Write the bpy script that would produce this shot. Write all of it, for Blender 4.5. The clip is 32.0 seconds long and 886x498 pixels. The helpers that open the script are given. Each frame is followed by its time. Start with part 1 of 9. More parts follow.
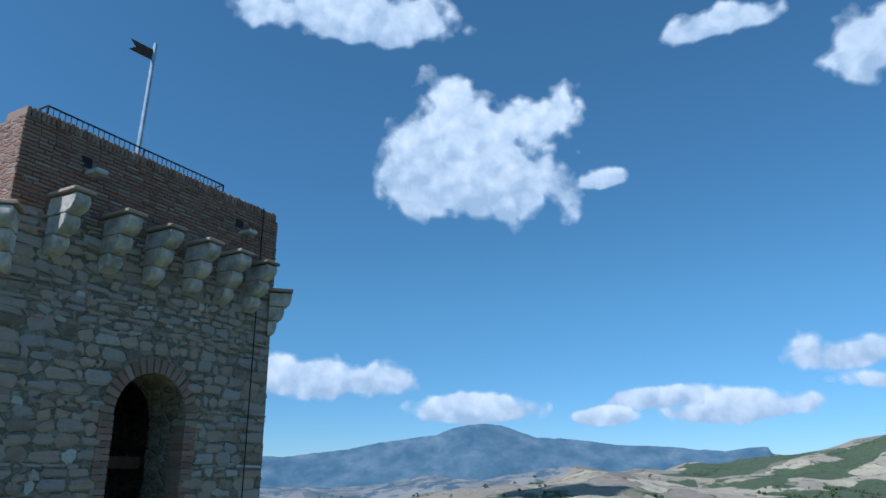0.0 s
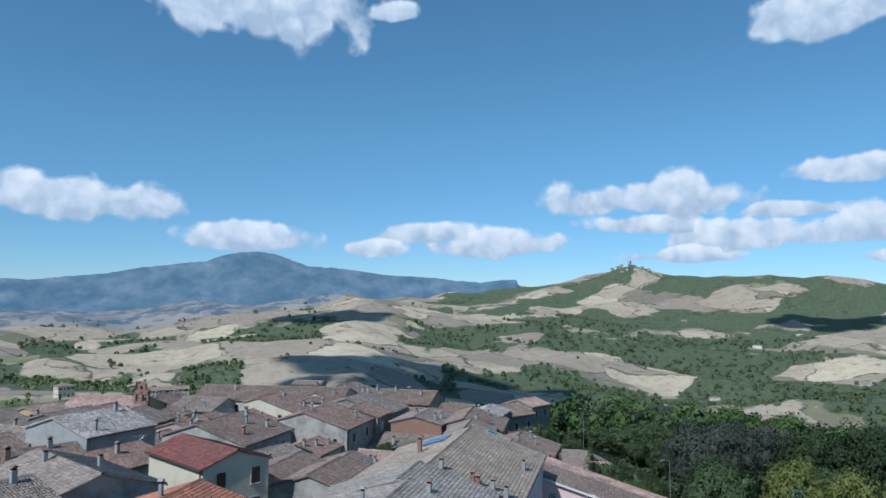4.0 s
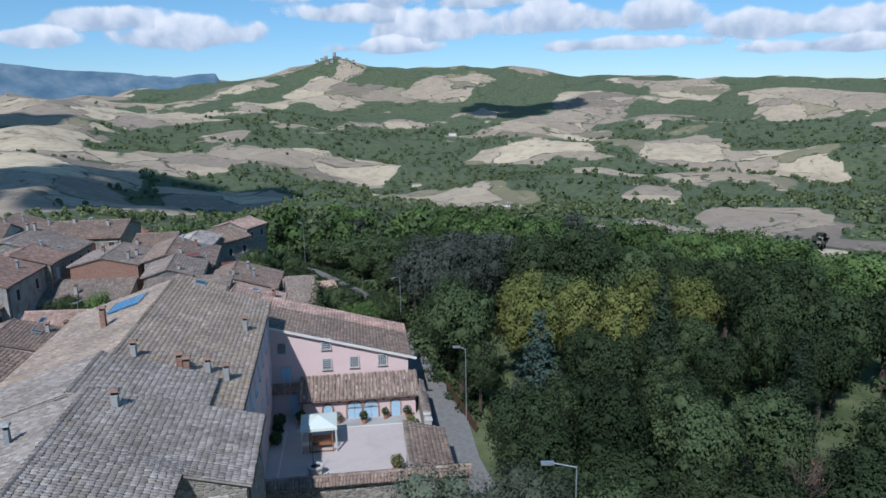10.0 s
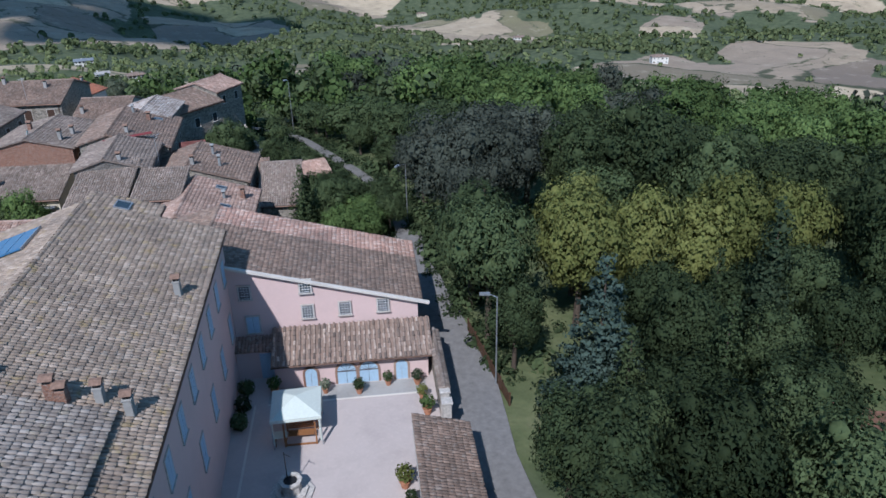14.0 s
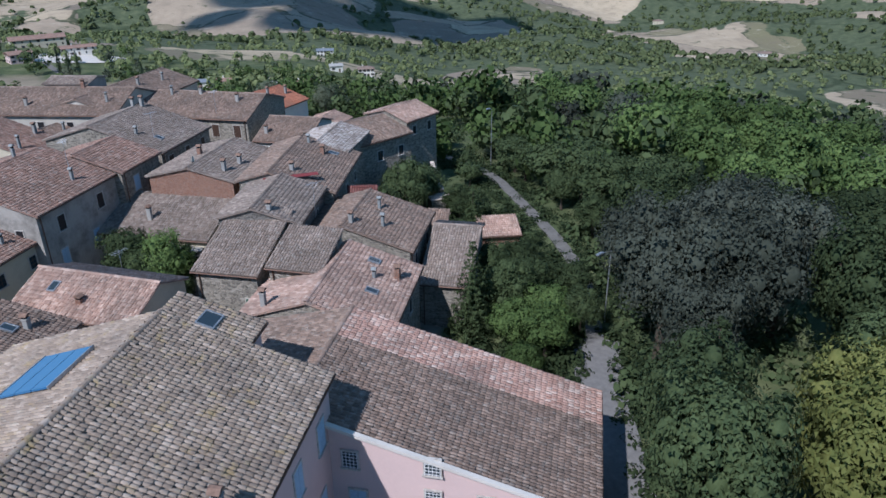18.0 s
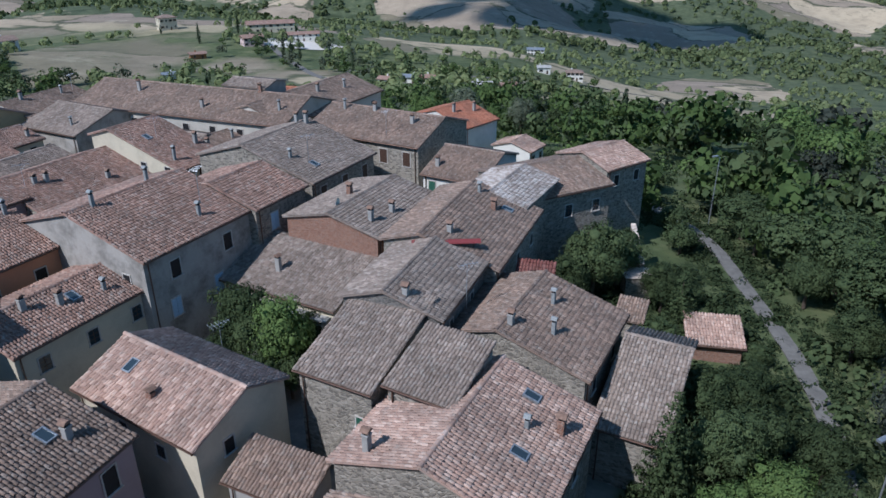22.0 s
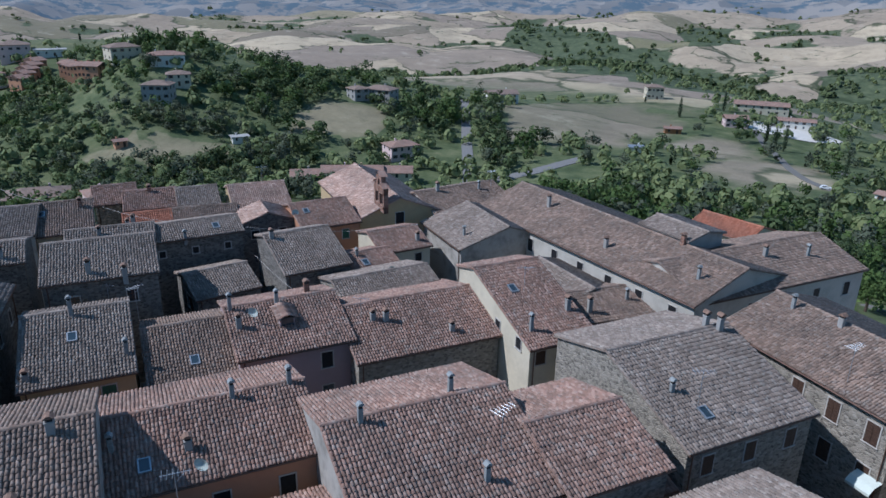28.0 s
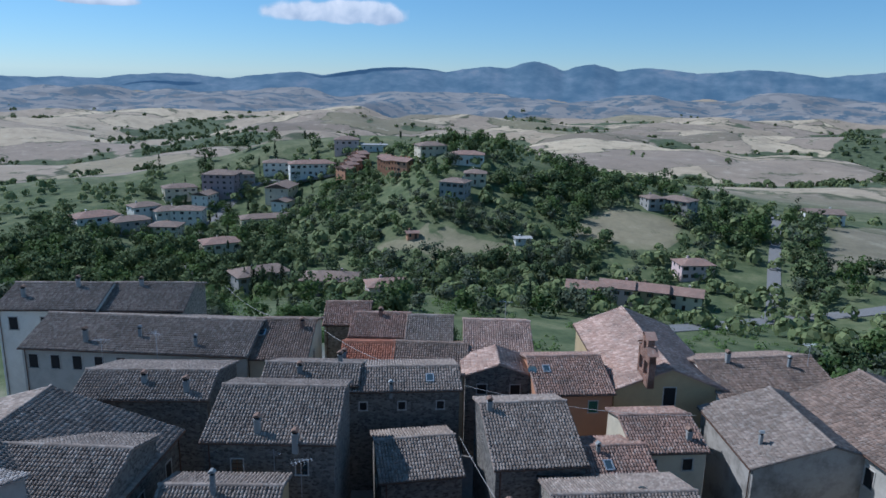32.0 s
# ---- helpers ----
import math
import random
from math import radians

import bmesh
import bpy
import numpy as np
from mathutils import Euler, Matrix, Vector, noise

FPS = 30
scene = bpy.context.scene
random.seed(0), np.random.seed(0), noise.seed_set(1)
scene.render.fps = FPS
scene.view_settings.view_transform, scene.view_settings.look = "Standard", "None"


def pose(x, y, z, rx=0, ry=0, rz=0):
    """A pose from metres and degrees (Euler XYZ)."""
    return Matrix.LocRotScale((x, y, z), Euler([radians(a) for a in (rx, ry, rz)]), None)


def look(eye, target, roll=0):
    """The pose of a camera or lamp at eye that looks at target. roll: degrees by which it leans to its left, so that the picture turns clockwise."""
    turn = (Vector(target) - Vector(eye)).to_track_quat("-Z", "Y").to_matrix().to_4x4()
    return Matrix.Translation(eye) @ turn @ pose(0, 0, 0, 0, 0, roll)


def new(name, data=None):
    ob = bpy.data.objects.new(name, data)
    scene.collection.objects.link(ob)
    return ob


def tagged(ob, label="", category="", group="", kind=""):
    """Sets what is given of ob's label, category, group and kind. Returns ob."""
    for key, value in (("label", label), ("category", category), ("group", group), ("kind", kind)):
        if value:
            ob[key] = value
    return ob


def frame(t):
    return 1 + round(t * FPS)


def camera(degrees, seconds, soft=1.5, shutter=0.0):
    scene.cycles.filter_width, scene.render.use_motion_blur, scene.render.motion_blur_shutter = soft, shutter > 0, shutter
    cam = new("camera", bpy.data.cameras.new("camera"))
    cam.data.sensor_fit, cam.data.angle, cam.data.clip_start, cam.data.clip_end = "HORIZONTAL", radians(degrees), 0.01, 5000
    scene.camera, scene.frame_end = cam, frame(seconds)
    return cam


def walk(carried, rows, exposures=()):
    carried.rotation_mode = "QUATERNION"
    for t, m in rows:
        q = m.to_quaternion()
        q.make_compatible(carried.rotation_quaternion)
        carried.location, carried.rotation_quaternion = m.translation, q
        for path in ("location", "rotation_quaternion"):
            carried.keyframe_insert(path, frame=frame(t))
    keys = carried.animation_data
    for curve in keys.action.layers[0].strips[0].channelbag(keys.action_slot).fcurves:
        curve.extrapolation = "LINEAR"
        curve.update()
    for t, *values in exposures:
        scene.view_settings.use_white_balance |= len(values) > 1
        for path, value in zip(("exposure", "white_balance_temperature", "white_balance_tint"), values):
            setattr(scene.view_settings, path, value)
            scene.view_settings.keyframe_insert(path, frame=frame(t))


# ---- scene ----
cam = camera(63.79, 32.0, soft=1.6)
# seconds, place, heading to the left of +y, tilt up, lean
PATH = [
    (0, -0.00, -0.00, 30.00, -0.20, 17.61, -0.44),
    (0.5, -0.08, 0.78, 30.64, -0.17, 15.09, -0.53),
    (1, -0.14, 1.66, 31.35, -0.23, 12.21, -0.52),
    (1.5, -0.26, 2.50, 31.96, -0.31, 9.52, -0.78),
    (2, -0.39, 3.35, 32.62, -0.28, 6.83, -0.84),
    (2.5, -0.52, 4.27, 33.36, -0.23, 4.89, -0.78),
    (3, -0.63, 5.18, 34.09, -1.53, 4.21, -0.47),
    (3.5, -0.92, 6.62, 34.62, -9.59, 4.05, 0.16),
    (4, -1.29, 8.01, 34.71, -18.17, 4.13, 0.23),
    (4.5, -1.44, 9.41, 34.81, -23.80, 4.12, 0.18),
    (6.5, -0.63, 12.51, 36.19, -40.12, 4.20, -0.50),
    (7, -0.33, 13.47, 36.44, -41.03, 4.20, -0.52),
    (7.5, 0.08, 14.40, 36.65, -41.38, 3.83, -0.55),
    (8, 0.77, 15.44, 36.86, -41.39, 1.23, -0.71),
    (8.5, 1.68, 17.00, 36.90, -41.38, -2.23, -0.85),
    (9, 2.55, 18.45, 36.93, -41.35, -5.66, -0.94),
    (9.5, 3.78, 20.19, 36.81, -41.28, -9.12, -1.06),
    (10, 5.06, 22.12, 36.63, -41.24, -12.47, -1.13),
    (10.5, 6.54, 24.23, 36.42, -41.17, -15.92, -1.19),
    (11, 8.10, 26.30, 36.25, -41.12, -19.40, -1.25),
    (11.5, 9.75, 28.39, 36.20, -41.07, -22.75, -1.25),
    (12, 11.45, 30.50, 36.24, -41.06, -24.96, -1.21),
    (12.5, 13.15, 32.68, 36.36, -41.09, -25.64, -1.10),
    (13, 14.91, 34.84, 36.55, -41.10, -25.65, -1.15),
    (13.5, 16.66, 37.02, 36.78, -41.13, -25.64, -1.08),
    (15.5, 23.12, 45.26, 37.13, -34.81, -25.50, -1.29),
    (16, 24.58, 47.02, 37.30, -31.35, -25.43, -1.22),
    (16.5, 26.01, 48.84, 37.40, -28.77, -25.39, -1.06),
    (17, 27.42, 50.78, 37.37, -26.72, -25.33, -0.81),
    (17.5, 28.71, 52.77, 37.41, -24.86, -25.32, -0.66),
    (18, 29.93, 54.57, 37.47, -22.86, -25.27, -0.56),
    (18.5, 30.98, 56.60, 37.41, -20.39, -25.29, -0.38),
    (19, 32.00, 58.81, 37.17, -17.82, -25.30, -0.35),
    (19.5, 32.88, 60.98, 37.04, -15.77, -25.31, -0.19),
    (20, 33.67, 63.15, 36.95, -13.76, -25.33, -0.18),
    (20.5, 34.38, 65.38, 36.88, -11.32, -25.32, -0.08),
    (21, 35.01, 67.44, 36.89, -8.92, -25.35, -0.04),
    (21.5, 35.50, 69.64, 37.02, -7.38, -25.39, -0.01),
    (22, 35.97, 71.78, 37.19, -6.17, -25.42, -0.04),
    (22.5, 36.33, 73.91, 37.48, -5.50, -25.43, 0.03),
    (23, 36.65, 76.06, 37.76, -5.24, -24.85, 0.09),
    (23.5, 36.95, 78.15, 38.03, -5.26, -24.15, 0.13),
    (24, 37.20, 80.20, 38.38, -5.32, -22.79, 0.12),
    (24.5, 37.43, 82.21, 38.61, -5.34, -21.77, 0.11),
    (25, 37.57, 84.16, 38.86, -4.70, -21.54, 0.10),
    (25.5, 37.62, 86.18, 39.14, 0.52, -21.51, 0.11),
    (26, 37.69, 88.37, 39.49, 8.64, -21.54, 0.18),
    (26.5, 37.70, 90.68, 39.73, 15.99, -21.57, 0.11),
    (28.5, 35.06, 100.51, 40.33, 35.13, -20.24, 1.21),
    (29, 34.19, 102.75, 40.30, 38.31, -18.22, 1.20),
    (29.5, 33.18, 104.93, 40.33, 41.65, -16.22, 1.21),
    (30, 31.99, 107.04, 40.33, 44.88, -14.45, 1.19),
    (30.5, 30.69, 108.98, 40.31, 47.65, -13.65, 1.18),
    (31, 29.22, 110.90, 40.32, 50.12, -13.63, 1.16),
    (31.5, 27.67, 112.69, 40.41, 52.69, -13.66, 1.15),
    (32, 25.80, 114.54, 40.53, 55.13, -13.73, 1.17),
]
walk(cam, [(t, pose(x, y, z, 90 + up, -lean, left)) for t, x, y, z, left, up, lean in PATH],
     exposures=[(0, 0.35, 5050, 7), (1.5, 0.35, 5300, 8), (4, 0.35, 5420, 8), (8, 0.35, 5500, 10), (12, 0.38, 5550, 14), (18, 0.40, 5550, 16), (24, 0.33, 5500, 14), (28.5, 0.30, 5350, 14), (32, 0.28, 5250, 12)])

# ---- light ----
SUN_LEFT, SUN_UP = 124.0, 47.0          # heading of the sun to the left of +y, and its height
world = bpy.data.worlds.new("sky")
scene.world = world
world.use_nodes = True
wn = world.node_tree
sky = wn.nodes.new("ShaderNodeTexSky")
sky.sky_type, sky.sun_disc = "NISHITA", False
sky.sun_elevation, sky.sun_rotation = radians(SUN_UP), radians(-SUN_LEFT)
sky.altitude, sky.air_density, sky.dust_density, sky.ozone_density = 3000.0, 1.0, 0.0, 3.0
sky_tint = wn.nodes.new("ShaderNodeMix")          # multiplies the sky by the height ramp below
sky_tint.data_type, sky_tint.blend_type = "RGBA", "MULTIPLY"
sky_tint.inputs[0].default_value = 1.0
height = wn.nodes.new("ShaderNodeValToRGB")          # dims and tints the low sky, doubles the unseen zenith to lift shadows
for e, (p, v) in zip([height.color_ramp.elements[0], height.color_ramp.elements[1]] + [height.color_ramp.elements.new(0.5) for _ in range(4)],
                     ((0.0, 0.70), (0.09, 0.82), (0.22, 1.02), (0.45, 1.14), (0.64, 1.22), (1.0, 2.1))):
    k = min(1.0, p / 0.22)
    e.position, e.color = p, ((0.88 - 0.02 * k) * v, (0.99 + 0.08 * k) * v, (1.04 - 0.12 * k) * v, 1)
heading = wn.nodes.new("ShaderNodeTexCoord")
split = wn.nodes.new("ShaderNodeSeparateXYZ")
wn.links.new(heading.outputs["Generated"], split.inputs[0])
wn.links.new(split.outputs[2], height.inputs[0])
wn.links.new(height.outputs[0], sky_tint.inputs[7])
wn.links.new(sky.outputs[0], sky_tint.inputs[6])
wn.links.new(sky_tint.outputs[2], wn.nodes["Background"].inputs[0])
wn.nodes["Background"].inputs[1].default_value = 0.089
sun = new("sun", bpy.data.lights.new("sun", "SUN"))
sun.data.energy, sun.data.angle, sun.data.color = 3.5, radians(0.6), (1.0, 0.95, 0.87)
sun.matrix_world = look((0, 0, 0), (math.sin(radians(SUN_LEFT)) * math.cos(radians(SUN_UP)),
                                    -math.cos(radians(SUN_LEFT)) * math.cos(radians(SUN_UP)), -math.sin(radians(SUN_UP))))

# ---- materials ----
MATS = {}


def nodes_of(name, rough=0.9):
    m = bpy.data.materials.new(name)
    m.use_nodes = True
    MATS[name] = m
    t = m.node_tree
    b = t.nodes["Principled BSDF"]
    b.inputs["Roughness"].default_value = rough
    b.inputs["Specular IOR Level"].default_value = 0.25
    return m, t, b


def tex(t, kind, scale, detail=4.0, rough=0.55, vec=None):
    n = t.nodes.new(kind)
    n.inputs["Scale"].default_value = scale
    if kind == "ShaderNodeTexNoise":
        n.inputs["Detail"].default_value, n.inputs["Roughness"].default_value = detail, rough
    if vec is None:
        vec = t.nodes.new("ShaderNodeTexCoord").outputs["Object"]
    t.links.new(vec, n.inputs["Vector"])
    return n


def geo_pos(t):
    return t.nodes.new("ShaderNodeNewGeometry").outputs["Position"]


def ramp(t, fac, stops):
    r = t.nodes.new("ShaderNodeValToRGB")
    el = r.color_ramp.elements
    while len(el) < len(stops):
        el.new(0.5)
    for e, (p, c) in zip(el, stops):
        e.position, e.color = p, (*c, 1.0)
    t.links.new(fac, r.inputs[0])
    return r.outputs[0]


def mix(t, fac, a, b, mode="MIX"):
    n = t.nodes.new("ShaderNodeMix")
    n.data_type, n.blend_type = "RGBA", mode
    for sock, v in ((n.inputs[0], fac), (n.inputs[6], a), (n.inputs[7], b)):
        if isinstance(v, (int, float)):
            sock.default_value = v
        elif isinstance(v, tuple):
            sock.default_value = (*v, 1.0)
        else:
            t.links.new(v, sock)
    return n.outputs[2]


def math_node(t, op, a, b=0.0, clamp=False):
    n = t.nodes.new("ShaderNodeMath")
    n.operation, n.use_clamp = op, clamp
    for sock, v in ((n.inputs[0], a), (n.inputs[1], b)):
        if isinstance(v, (int, float)):
            sock.default_value = v
        else:
            t.links.new(v, sock)
    return n.outputs[0]


def bump(t, b, height, strength=0.4, dist=0.03):
    n = t.nodes.new("ShaderNodeBump")
    n.inputs["Strength"].default_value, n.inputs["Distance"].default_value = strength, dist
    t.links.new(height, n.inputs["Height"])
    t.links.new(n.outputs[0], b.inputs["Normal"])


def tile_material(name, stops, lichen=(0.42, 0.40, 0.36), lichen_amount=0.5, yellow=0.0):
    """Clay tiles: a tone for each tile, weathering over the roof, lichen blotches."""
    m, t, b = nodes_of(name, 0.92)
    g = t.nodes.new("ShaderNodeNewGeometry")
    mean = tuple(sum(q[1][k] for q in stops[1:-1]) / len(stops[1:-1]) for k in range(3))
    c = mix(t, 0.42, ramp(t, g.outputs["Random Per Island"], stops), mean)
    big = tex(t, "ShaderNodeTexNoise", 0.35, 5.0, 0.6, g.outputs["Position"])
    c = mix(t, ramp(t, big.outputs[0], [(0.38, (0, 0, 0)), (0.78, (0.7, 0.7, 0.7))]), c, (0.115, 0.092, 0.078))
    fine = tex(t, "ShaderNodeTexNoise", 2.6, 6.0, 0.7, g.outputs["Position"])
    k = ramp(t, fine.outputs[0], [(0.52, (0, 0, 0)), (0.70, (lichen_amount,) * 3)])
    c = mix(t, k, c, lichen)
    if yellow:
        f2 = tex(t, "ShaderNodeTexNoise", 1.3, 6.0, 0.75, g.outputs["Position"])
        c = mix(t, ramp(t, f2.outputs[0], [(0.55, (0, 0, 0)), (0.66, (yellow,) * 3)]), c, (0.34, 0.23, 0.06))
    t.links.new(c, b.inputs["Base Color"])
    gr = tex(t, "ShaderNodeTexNoise", 30.0, 4.0, 0.7, g.outputs["Position"])
    bump(t, b, gr.outputs[0], 0.5, 0.02)
    return m


m, t, b = nodes_of("tiles_piece", 0.92)
oi = t.nodes.new("ShaderNodeObjectInfo")
g_ = t.nodes.new("ShaderNodeNewGeometry")
c = ramp(t, oi.outputs["Random"], [(0.0, (0.13, 0.105, 0.09)), (0.3, (0.24, 0.185, 0.15)), (0.6, (0.34, 0.26, 0.21)), (0.85, (0.42, 0.33, 0.27)), (1.0, (0.52, 0.43, 0.36))])
n1 = tex(t, "ShaderNodeTexNoise", 6.0, 6.0, 0.7, g_.outputs["Position"])
c = mix(t, ramp(t, n1.outputs[0], [(0.5, (0, 0, 0)), (0.7, (0.7, 0.7, 0.7))]), c, (0.11, 0.095, 0.08))
t.links.new(c, b.inputs["Base Color"])
bump(t, b, n1.outputs[0], 0.5, 0.02)
tile_material("tiles_brown", [(0.0, (0.101, 0.078, 0.063)), (0.3, (0.215, 0.153, 0.119)), (0.65, (0.282, 0.198, 0.153)), (1.0, (0.453, 0.333, 0.260))])
tile_material("tiles_grey", [(0.0, (0.125, 0.098, 0.082)), (0.35, (0.235, 0.188, 0.156)), (0.7, (0.300, 0.238, 0.196)), (1.0, (0.470, 0.395, 0.340))], lichen_amount=0.6)
tile_material("tiles_red", [(0.0, (0.132, 0.084, 0.066)), (0.35, (0.271, 0.164, 0.124)), (0.7, (0.362, 0.220, 0.169)), (1.0, (0.547, 0.387, 0.313))], lichen_amount=0.6)
tile_material("tiles_pink", [(0.0, (0.222, 0.139, 0.110)), (0.4, (0.410, 0.266, 0.207)), (0.75, (0.513, 0.355, 0.283)), (1.0, (0.754, 0.576, 0.476))], lichen_amount=0.5)
tile_material("tiles_old", [(0.0, (0.18, 0.142, 0.112)), (0.4, (0.32, 0.25, 0.193)), (0.8, (0.42, 0.33, 0.258)), (1.0, (0.60, 0.49, 0.40))], lichen_amount=0.55, yellow=0.55)
tile_material("tiles_bleached", [(0.0, (0.16, 0.132, 0.112)), (0.35, (0.28, 0.24, 0.208)), (0.7, (0.34, 0.292, 0.254)), (1.0, (0.54, 0.48, 0.43))], lichen=(0.44, 0.41, 0.365), lichen_amount=0.7, yellow=0.25)
tile_material("tiles_rosy", [(0.0, (0.36, 0.19, 0.14)), (0.4, (0.52, 0.31, 0.24)), (0.75, (0.60, 0.40, 0.32)), (1.0, (0.82, 0.70, 0.60))], lichen_amount=0.45)
tile_material("tiles_new", [(0.0, (0.281, 0.101, 0.058)), (0.5, (0.440, 0.170, 0.100)), (1.0, (0.590, 0.260, 0.165))], lichen_amount=0.1)
tile_material("tiles_crimson", [(0.0, (0.101, 0.031, 0.027)), (0.5, (0.190, 0.060, 0.050)), (1.0, (0.295, 0.118, 0.100))], lichen_amount=0.15)
tile_material("tiles_patched", [(0.0, (0.156, 0.125, 0.101)), (0.4, (0.340, 0.280, 0.240)), (0.7, (0.500, 0.440, 0.400)), (1.0, (0.732, 0.684, 0.637))], lichen=(0.6, 0.58, 0.55), lichen_amount=0.8)


def plaster(name, col, dirt=(0.22, 0.2, 0.17), amount=0.5):
    m, t, b = nodes_of(name, 0.93)
    p = geo_pos(t)
    n1 = tex(t, "ShaderNodeTexNoise", 0.45, 6.0, 0.65, p)
    n2 = tex(t, "ShaderNodeTexNoise", 4.0, 6.0, 0.7, p)
    c = mix(t, ramp(t, n1.outputs[0], [(0.45, (0, 0, 0)), (0.72, (amount,) * 3)]), col, dirt)
    c = mix(t, ramp(t, n2.outputs[0], [(0.5, (0, 0, 0)), (0.8, (amount * 0.5,) * 3)]), c, tuple(min(1, v * 1.35) for v in col))
    t.links.new(c, b.inputs["Base Color"])
    bump(t, b, n2.outputs[0], 0.3, 0.02)
    return m


plaster("plaster_pink", (0.62, 0.47, 0.44), (0.5, 0.38, 0.35), 0.35)
plaster("plaster_cream", (0.56, 0.50, 0.38), (0.33, 0.29, 0.22), 0.5)
plaster("plaster_white", (0.68, 0.66, 0.60), (0.42, 0.39, 0.34), 0.45)
plaster("plaster_pale", (0.47, 0.44, 0.385), (0.27, 0.25, 0.215), 0.6)
plaster("plaster_ochre", (0.46, 0.35, 0.20), (0.30, 0.24, 0.16), 0.5)
plaster("plaster_grey", (0.33, 0.32, 0.30), (0.17, 0.165, 0.155), 0.6)
plaster("plaster_worn", (0.37, 0.345, 0.31), (0.13, 0.12, 0.105), 0.95)
plaster("plaster_mauve", (0.36, 0.28, 0.28), (0.25, 0.2, 0.2), 0.4)
plaster("plaster_orange", (0.48, 0.25, 0.15), (0.33, 0.18, 0.12), 0.4)
plaster("paving", (0.47, 0.41, 0.38), (0.36, 0.31, 0.29), 0.6)
plaster("concrete", (0.36, 0.35, 0.33), (0.2, 0.195, 0.185), 0.6)
plaster("lime_band", (0.62, 0.58, 0.52), (0.4, 0.37, 0.33), 0.5)


def masonry(name, stops, mortar, scale=3.2, squash=1.8, rough_bump=0.9):
    """Rubble masonry of uneven stones in mortar."""
    m, t, b = nodes_of(name, 0.95)
    p = geo_pos(t)
    w = tex(t, "ShaderNodeTexNoise", 1.6, 4.0, 0.6, p)
    v = t.nodes.new("ShaderNodeVectorMath")
    v.operation = "MULTIPLY_ADD"
    t.links.new(w.outputs["Color"], v.inputs[0])
    v.inputs[1].default_value = (0.25, 0.25, 0.12)
    t.links.new(p, v.inputs[2])
    s = t.nodes.new("ShaderNodeVectorMath")
    s.operation = "MULTIPLY"
    t.links.new(v.outputs[0], s.inputs[0])
    s.inputs[1].default_value = (1.0, 1.0, squash)
    cells = tex(t, "ShaderNodeTexVoronoi", scale, vec=s.outputs[0])
    edge = tex(t, "ShaderNodeTexVoronoi", scale, vec=s.outputs[0])
    edge.feature = "DISTANCE_TO_EDGE"
    sep = t.nodes.new("ShaderNodeSeparateColor")
    t.links.new(cells.outputs["Color"], sep.inputs[0])
    c = ramp(t, sep.outputs[0], stops)
    n2 = tex(t, "ShaderNodeTexNoise", 9.0, 6.0, 0.7, p)
    c = mix(t, 0.45, c, ramp(t, n2.outputs[0], [(0.3, (0.45, 0.45, 0.45)), (0.7, (0.9, 0.9, 0.9))]), "MULTIPLY")
    k = ramp(t, edge.outputs["Distance"], [(0.02, (1, 1, 1)), (0.09, (0, 0, 0))])
    c = mix(t, k, c, mortar)
    t.links.new(c, b.inputs["Base Color"])
    h = ramp(t, edge.outputs["Distance"], [(0.0, (0, 0, 0)), (0.14, (1, 1, 1))])
    bump(t, b, mix(t, 0.35, h, n2.outputs[0]), rough_bump, 0.06)
    return m


masonry("rubble", [(0.0, (0.16, 0.145, 0.125)), (0.4, (0.27, 0.245, 0.205)), (0.75, (0.36, 0.325, 0.27)), (1.0, (0.45, 0.41, 0.35))], (0.34, 0.30, 0.245))
masonry("rubble_dark", [(0.0, (0.10, 0.095, 0.088)), (0.5, (0.18, 0.17, 0.155)), (1.0, (0.30, 0.28, 0.25))], (0.23, 0.21, 0.185))
masonry("tower_wall", [(0.0, (0.20, 0.17, 0.13)), (0.5, (0.30, 0.245, 0.18)), (1.0, (0.40, 0.33, 0.25))], (0.33, 0.265, 0.195), 4.5, 1.9)
masonry("brickwork", [(0.0, (0.22, 0.11, 0.08)), (0.5, (0.33, 0.165, 0.11)), (1.0, (0.40, 0.24, 0.17))], (0.30, 0.24, 0.20), 5.5, 3.0, 0.6)


def plain(name, col, rough=0.6, metal=0.0, vary=0.25, scale=6.0):
    m, t, b = nodes_of(name, rough)
    b.inputs["Metallic"].default_value = metal
    n = tex(t, "ShaderNodeTexNoise", scale, 5.0, 0.65, geo_pos(t))
    lo = tuple(v * (1 - vary) for v in col)
    hi = tuple(min(1.0, v * (1 + vary)) for v in col)
    t.links.new(ramp(t, n.outputs[0], [(0.3, lo), (0.7, hi)]), b.inputs["Base Color"])
    bump(t, b, n.outputs[0], 0.15, 0.01)
    return m


plain("wood_dark", (0.09, 0.05, 0.03), 0.7)
plain("wood_warm", (0.26, 0.12, 0.05), 0.6)
plain("paint_blue", (0.36, 0.50, 0.62), 0.55, vary=0.1)
plain("paint_green", (0.035, 0.11, 0.075), 0.6, vary=0.2)
plain("paint_brown", (0.07, 0.042, 0.03), 0.6)
plain("paint_red", (0.22, 0.045, 0.045), 0.7)
plain("iron", (0.035, 0.034, 0.034), 0.55, 0.6)
plain("zinc", (0.42, 0.44, 0.46), 0.45, 0.7)
plain("copper_pipe", (0.13, 0.08, 0.06), 0.5, 0.5)
plain("flue_grey", (0.25, 0.26, 0.255), 0.7)
plain("clay_cap", (0.21, 0.135, 0.10), 0.9, vary=0.35)
plain("canvas", (0.58, 0.63, 0.57), 0.85, vary=0.06)
plain("terracotta", (0.40, 0.19, 0.11), 0.85)
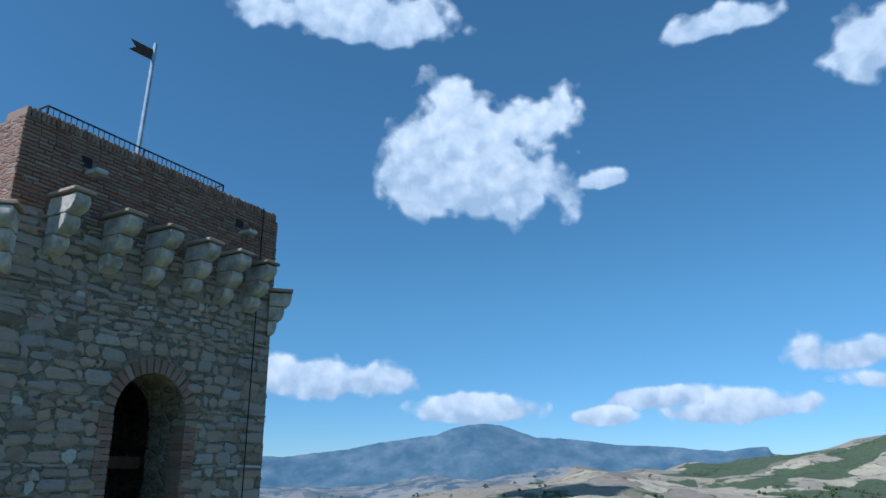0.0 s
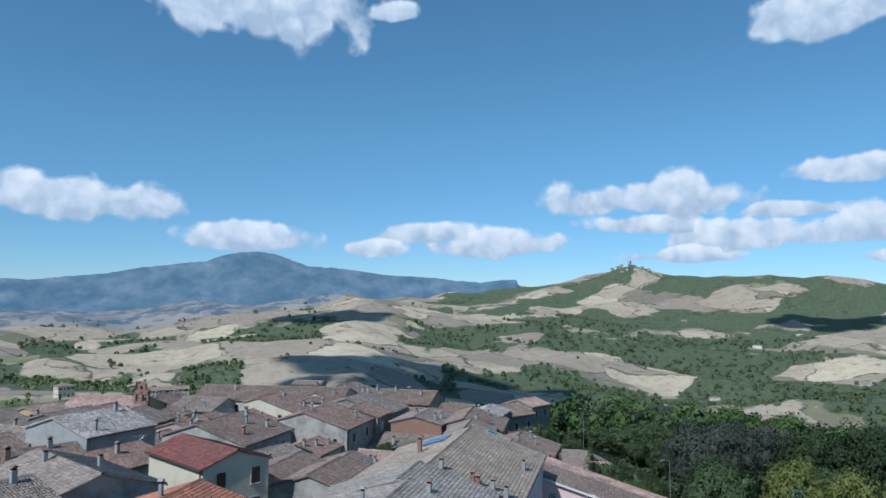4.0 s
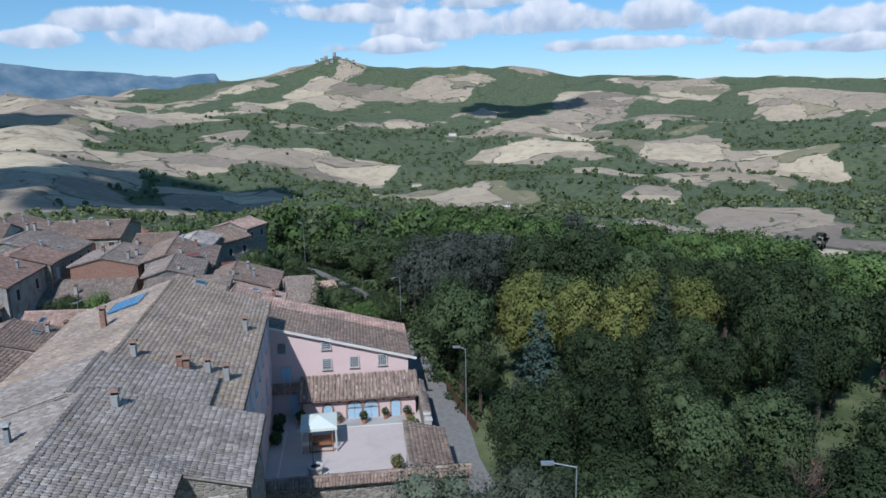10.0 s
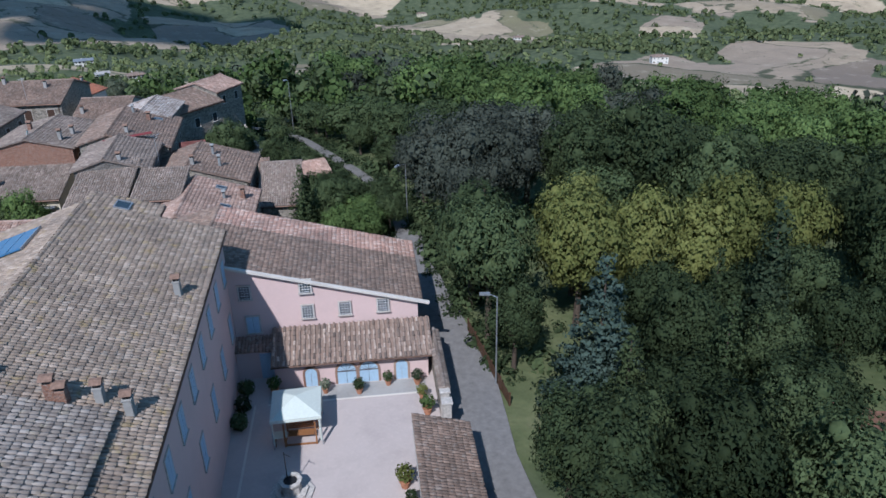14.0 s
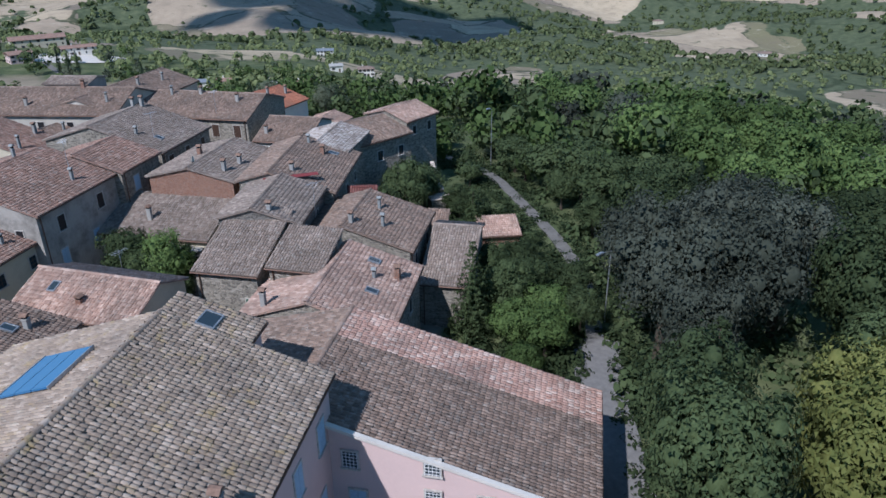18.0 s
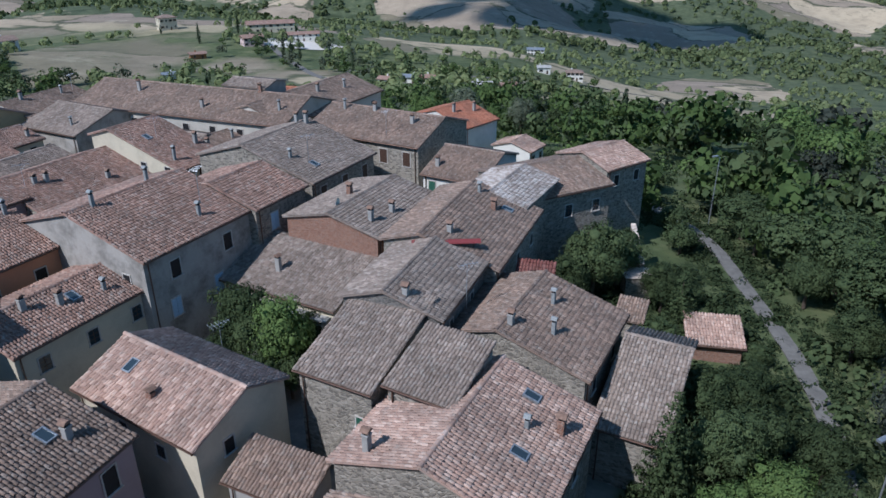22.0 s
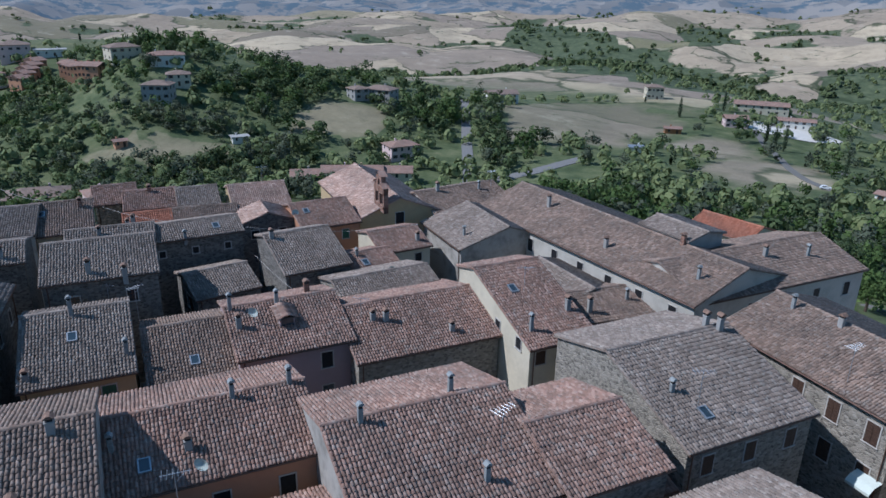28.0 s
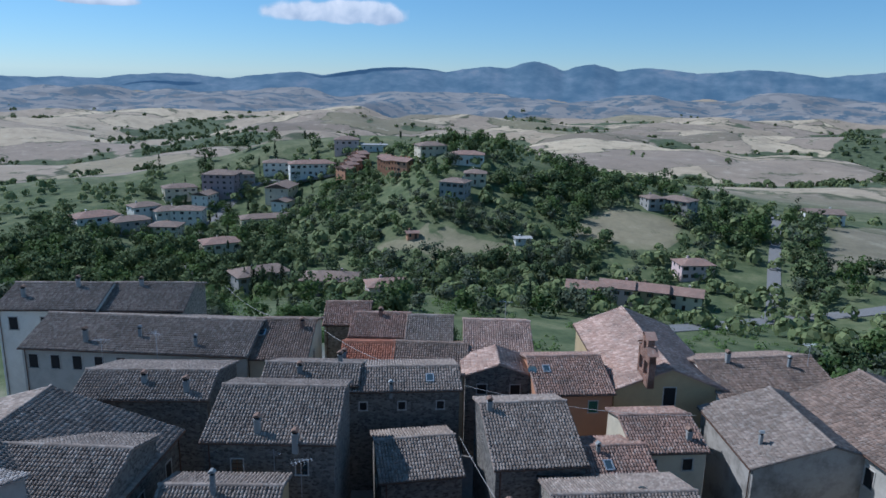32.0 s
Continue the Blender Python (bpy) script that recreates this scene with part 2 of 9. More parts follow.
# near-black colour standing in for the shade inside windows, slots and the well
plain("room_dark", (0.018, 0.018, 0.02), 0.6)
plain("asphalt", (0.19, 0.183, 0.175), 0.92, vary=0.2, scale=2.0)
plain("stone_light", (0.46, 0.43, 0.39), 0.9, vary=0.3, scale=5.0)
plain("corbel", (0.52, 0.44, 0.37), 0.95, vary=0.45, scale=4.0)
plain("earth", (0.17, 0.095, 0.065), 0.95, vary=0.35, scale=1.5)
plain("bark", (0.085, 0.066, 0.05), 0.95, vary=0.4, scale=9.0)
plain("car_white", (0.7, 0.7, 0.7), 0.3, vary=0.03)
plain("car_dark", (0.05, 0.055, 0.07), 0.3, vary=0.1)

m, t, b = nodes_of("glass", 0.12)
b.inputs["Base Color"].default_value = (0.03, 0.045, 0.055, 1)
b.inputs["Specular IOR Level"].default_value = 0.8
m, t, b = nodes_of("solar_glass", 0.18)
b.inputs["Base Color"].default_value = (0.05, 0.17, 0.33, 1)
b.inputs["Specular IOR Level"].default_value = 0.9


def leaf_material(name, stops, back=0.28):
    m, t, b = nodes_of(name, 0.75)
    b.inputs["Specular IOR Level"].default_value = 0.08
    g = t.nodes.new("ShaderNodeNewGeometry")
    oi = t.nodes.new("ShaderNodeObjectInfo")
    c = ramp(t, math_node(t, "ADD", math_node(t, "MULTIPLY", g.outputs["Random Per Island"], 0.55), math_node(t, "MULTIPLY", oi.outputs["Random"], 0.45)), stops)
    big = tex(t, "ShaderNodeTexNoise", 0.35, 3.0, 0.6, g.outputs["Position"])
    c = mix(t, ramp(t, big.outputs[0], [(0.35, (0, 0, 0)), (0.7, (0.55, 0.55, 0.55))]), c, stops[-1][1])
    hsv = t.nodes.new("ShaderNodeHueSaturation")
    t.links.new(math_node(t, "ADD", math_node(t, "MULTIPLY", oi.outputs["Random"], 0.5), 0.75), hsv.inputs["Value"])
    t.links.new(c, hsv.inputs["Color"])
    t.links.new(hsv.outputs[0], b.inputs["Base Color"])
    tr = t.nodes.new("ShaderNodeBsdfTranslucent")
    t.links.new(hsv.outputs[0], tr.inputs[0])
    ms = t.nodes.new("ShaderNodeMixShader")
    ms.inputs[0].default_value = back
    t.links.new(b.outputs[0], ms.inputs[1])
    t.links.new(tr.outputs[0], ms.inputs[2])
    t.links.new(ms.outputs[0], t.nodes["Material Output"].inputs[0])
    return m


leaf_material("leaf_oak", [(0.0, (0.032, 0.050, 0.024)), (0.5, (0.058, 0.084, 0.038)), (1.0, (0.094, 0.124, 0.054))])
leaf_material("leaf_bright", [(0.0, (0.056, 0.094, 0.032)), (0.5, (0.092, 0.144, 0.046)), (1.0, (0.140, 0.198, 0.066))])
leaf_material("leaf_mid", [(0.0, (0.038, 0.060, 0.028)), (0.5, (0.066, 0.094, 0.042)), (1.0, (0.104, 0.134, 0.060))])
leaf_material("leaf_yellow", [(0.0, (0.064, 0.086, 0.026)), (0.5, (0.116, 0.136, 0.040)), (1.0, (0.178, 0.186, 0.060))])
leaf_material("leaf_silver", [(0.0, (0.066, 0.086, 0.053)), (0.5, (0.112, 0.136, 0.086)), (1.0, (0.178, 0.196, 0.138))])
leaf_material("leaf_holm", [(0.0, (0.044, 0.054, 0.040)), (0.5, (0.068, 0.080, 0.060)), (1.0, (0.100, 0.112, 0.086))])
leaf_material("leaf_spruce", [(0.0, (0.052, 0.086, 0.070)), (0.5, (0.084, 0.130, 0.104)), (1.0, (0.130, 0.182, 0.150))])
leaf_material("leaf_cypress", [(0.0, (0.0203, 0.0352, 0.0216)), (0.5, (0.0370, 0.0586, 0.0322)), (1.0, (0.0673, 0.0880, 0.0467))])
leaf_material("leaf_dark", [(0.0, (0.022, 0.036, 0.017)), (0.5, (0.036, 0.053, 0.024)), (1.0, (0.055, 0.076, 0.033))])
leaf_material("leaf_wood", [(0.0, (0.0689, 0.1011, 0.0480)), (0.5, (0.1232, 0.1616, 0.0694)), (1.0, (0.2094, 0.2324, 0.1067))])

# ground: dry fields in patches, hedges, scrub and woodland; woods and streets come from the land's own masks
m, t, b = nodes_of("land", 0.97)
pos = geo_pos(t)
warp = tex(t, "ShaderNodeTexNoise", 0.0045, 5.0, 0.55, pos)
vm = t.nodes.new("ShaderNodeVectorMath")
vm.operation = "MULTIPLY_ADD"
t.links.new(warp.outputs["Color"], vm.inputs[0])
vm.inputs[1].default_value = (320.0, 320.0, 0.0)
t.links.new(pos, vm.inputs[2])
flat = t.nodes.new("ShaderNodeVectorMath")
flat.operation = "MULTIPLY"
t.links.new(vm.outputs[0], flat.inputs[0])
flat.inputs[1].default_value = (1.0, 1.0, 0.0)
cells = tex(t, "ShaderNodeTexVoronoi", 0.0044, vec=flat.outputs[0])
edges = tex(t, "ShaderNodeTexVoronoi", 0.0044, vec=flat.outputs[0])
edges.feature = "DISTANCE_TO_EDGE"
sep = t.nodes.new("ShaderNodeSeparateColor")
t.links.new(cells.outputs["Color"], sep.inputs[0])
field = ramp(t, sep.outputs[0], [(0.0, (0.35, 0.28, 0.20)), (0.2, (0.50, 0.405, 0.275)), (0.40, (0.27, 0.215, 0.165)), (0.58, (0.35, 0.28, 0.20)),
                                 (0.70, (0.20, 0.16, 0.125)), (0.80, (0.20, 0.185, 0.10)), (0.88, (0.36, 0.285, 0.20)), (1.0, (0.54, 0.44, 0.30))])
fur = tex(t, "ShaderNodeTexWave", 0.09, vec=flat.outputs[0])
fur.inputs["Distortion"].default_value = 7.0
fur.inputs["Detail"].default_value = 3.0
field = mix(t, 0.07, field, fur.outputs["Color"], "MULTIPLY")
soil = tex(t, "ShaderNodeTexNoise", 0.011, 8.0, 0.68, pos)
field = mix(t, ramp(t, soil.outputs[0], [(0.46, (0, 0, 0)), (0.74, (0.5, 0.5, 0.5))]), field, (0.21, 0.17, 0.12))
clay = tex(t, "ShaderNodeTexNoise", 0.035, 9.0, 0.72, pos)
field = mix(t, ramp(t, clay.outputs[0], [(0.38, (0.34, 0.34, 0.34)), (0.50, (0, 0, 0))]), field, (0.165, 0.135, 0.10))
field = mix(t, ramp(t, clay.outputs[0], [(0.56, (0, 0, 0)), (0.70, (0.6, 0.6, 0.6))]), field, (0.50, 0.44, 0.34))
bush = tex(t, "ShaderNodeTexNoise", 0.022, 7.0, 0.78, flat.outputs[0])
field = mix(t, ramp(t, bush.outputs[0], [(0.585, (0, 0, 0)), (0.615, (0.85, 0.85, 0.85))]), field, (0.075, 0.09, 0.045))
scrub = tex(t, "ShaderNodeTexNoise", 0.07, 8.0, 0.75, pos)
green = ramp(t, scrub.outputs[0], [(0.3, (0.040, 0.055, 0.030)), (0.5, (0.078, 0.098, 0.050)), (0.72, (0.135, 0.150, 0.080))])
att = t.nodes.new("ShaderNodeAttribute")
att.attribute_name = "cover"
asep = t.nodes.new("ShaderNodeSeparateColor")
t.links.new(att.outputs["Color"], asep.inputs[0])
fuzz = math_node(t, "ADD", asep.outputs[0], math_node(t, "MULTIPLY", math_node(t, "SUBTRACT", soil.outputs[0], 0.5), 0.9))
land = mix(t, ramp(t, fuzz, [(0.47, (0, 0, 0)), (0.53, (1, 1, 1))]), field, green)
hedge = ramp(t, math_node(t, "ADD", edges.outputs["Distance"], math_node(t, "MULTIPLY", soil.outputs[0], 0.11)), [(0.058, (0.85, 0.85, 0.85)), (0.072, (0, 0, 0))])
land = mix(t, hedge, land, (0.035, 0.05, 0.022))
grass = ramp(t, scrub.outputs[0], [(0.28, (0.036, 0.052, 0.022)), (0.45, (0.070, 0.092, 0.038)), (0.60, (0.125, 0.14, 0.065)), (0.78, (0.23, 0.21, 0.125))])
land = mix(t, asep.outputs[1], land, grass)
pav = ramp(t, tex(t, "ShaderNodeTexNoise", 0.8, 6.0, 0.7, pos).outputs[0], [(0.3, (0.13, 0.125, 0.115)), (0.7, (0.25, 0.235, 0.215))])
land = mix(t, asep.outputs[2], land, pav)
t.links.new(land, b.inputs["Base Color"])
bump(t, b, soil.outputs[0], 0.5, 5.0)

# blue distance haze is put into both the base colour and the emission
m, t, b = nodes_of("mountain", 1.0)
pos = geo_pos(t)
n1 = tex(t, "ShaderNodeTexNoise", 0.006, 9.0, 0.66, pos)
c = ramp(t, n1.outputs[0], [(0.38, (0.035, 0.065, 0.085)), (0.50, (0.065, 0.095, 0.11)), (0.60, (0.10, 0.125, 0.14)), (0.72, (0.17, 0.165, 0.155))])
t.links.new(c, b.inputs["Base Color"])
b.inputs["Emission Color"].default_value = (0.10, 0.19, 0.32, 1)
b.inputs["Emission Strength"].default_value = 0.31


# bluish woods and a faint blue emission imitate haze over these hills
m, t, b = nodes_of("hazed_hill", 1.0)
pos = geo_pos(t)
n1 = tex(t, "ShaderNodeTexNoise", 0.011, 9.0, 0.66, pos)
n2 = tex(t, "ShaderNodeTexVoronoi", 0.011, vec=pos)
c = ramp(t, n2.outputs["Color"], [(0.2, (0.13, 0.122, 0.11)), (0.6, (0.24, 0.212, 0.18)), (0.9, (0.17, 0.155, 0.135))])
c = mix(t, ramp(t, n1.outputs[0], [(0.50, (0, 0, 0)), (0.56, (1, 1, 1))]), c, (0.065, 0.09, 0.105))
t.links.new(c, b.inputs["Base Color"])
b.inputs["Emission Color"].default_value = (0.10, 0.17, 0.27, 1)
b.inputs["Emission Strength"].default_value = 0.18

m, t, b = nodes_of("gravel", 0.95)
n1 = tex(t, "ShaderNodeTexNoise", 1.2, 7.0, 0.7, geo_pos(t))
t.links.new(ramp(t, n1.outputs[0], [(0.3, (0.11, 0.104, 0.096)), (0.7, (0.20, 0.19, 0.172))]), b.inputs["Base Color"])
bump(t, b, n1.outputs[0], 0.3, 0.03)

# clouds: glowing sheets with ragged edges far behind everything, and solid white heaps overhead, out of view
m, t, b = nodes_of("cloud_body", 1.0)
b.inputs["Base Color"].default_value = (0.85, 0.85, 0.86, 1)
m, t, b = nodes_of("cloud", 1.0)
tc = t.nodes.new("ShaderNodeTexCoord")
sp = t.nodes.new("ShaderNodeSeparateXYZ")
t.links.new(tc.outputs["Generated"], sp.inputs[0])
pos = geo_pos(t)
big = tex(t, "ShaderNodeTexNoise", 0.0029, 3.0, 0.42, pos)
lump = tex(t, "ShaderNodeTexNoise", 0.0080, 5.0, 0.50, pos)
lump.inputs["Distortion"].default_value = 0.25
billow = tex(t, "ShaderNodeTexVoronoi", 0.011, vec=pos)
billow.feature = "SMOOTH_F1"
gx = math_node(t, "MULTIPLY_ADD", sp.outputs[0], 2.0)
gx.node.inputs[2].default_value = -1.0
gz = math_node(t, "MULTIPLY_ADD", sp.outputs[2], 2.0)
gz.node.inputs[2].default_value = -0.8
# flat below, heaped above
below = math_node(t, "MULTIPLY", math_node(t, "MINIMUM", gz, 0.0), 1.7)
above = math_node(t, "MAXIMUM", gz, 0.0)
rr = math_node(t, "ADD", math_node(t, "POWER", math_node(t, "ABSOLUTE", gx), 2.0), math_node(t, "ADD", math_node(t, "POWER", math_node(t, "ABSOLUTE", below), 2.0), math_node(t, "POWER", above, 2.0)))
dens = math_node(t, "SUBTRACT", 1.02, math_node(t, "MULTIPLY", math_node(t, "SQRT", rr), 1.28))
dens = math_node(t, "ADD", dens, math_node(t, "MULTIPLY", math_node(t, "SUBTRACT", big.outputs[0], 0.5), 1.7))
dens = math_node(t, "ADD", dens, math_node(t, "MULTIPLY", math_node(t, "SUBTRACT", lump.outputs[0], 0.5), 0.40))
dens = math_node(t, "ADD", dens, math_node(t, "MULTIPLY", math_node(t, "SUBTRACT", 0.42, billow.outputs["Distance"]), 0.30))
alpha = ramp(t, dens, [(0.0, (0, 0, 0)), (0.10, (0.30, 0.30, 0.30)), (0.21, (0.90, 0.90, 0.90)), (0.36, (1, 1, 1))])
# sunlit tops and shaded bases are painted into the emission by height and noise
tone = math_node(t, "ADD", math_node(t, "MULTIPLY", sp.outputs[2], 0.62), math_node(t, "SUBTRACT", math_node(t, "MULTIPLY", lump.outputs[0], 0.85), math_node(t, "MULTIPLY", billow.outputs["Distance"], 0.18)))
shade = ramp(t, tone, [(0.44, (0.34, 0.40, 0.47)), (0.64, (0.48, 0.52, 0.56)), (0.90, (0.66, 0.66, 0.66))])
em = t.nodes.new("ShaderNodeEmission")
t.links.new(shade, em.inputs[0])
clear = t.nodes.new("ShaderNodeBsdfTransparent")
ms = t.nodes.new("ShaderNodeMixShader")
t.links.new(alpha, ms.inputs[0])
t.links.new(clear.outputs[0], ms.inputs[1])
t.links.new(em.outputs[0], ms.inputs[2])
t.links.new(ms.outputs[0], t.nodes["Material Output"].inputs[0])
m.cycles.emission_sampling = "NONE"


# ---- small tools ----
def mesh_ob(name, verts, faces, material=None, parent=None, label="", smooth=False):
    me = bpy.data.meshes.new(name)
    me.from_pydata([tuple(v) for v in verts], [], [tuple(f) for f in faces])
    if material:
        me.materials.append(MATS[material])
    if smooth:
        me.polygons.foreach_set("use_smooth", [True] * len(me.polygons))
    ob = new(name, me)
    if parent is not None:
        ob.parent = parent
    if label:
        ob["label"] = label
    return ob


def part(name, bm, material, parent=None, label="", smooth=False):
    me = bpy.data.meshes.new(name)
    bm.to_mesh(me)
    bm.free()
    me.materials.append(MATS[material])
    if smooth:
        me.polygons.foreach_set("use_smooth", [True] * len(me.polygons))
    ob = new(name, me)
    if parent is not None:
        ob.parent = parent
    if label:
        ob["label"] = label
    return ob


def empty(name, m, label, category, group="", kind=""):
    e = new(name)
    e.matrix_world = m
    return tagged(e, label, category, group, kind)


def add_box(bm, x0, x1, y0, y1, z0, z1, m=None):
    g = bmesh.ops.create_cube(bm, size=1.0)
    vs = g["verts"]
    for v in vs:
        v.co = Vector(((x0 + x1) / 2 + v.co.x * (x1 - x0), (y0 + y1) / 2 + v.co.y * (y1 - y0), (z0 + z1) / 2 + v.co.z * (z1 - z0)))
        if m is not None:
            v.co = m @ v.co
    return vs


def box(name, x0, x1, y0, y1, z0, z1, material, parent=None, bevel=0.0, m=None, label=""):
    bm = bmesh.new()
    add_box(bm, x0, x1, y0, y1, z0, z1, m)
    if bevel:
        bmesh.ops.bevel(bm, geom=bm.edges[:], offset=bevel, segments=1, affect="EDGES")
    return part(name, bm, material, parent, label)


def add_tube(bm, a, b_, r0, r1=None, sides=8):
    r1 = r0 if r1 is None else r1
    a, b_ = Vector(a), Vector(b_)
    q = (b_ - a).to_track_quat("Z", "Y").to_matrix()
    ring = []
    for p, r in ((a, r0), (b_, r1)):
        ring.append([bm.verts.new(p + q @ Vector((r * math.cos(2 * math.pi * k / sides), r * math.sin(2 * math.pi * k / sides), 0))) for k in range(sides)])
    for k in range(sides):
        bm.faces.new((ring[0][k], ring[0][(k + 1) % sides], ring[1][(k + 1) % sides], ring[1][k]))
    bm.faces.new(ring[0][::-1])
    bm.faces.new(ring[1])


def tube(name, a, b_, r, material, parent=None, sides=8, r1=None, label=""):
    bm = bmesh.new()
    add_tube(bm, a, b_, r, r1, sides)
    return part(name, bm, material, parent, label)


# ---- land ----
AZ = [-180, -100, -75, -68, -62, -55, -48, -36, -24, -10, 10, 25, 40, 60, 90, 180]
RG = [0, 40, 90, 125, 170, 300, 450, 580, 700, 1200, 2000, 3200, 4700]
LAND = {}
LAND[-100] = (5, 5, 5, 4, -8, -40, -55, -65, -75, -95, -112, -110, -60)
LAND[-75] = (5, 5, 5, 3, -14, -44, -42, -36, -60, -95, -115, -115, -40)
LAND[-68] = (5, 5, 5, 3, -15, -47, -51, -22, -54, -94, -114, -114, -38)
LAND[-62] = (5, 5, 5, 3, -15, -46, -46, -9, -48, -92, -112, -112, -34)
LAND[-55] = (5, 5, 5, 3, -15, -42, -24, -6, -48, -90, -112, -112, -32)
LAND[-48] = (5, 5, 5, 3, -15, -38, 0, -8, -50, -90, -110, -110, -30)
LAND[-36] = (5, 5, 5, 3, -15, -38, -16, -34, -55, -90, -110, -110, -22)
LAND[-24] = (5, 5, 5, 3, -14, -36, -31, -45, -60, -95, -110, -100, -16)
LAND[-10] = (5, 5, 5, 3, -11, -31, -41, -40, -56, -105, -110, -60, 0)
LAND[10] = (5, 5, 5, 2, -7, -30, -48, -60, -74, -125, -60, 30, 10)
LAND[25] = (5, 5, 4.5, 1, -7, -38, -68, -88, -108, -170, -140, -30, 130)
LAND[40] = (5, 4.5, 3.5, 0, -8, -42, -76, -95, -114, -165, -205, -110, 190)
LAND[60] = (5, 4.5, 3, -2, -11, -46, -80, -98, -115, -150, -195, -120, 95)
LAND[90] = (5, 4.5, 2, -4, -13, -46, -80, -100, -120, -150, -180, -120, 40)
LAND[-180] = LAND[180] = LAND[-100]
LAND_Z = np.array([LAND[a] for a in AZ], float)


def smoothstep(k):
    return k * k * (3 - 2 * k)


def relief(x, y):
    """Rounded spurs and gullies of the clay hills."""
    q = Vector((x, y, 0))
    spur = noise.noise(q / 430.0 + Vector((4, 1, 2)))
    return 52.0 * spur + 20.0 * noise.noise(q / 190.0 + Vector((7, 3, 1))) + 5.0 * noise.noise(q / 70.0) - 26.0 * max(0.0, 0.22 - abs(noise.noise(q / 330.0 + Vector((3, 9, 4)))))


def land_z(x, y, rough=True):
    dx, dy = x - 20.0, y - 60.0
    r, a = math.hypot(dx, dy), math.degrees(math.atan2(dx, dy))
    i = max(0, min(len(AZ) - 2, int(np.searchsorted(AZ, a, "right")) - 1))
    j = max(0, min(len(RG) - 2, int(np.searchsorted(RG, r, "right")) - 1))
    u = smoothstep((a - AZ[i]) / (AZ[i + 1] - AZ[i]))
    v = min(1.0, (r - RG[j]) / (RG[j + 1] - RG[j]))
    v = 0.5 * v + 0.5 * smoothstep(v)
    z = (LAND_Z[i, j] * (1 - u) + LAND_Z[i + 1, j] * u) * (1 - v) + (LAND_Z[i, j + 1] * (1 - u) + LAND_Z[i + 1, j + 1] * u) * v
    z += 7.0 * math.exp(-((x + 10) ** 2 + (y - 30) ** 2) / 1100.0)
    if r > 3000:                                    # the far hill with the castle
        ca, cr = radians(33.0), 4450.0
        d = math.hypot(dx - cr * math.sin(ca), dy - cr * math.cos(ca))
        z += 60.0 * math.exp(-(d / 420.0) ** 2) + 42.0 * math.exp(-(d / 130.0) ** 2)
    if rough:
        z += relief(x, y) * min(1.0, max(0.0, (r - 520) / 700.0))
    return z


# open ground among the woods and woods among the fields: x, y, half breadth and half depth as seen from the town
FAR_FIELDS = [(706, 1917, 87, 200), (790, 1861, 66, 140), (1087, 1871, 170, 200), (638, 1419, 88, 150), (1237, 1798, 95, 220), (1019, 1273, 100, 240), (1034, 2297, 75, 100), (954, 2892, 300, 330),
              (2282, 1958, 250, 330), (2176, 1299, 180, 240), (2049, 964, 200, 320), (1188, 771, 59, 170), (900, 426, 90, 110), (675, 325, 200, 170), (1767, 1606, 200, 97)]
CREST_FIELDS = [(2651, 2965, 113, 138), (3634, 2141, 200, 206), (3590, 1405, 300, 304), (3100, 2232, 80, 57), (1018, 1047, 110, 200), (2065, 3309, 169, 310), (2327, 3179, 252, 96), (619, 1378, 136, 200),
                (1101, 1877, 239, 216), (372, 703, 59, 120), (99, 700, 60, 90)]
NEAR_FIELDS = [(99, 630, 60, 60), (228, 566, 70, 60), (257, 429, 121, 80), (-107, 523, 44, 60), (3, 421, 24, 38), (-32, 477, 20, 28), (140, 360, 40, 24), (-222, 291, 27, 14), (-190, 372, 24, 24), (-112, 480, 36, 70)]
FAR_WOODS = [(-229, 973, 190, 150), (6, 1388, 51, 200), (-396, 2150, 77, 300), (286, 886, 330, 130), (655, 1095, 150, 260), (-719, 1811, 90, 300), (-534, 1693, 60, 300), (-1326, 523, 110, 200)]


def patch(x, y, spots):
    """How far a place lies inside one of some ragged patches."""
    best = 0.0
    for fx, fy, wide, deep in spots:
        if abs(x - fx) > 430 or abs(y - fy) > 430:
            continue
        h = math.hypot(fx - 20, fy - 60)
        ux, uy = (fx - 20) / h, (fy - 60) / h
        along, across = (x - fx) * ux + (y - fy) * uy, (x - fx) * uy - (y - fy) * ux
        d = math.hypot(along / deep, across / wide) + 0.42 * noise.noise(Vector((x / (0.6 * wide), y / (0.6 * wide), 2.0))) + 0.15 * noise.noise(Vector((x / (0.2 * wide), y / (0.2 * wide), 5.0)))
        best = max(best, min(1.0, max(0.0, (1.12 - d) * 5)))
    return best


def open_field(x, y):
    if math.hypot(x - 20, y - 60) > 640:
        return max(patch(x, y, FAR_FIELDS), patch(x, y, CREST_FIELDS))
    return patch(x, y, NEAR_FIELDS)


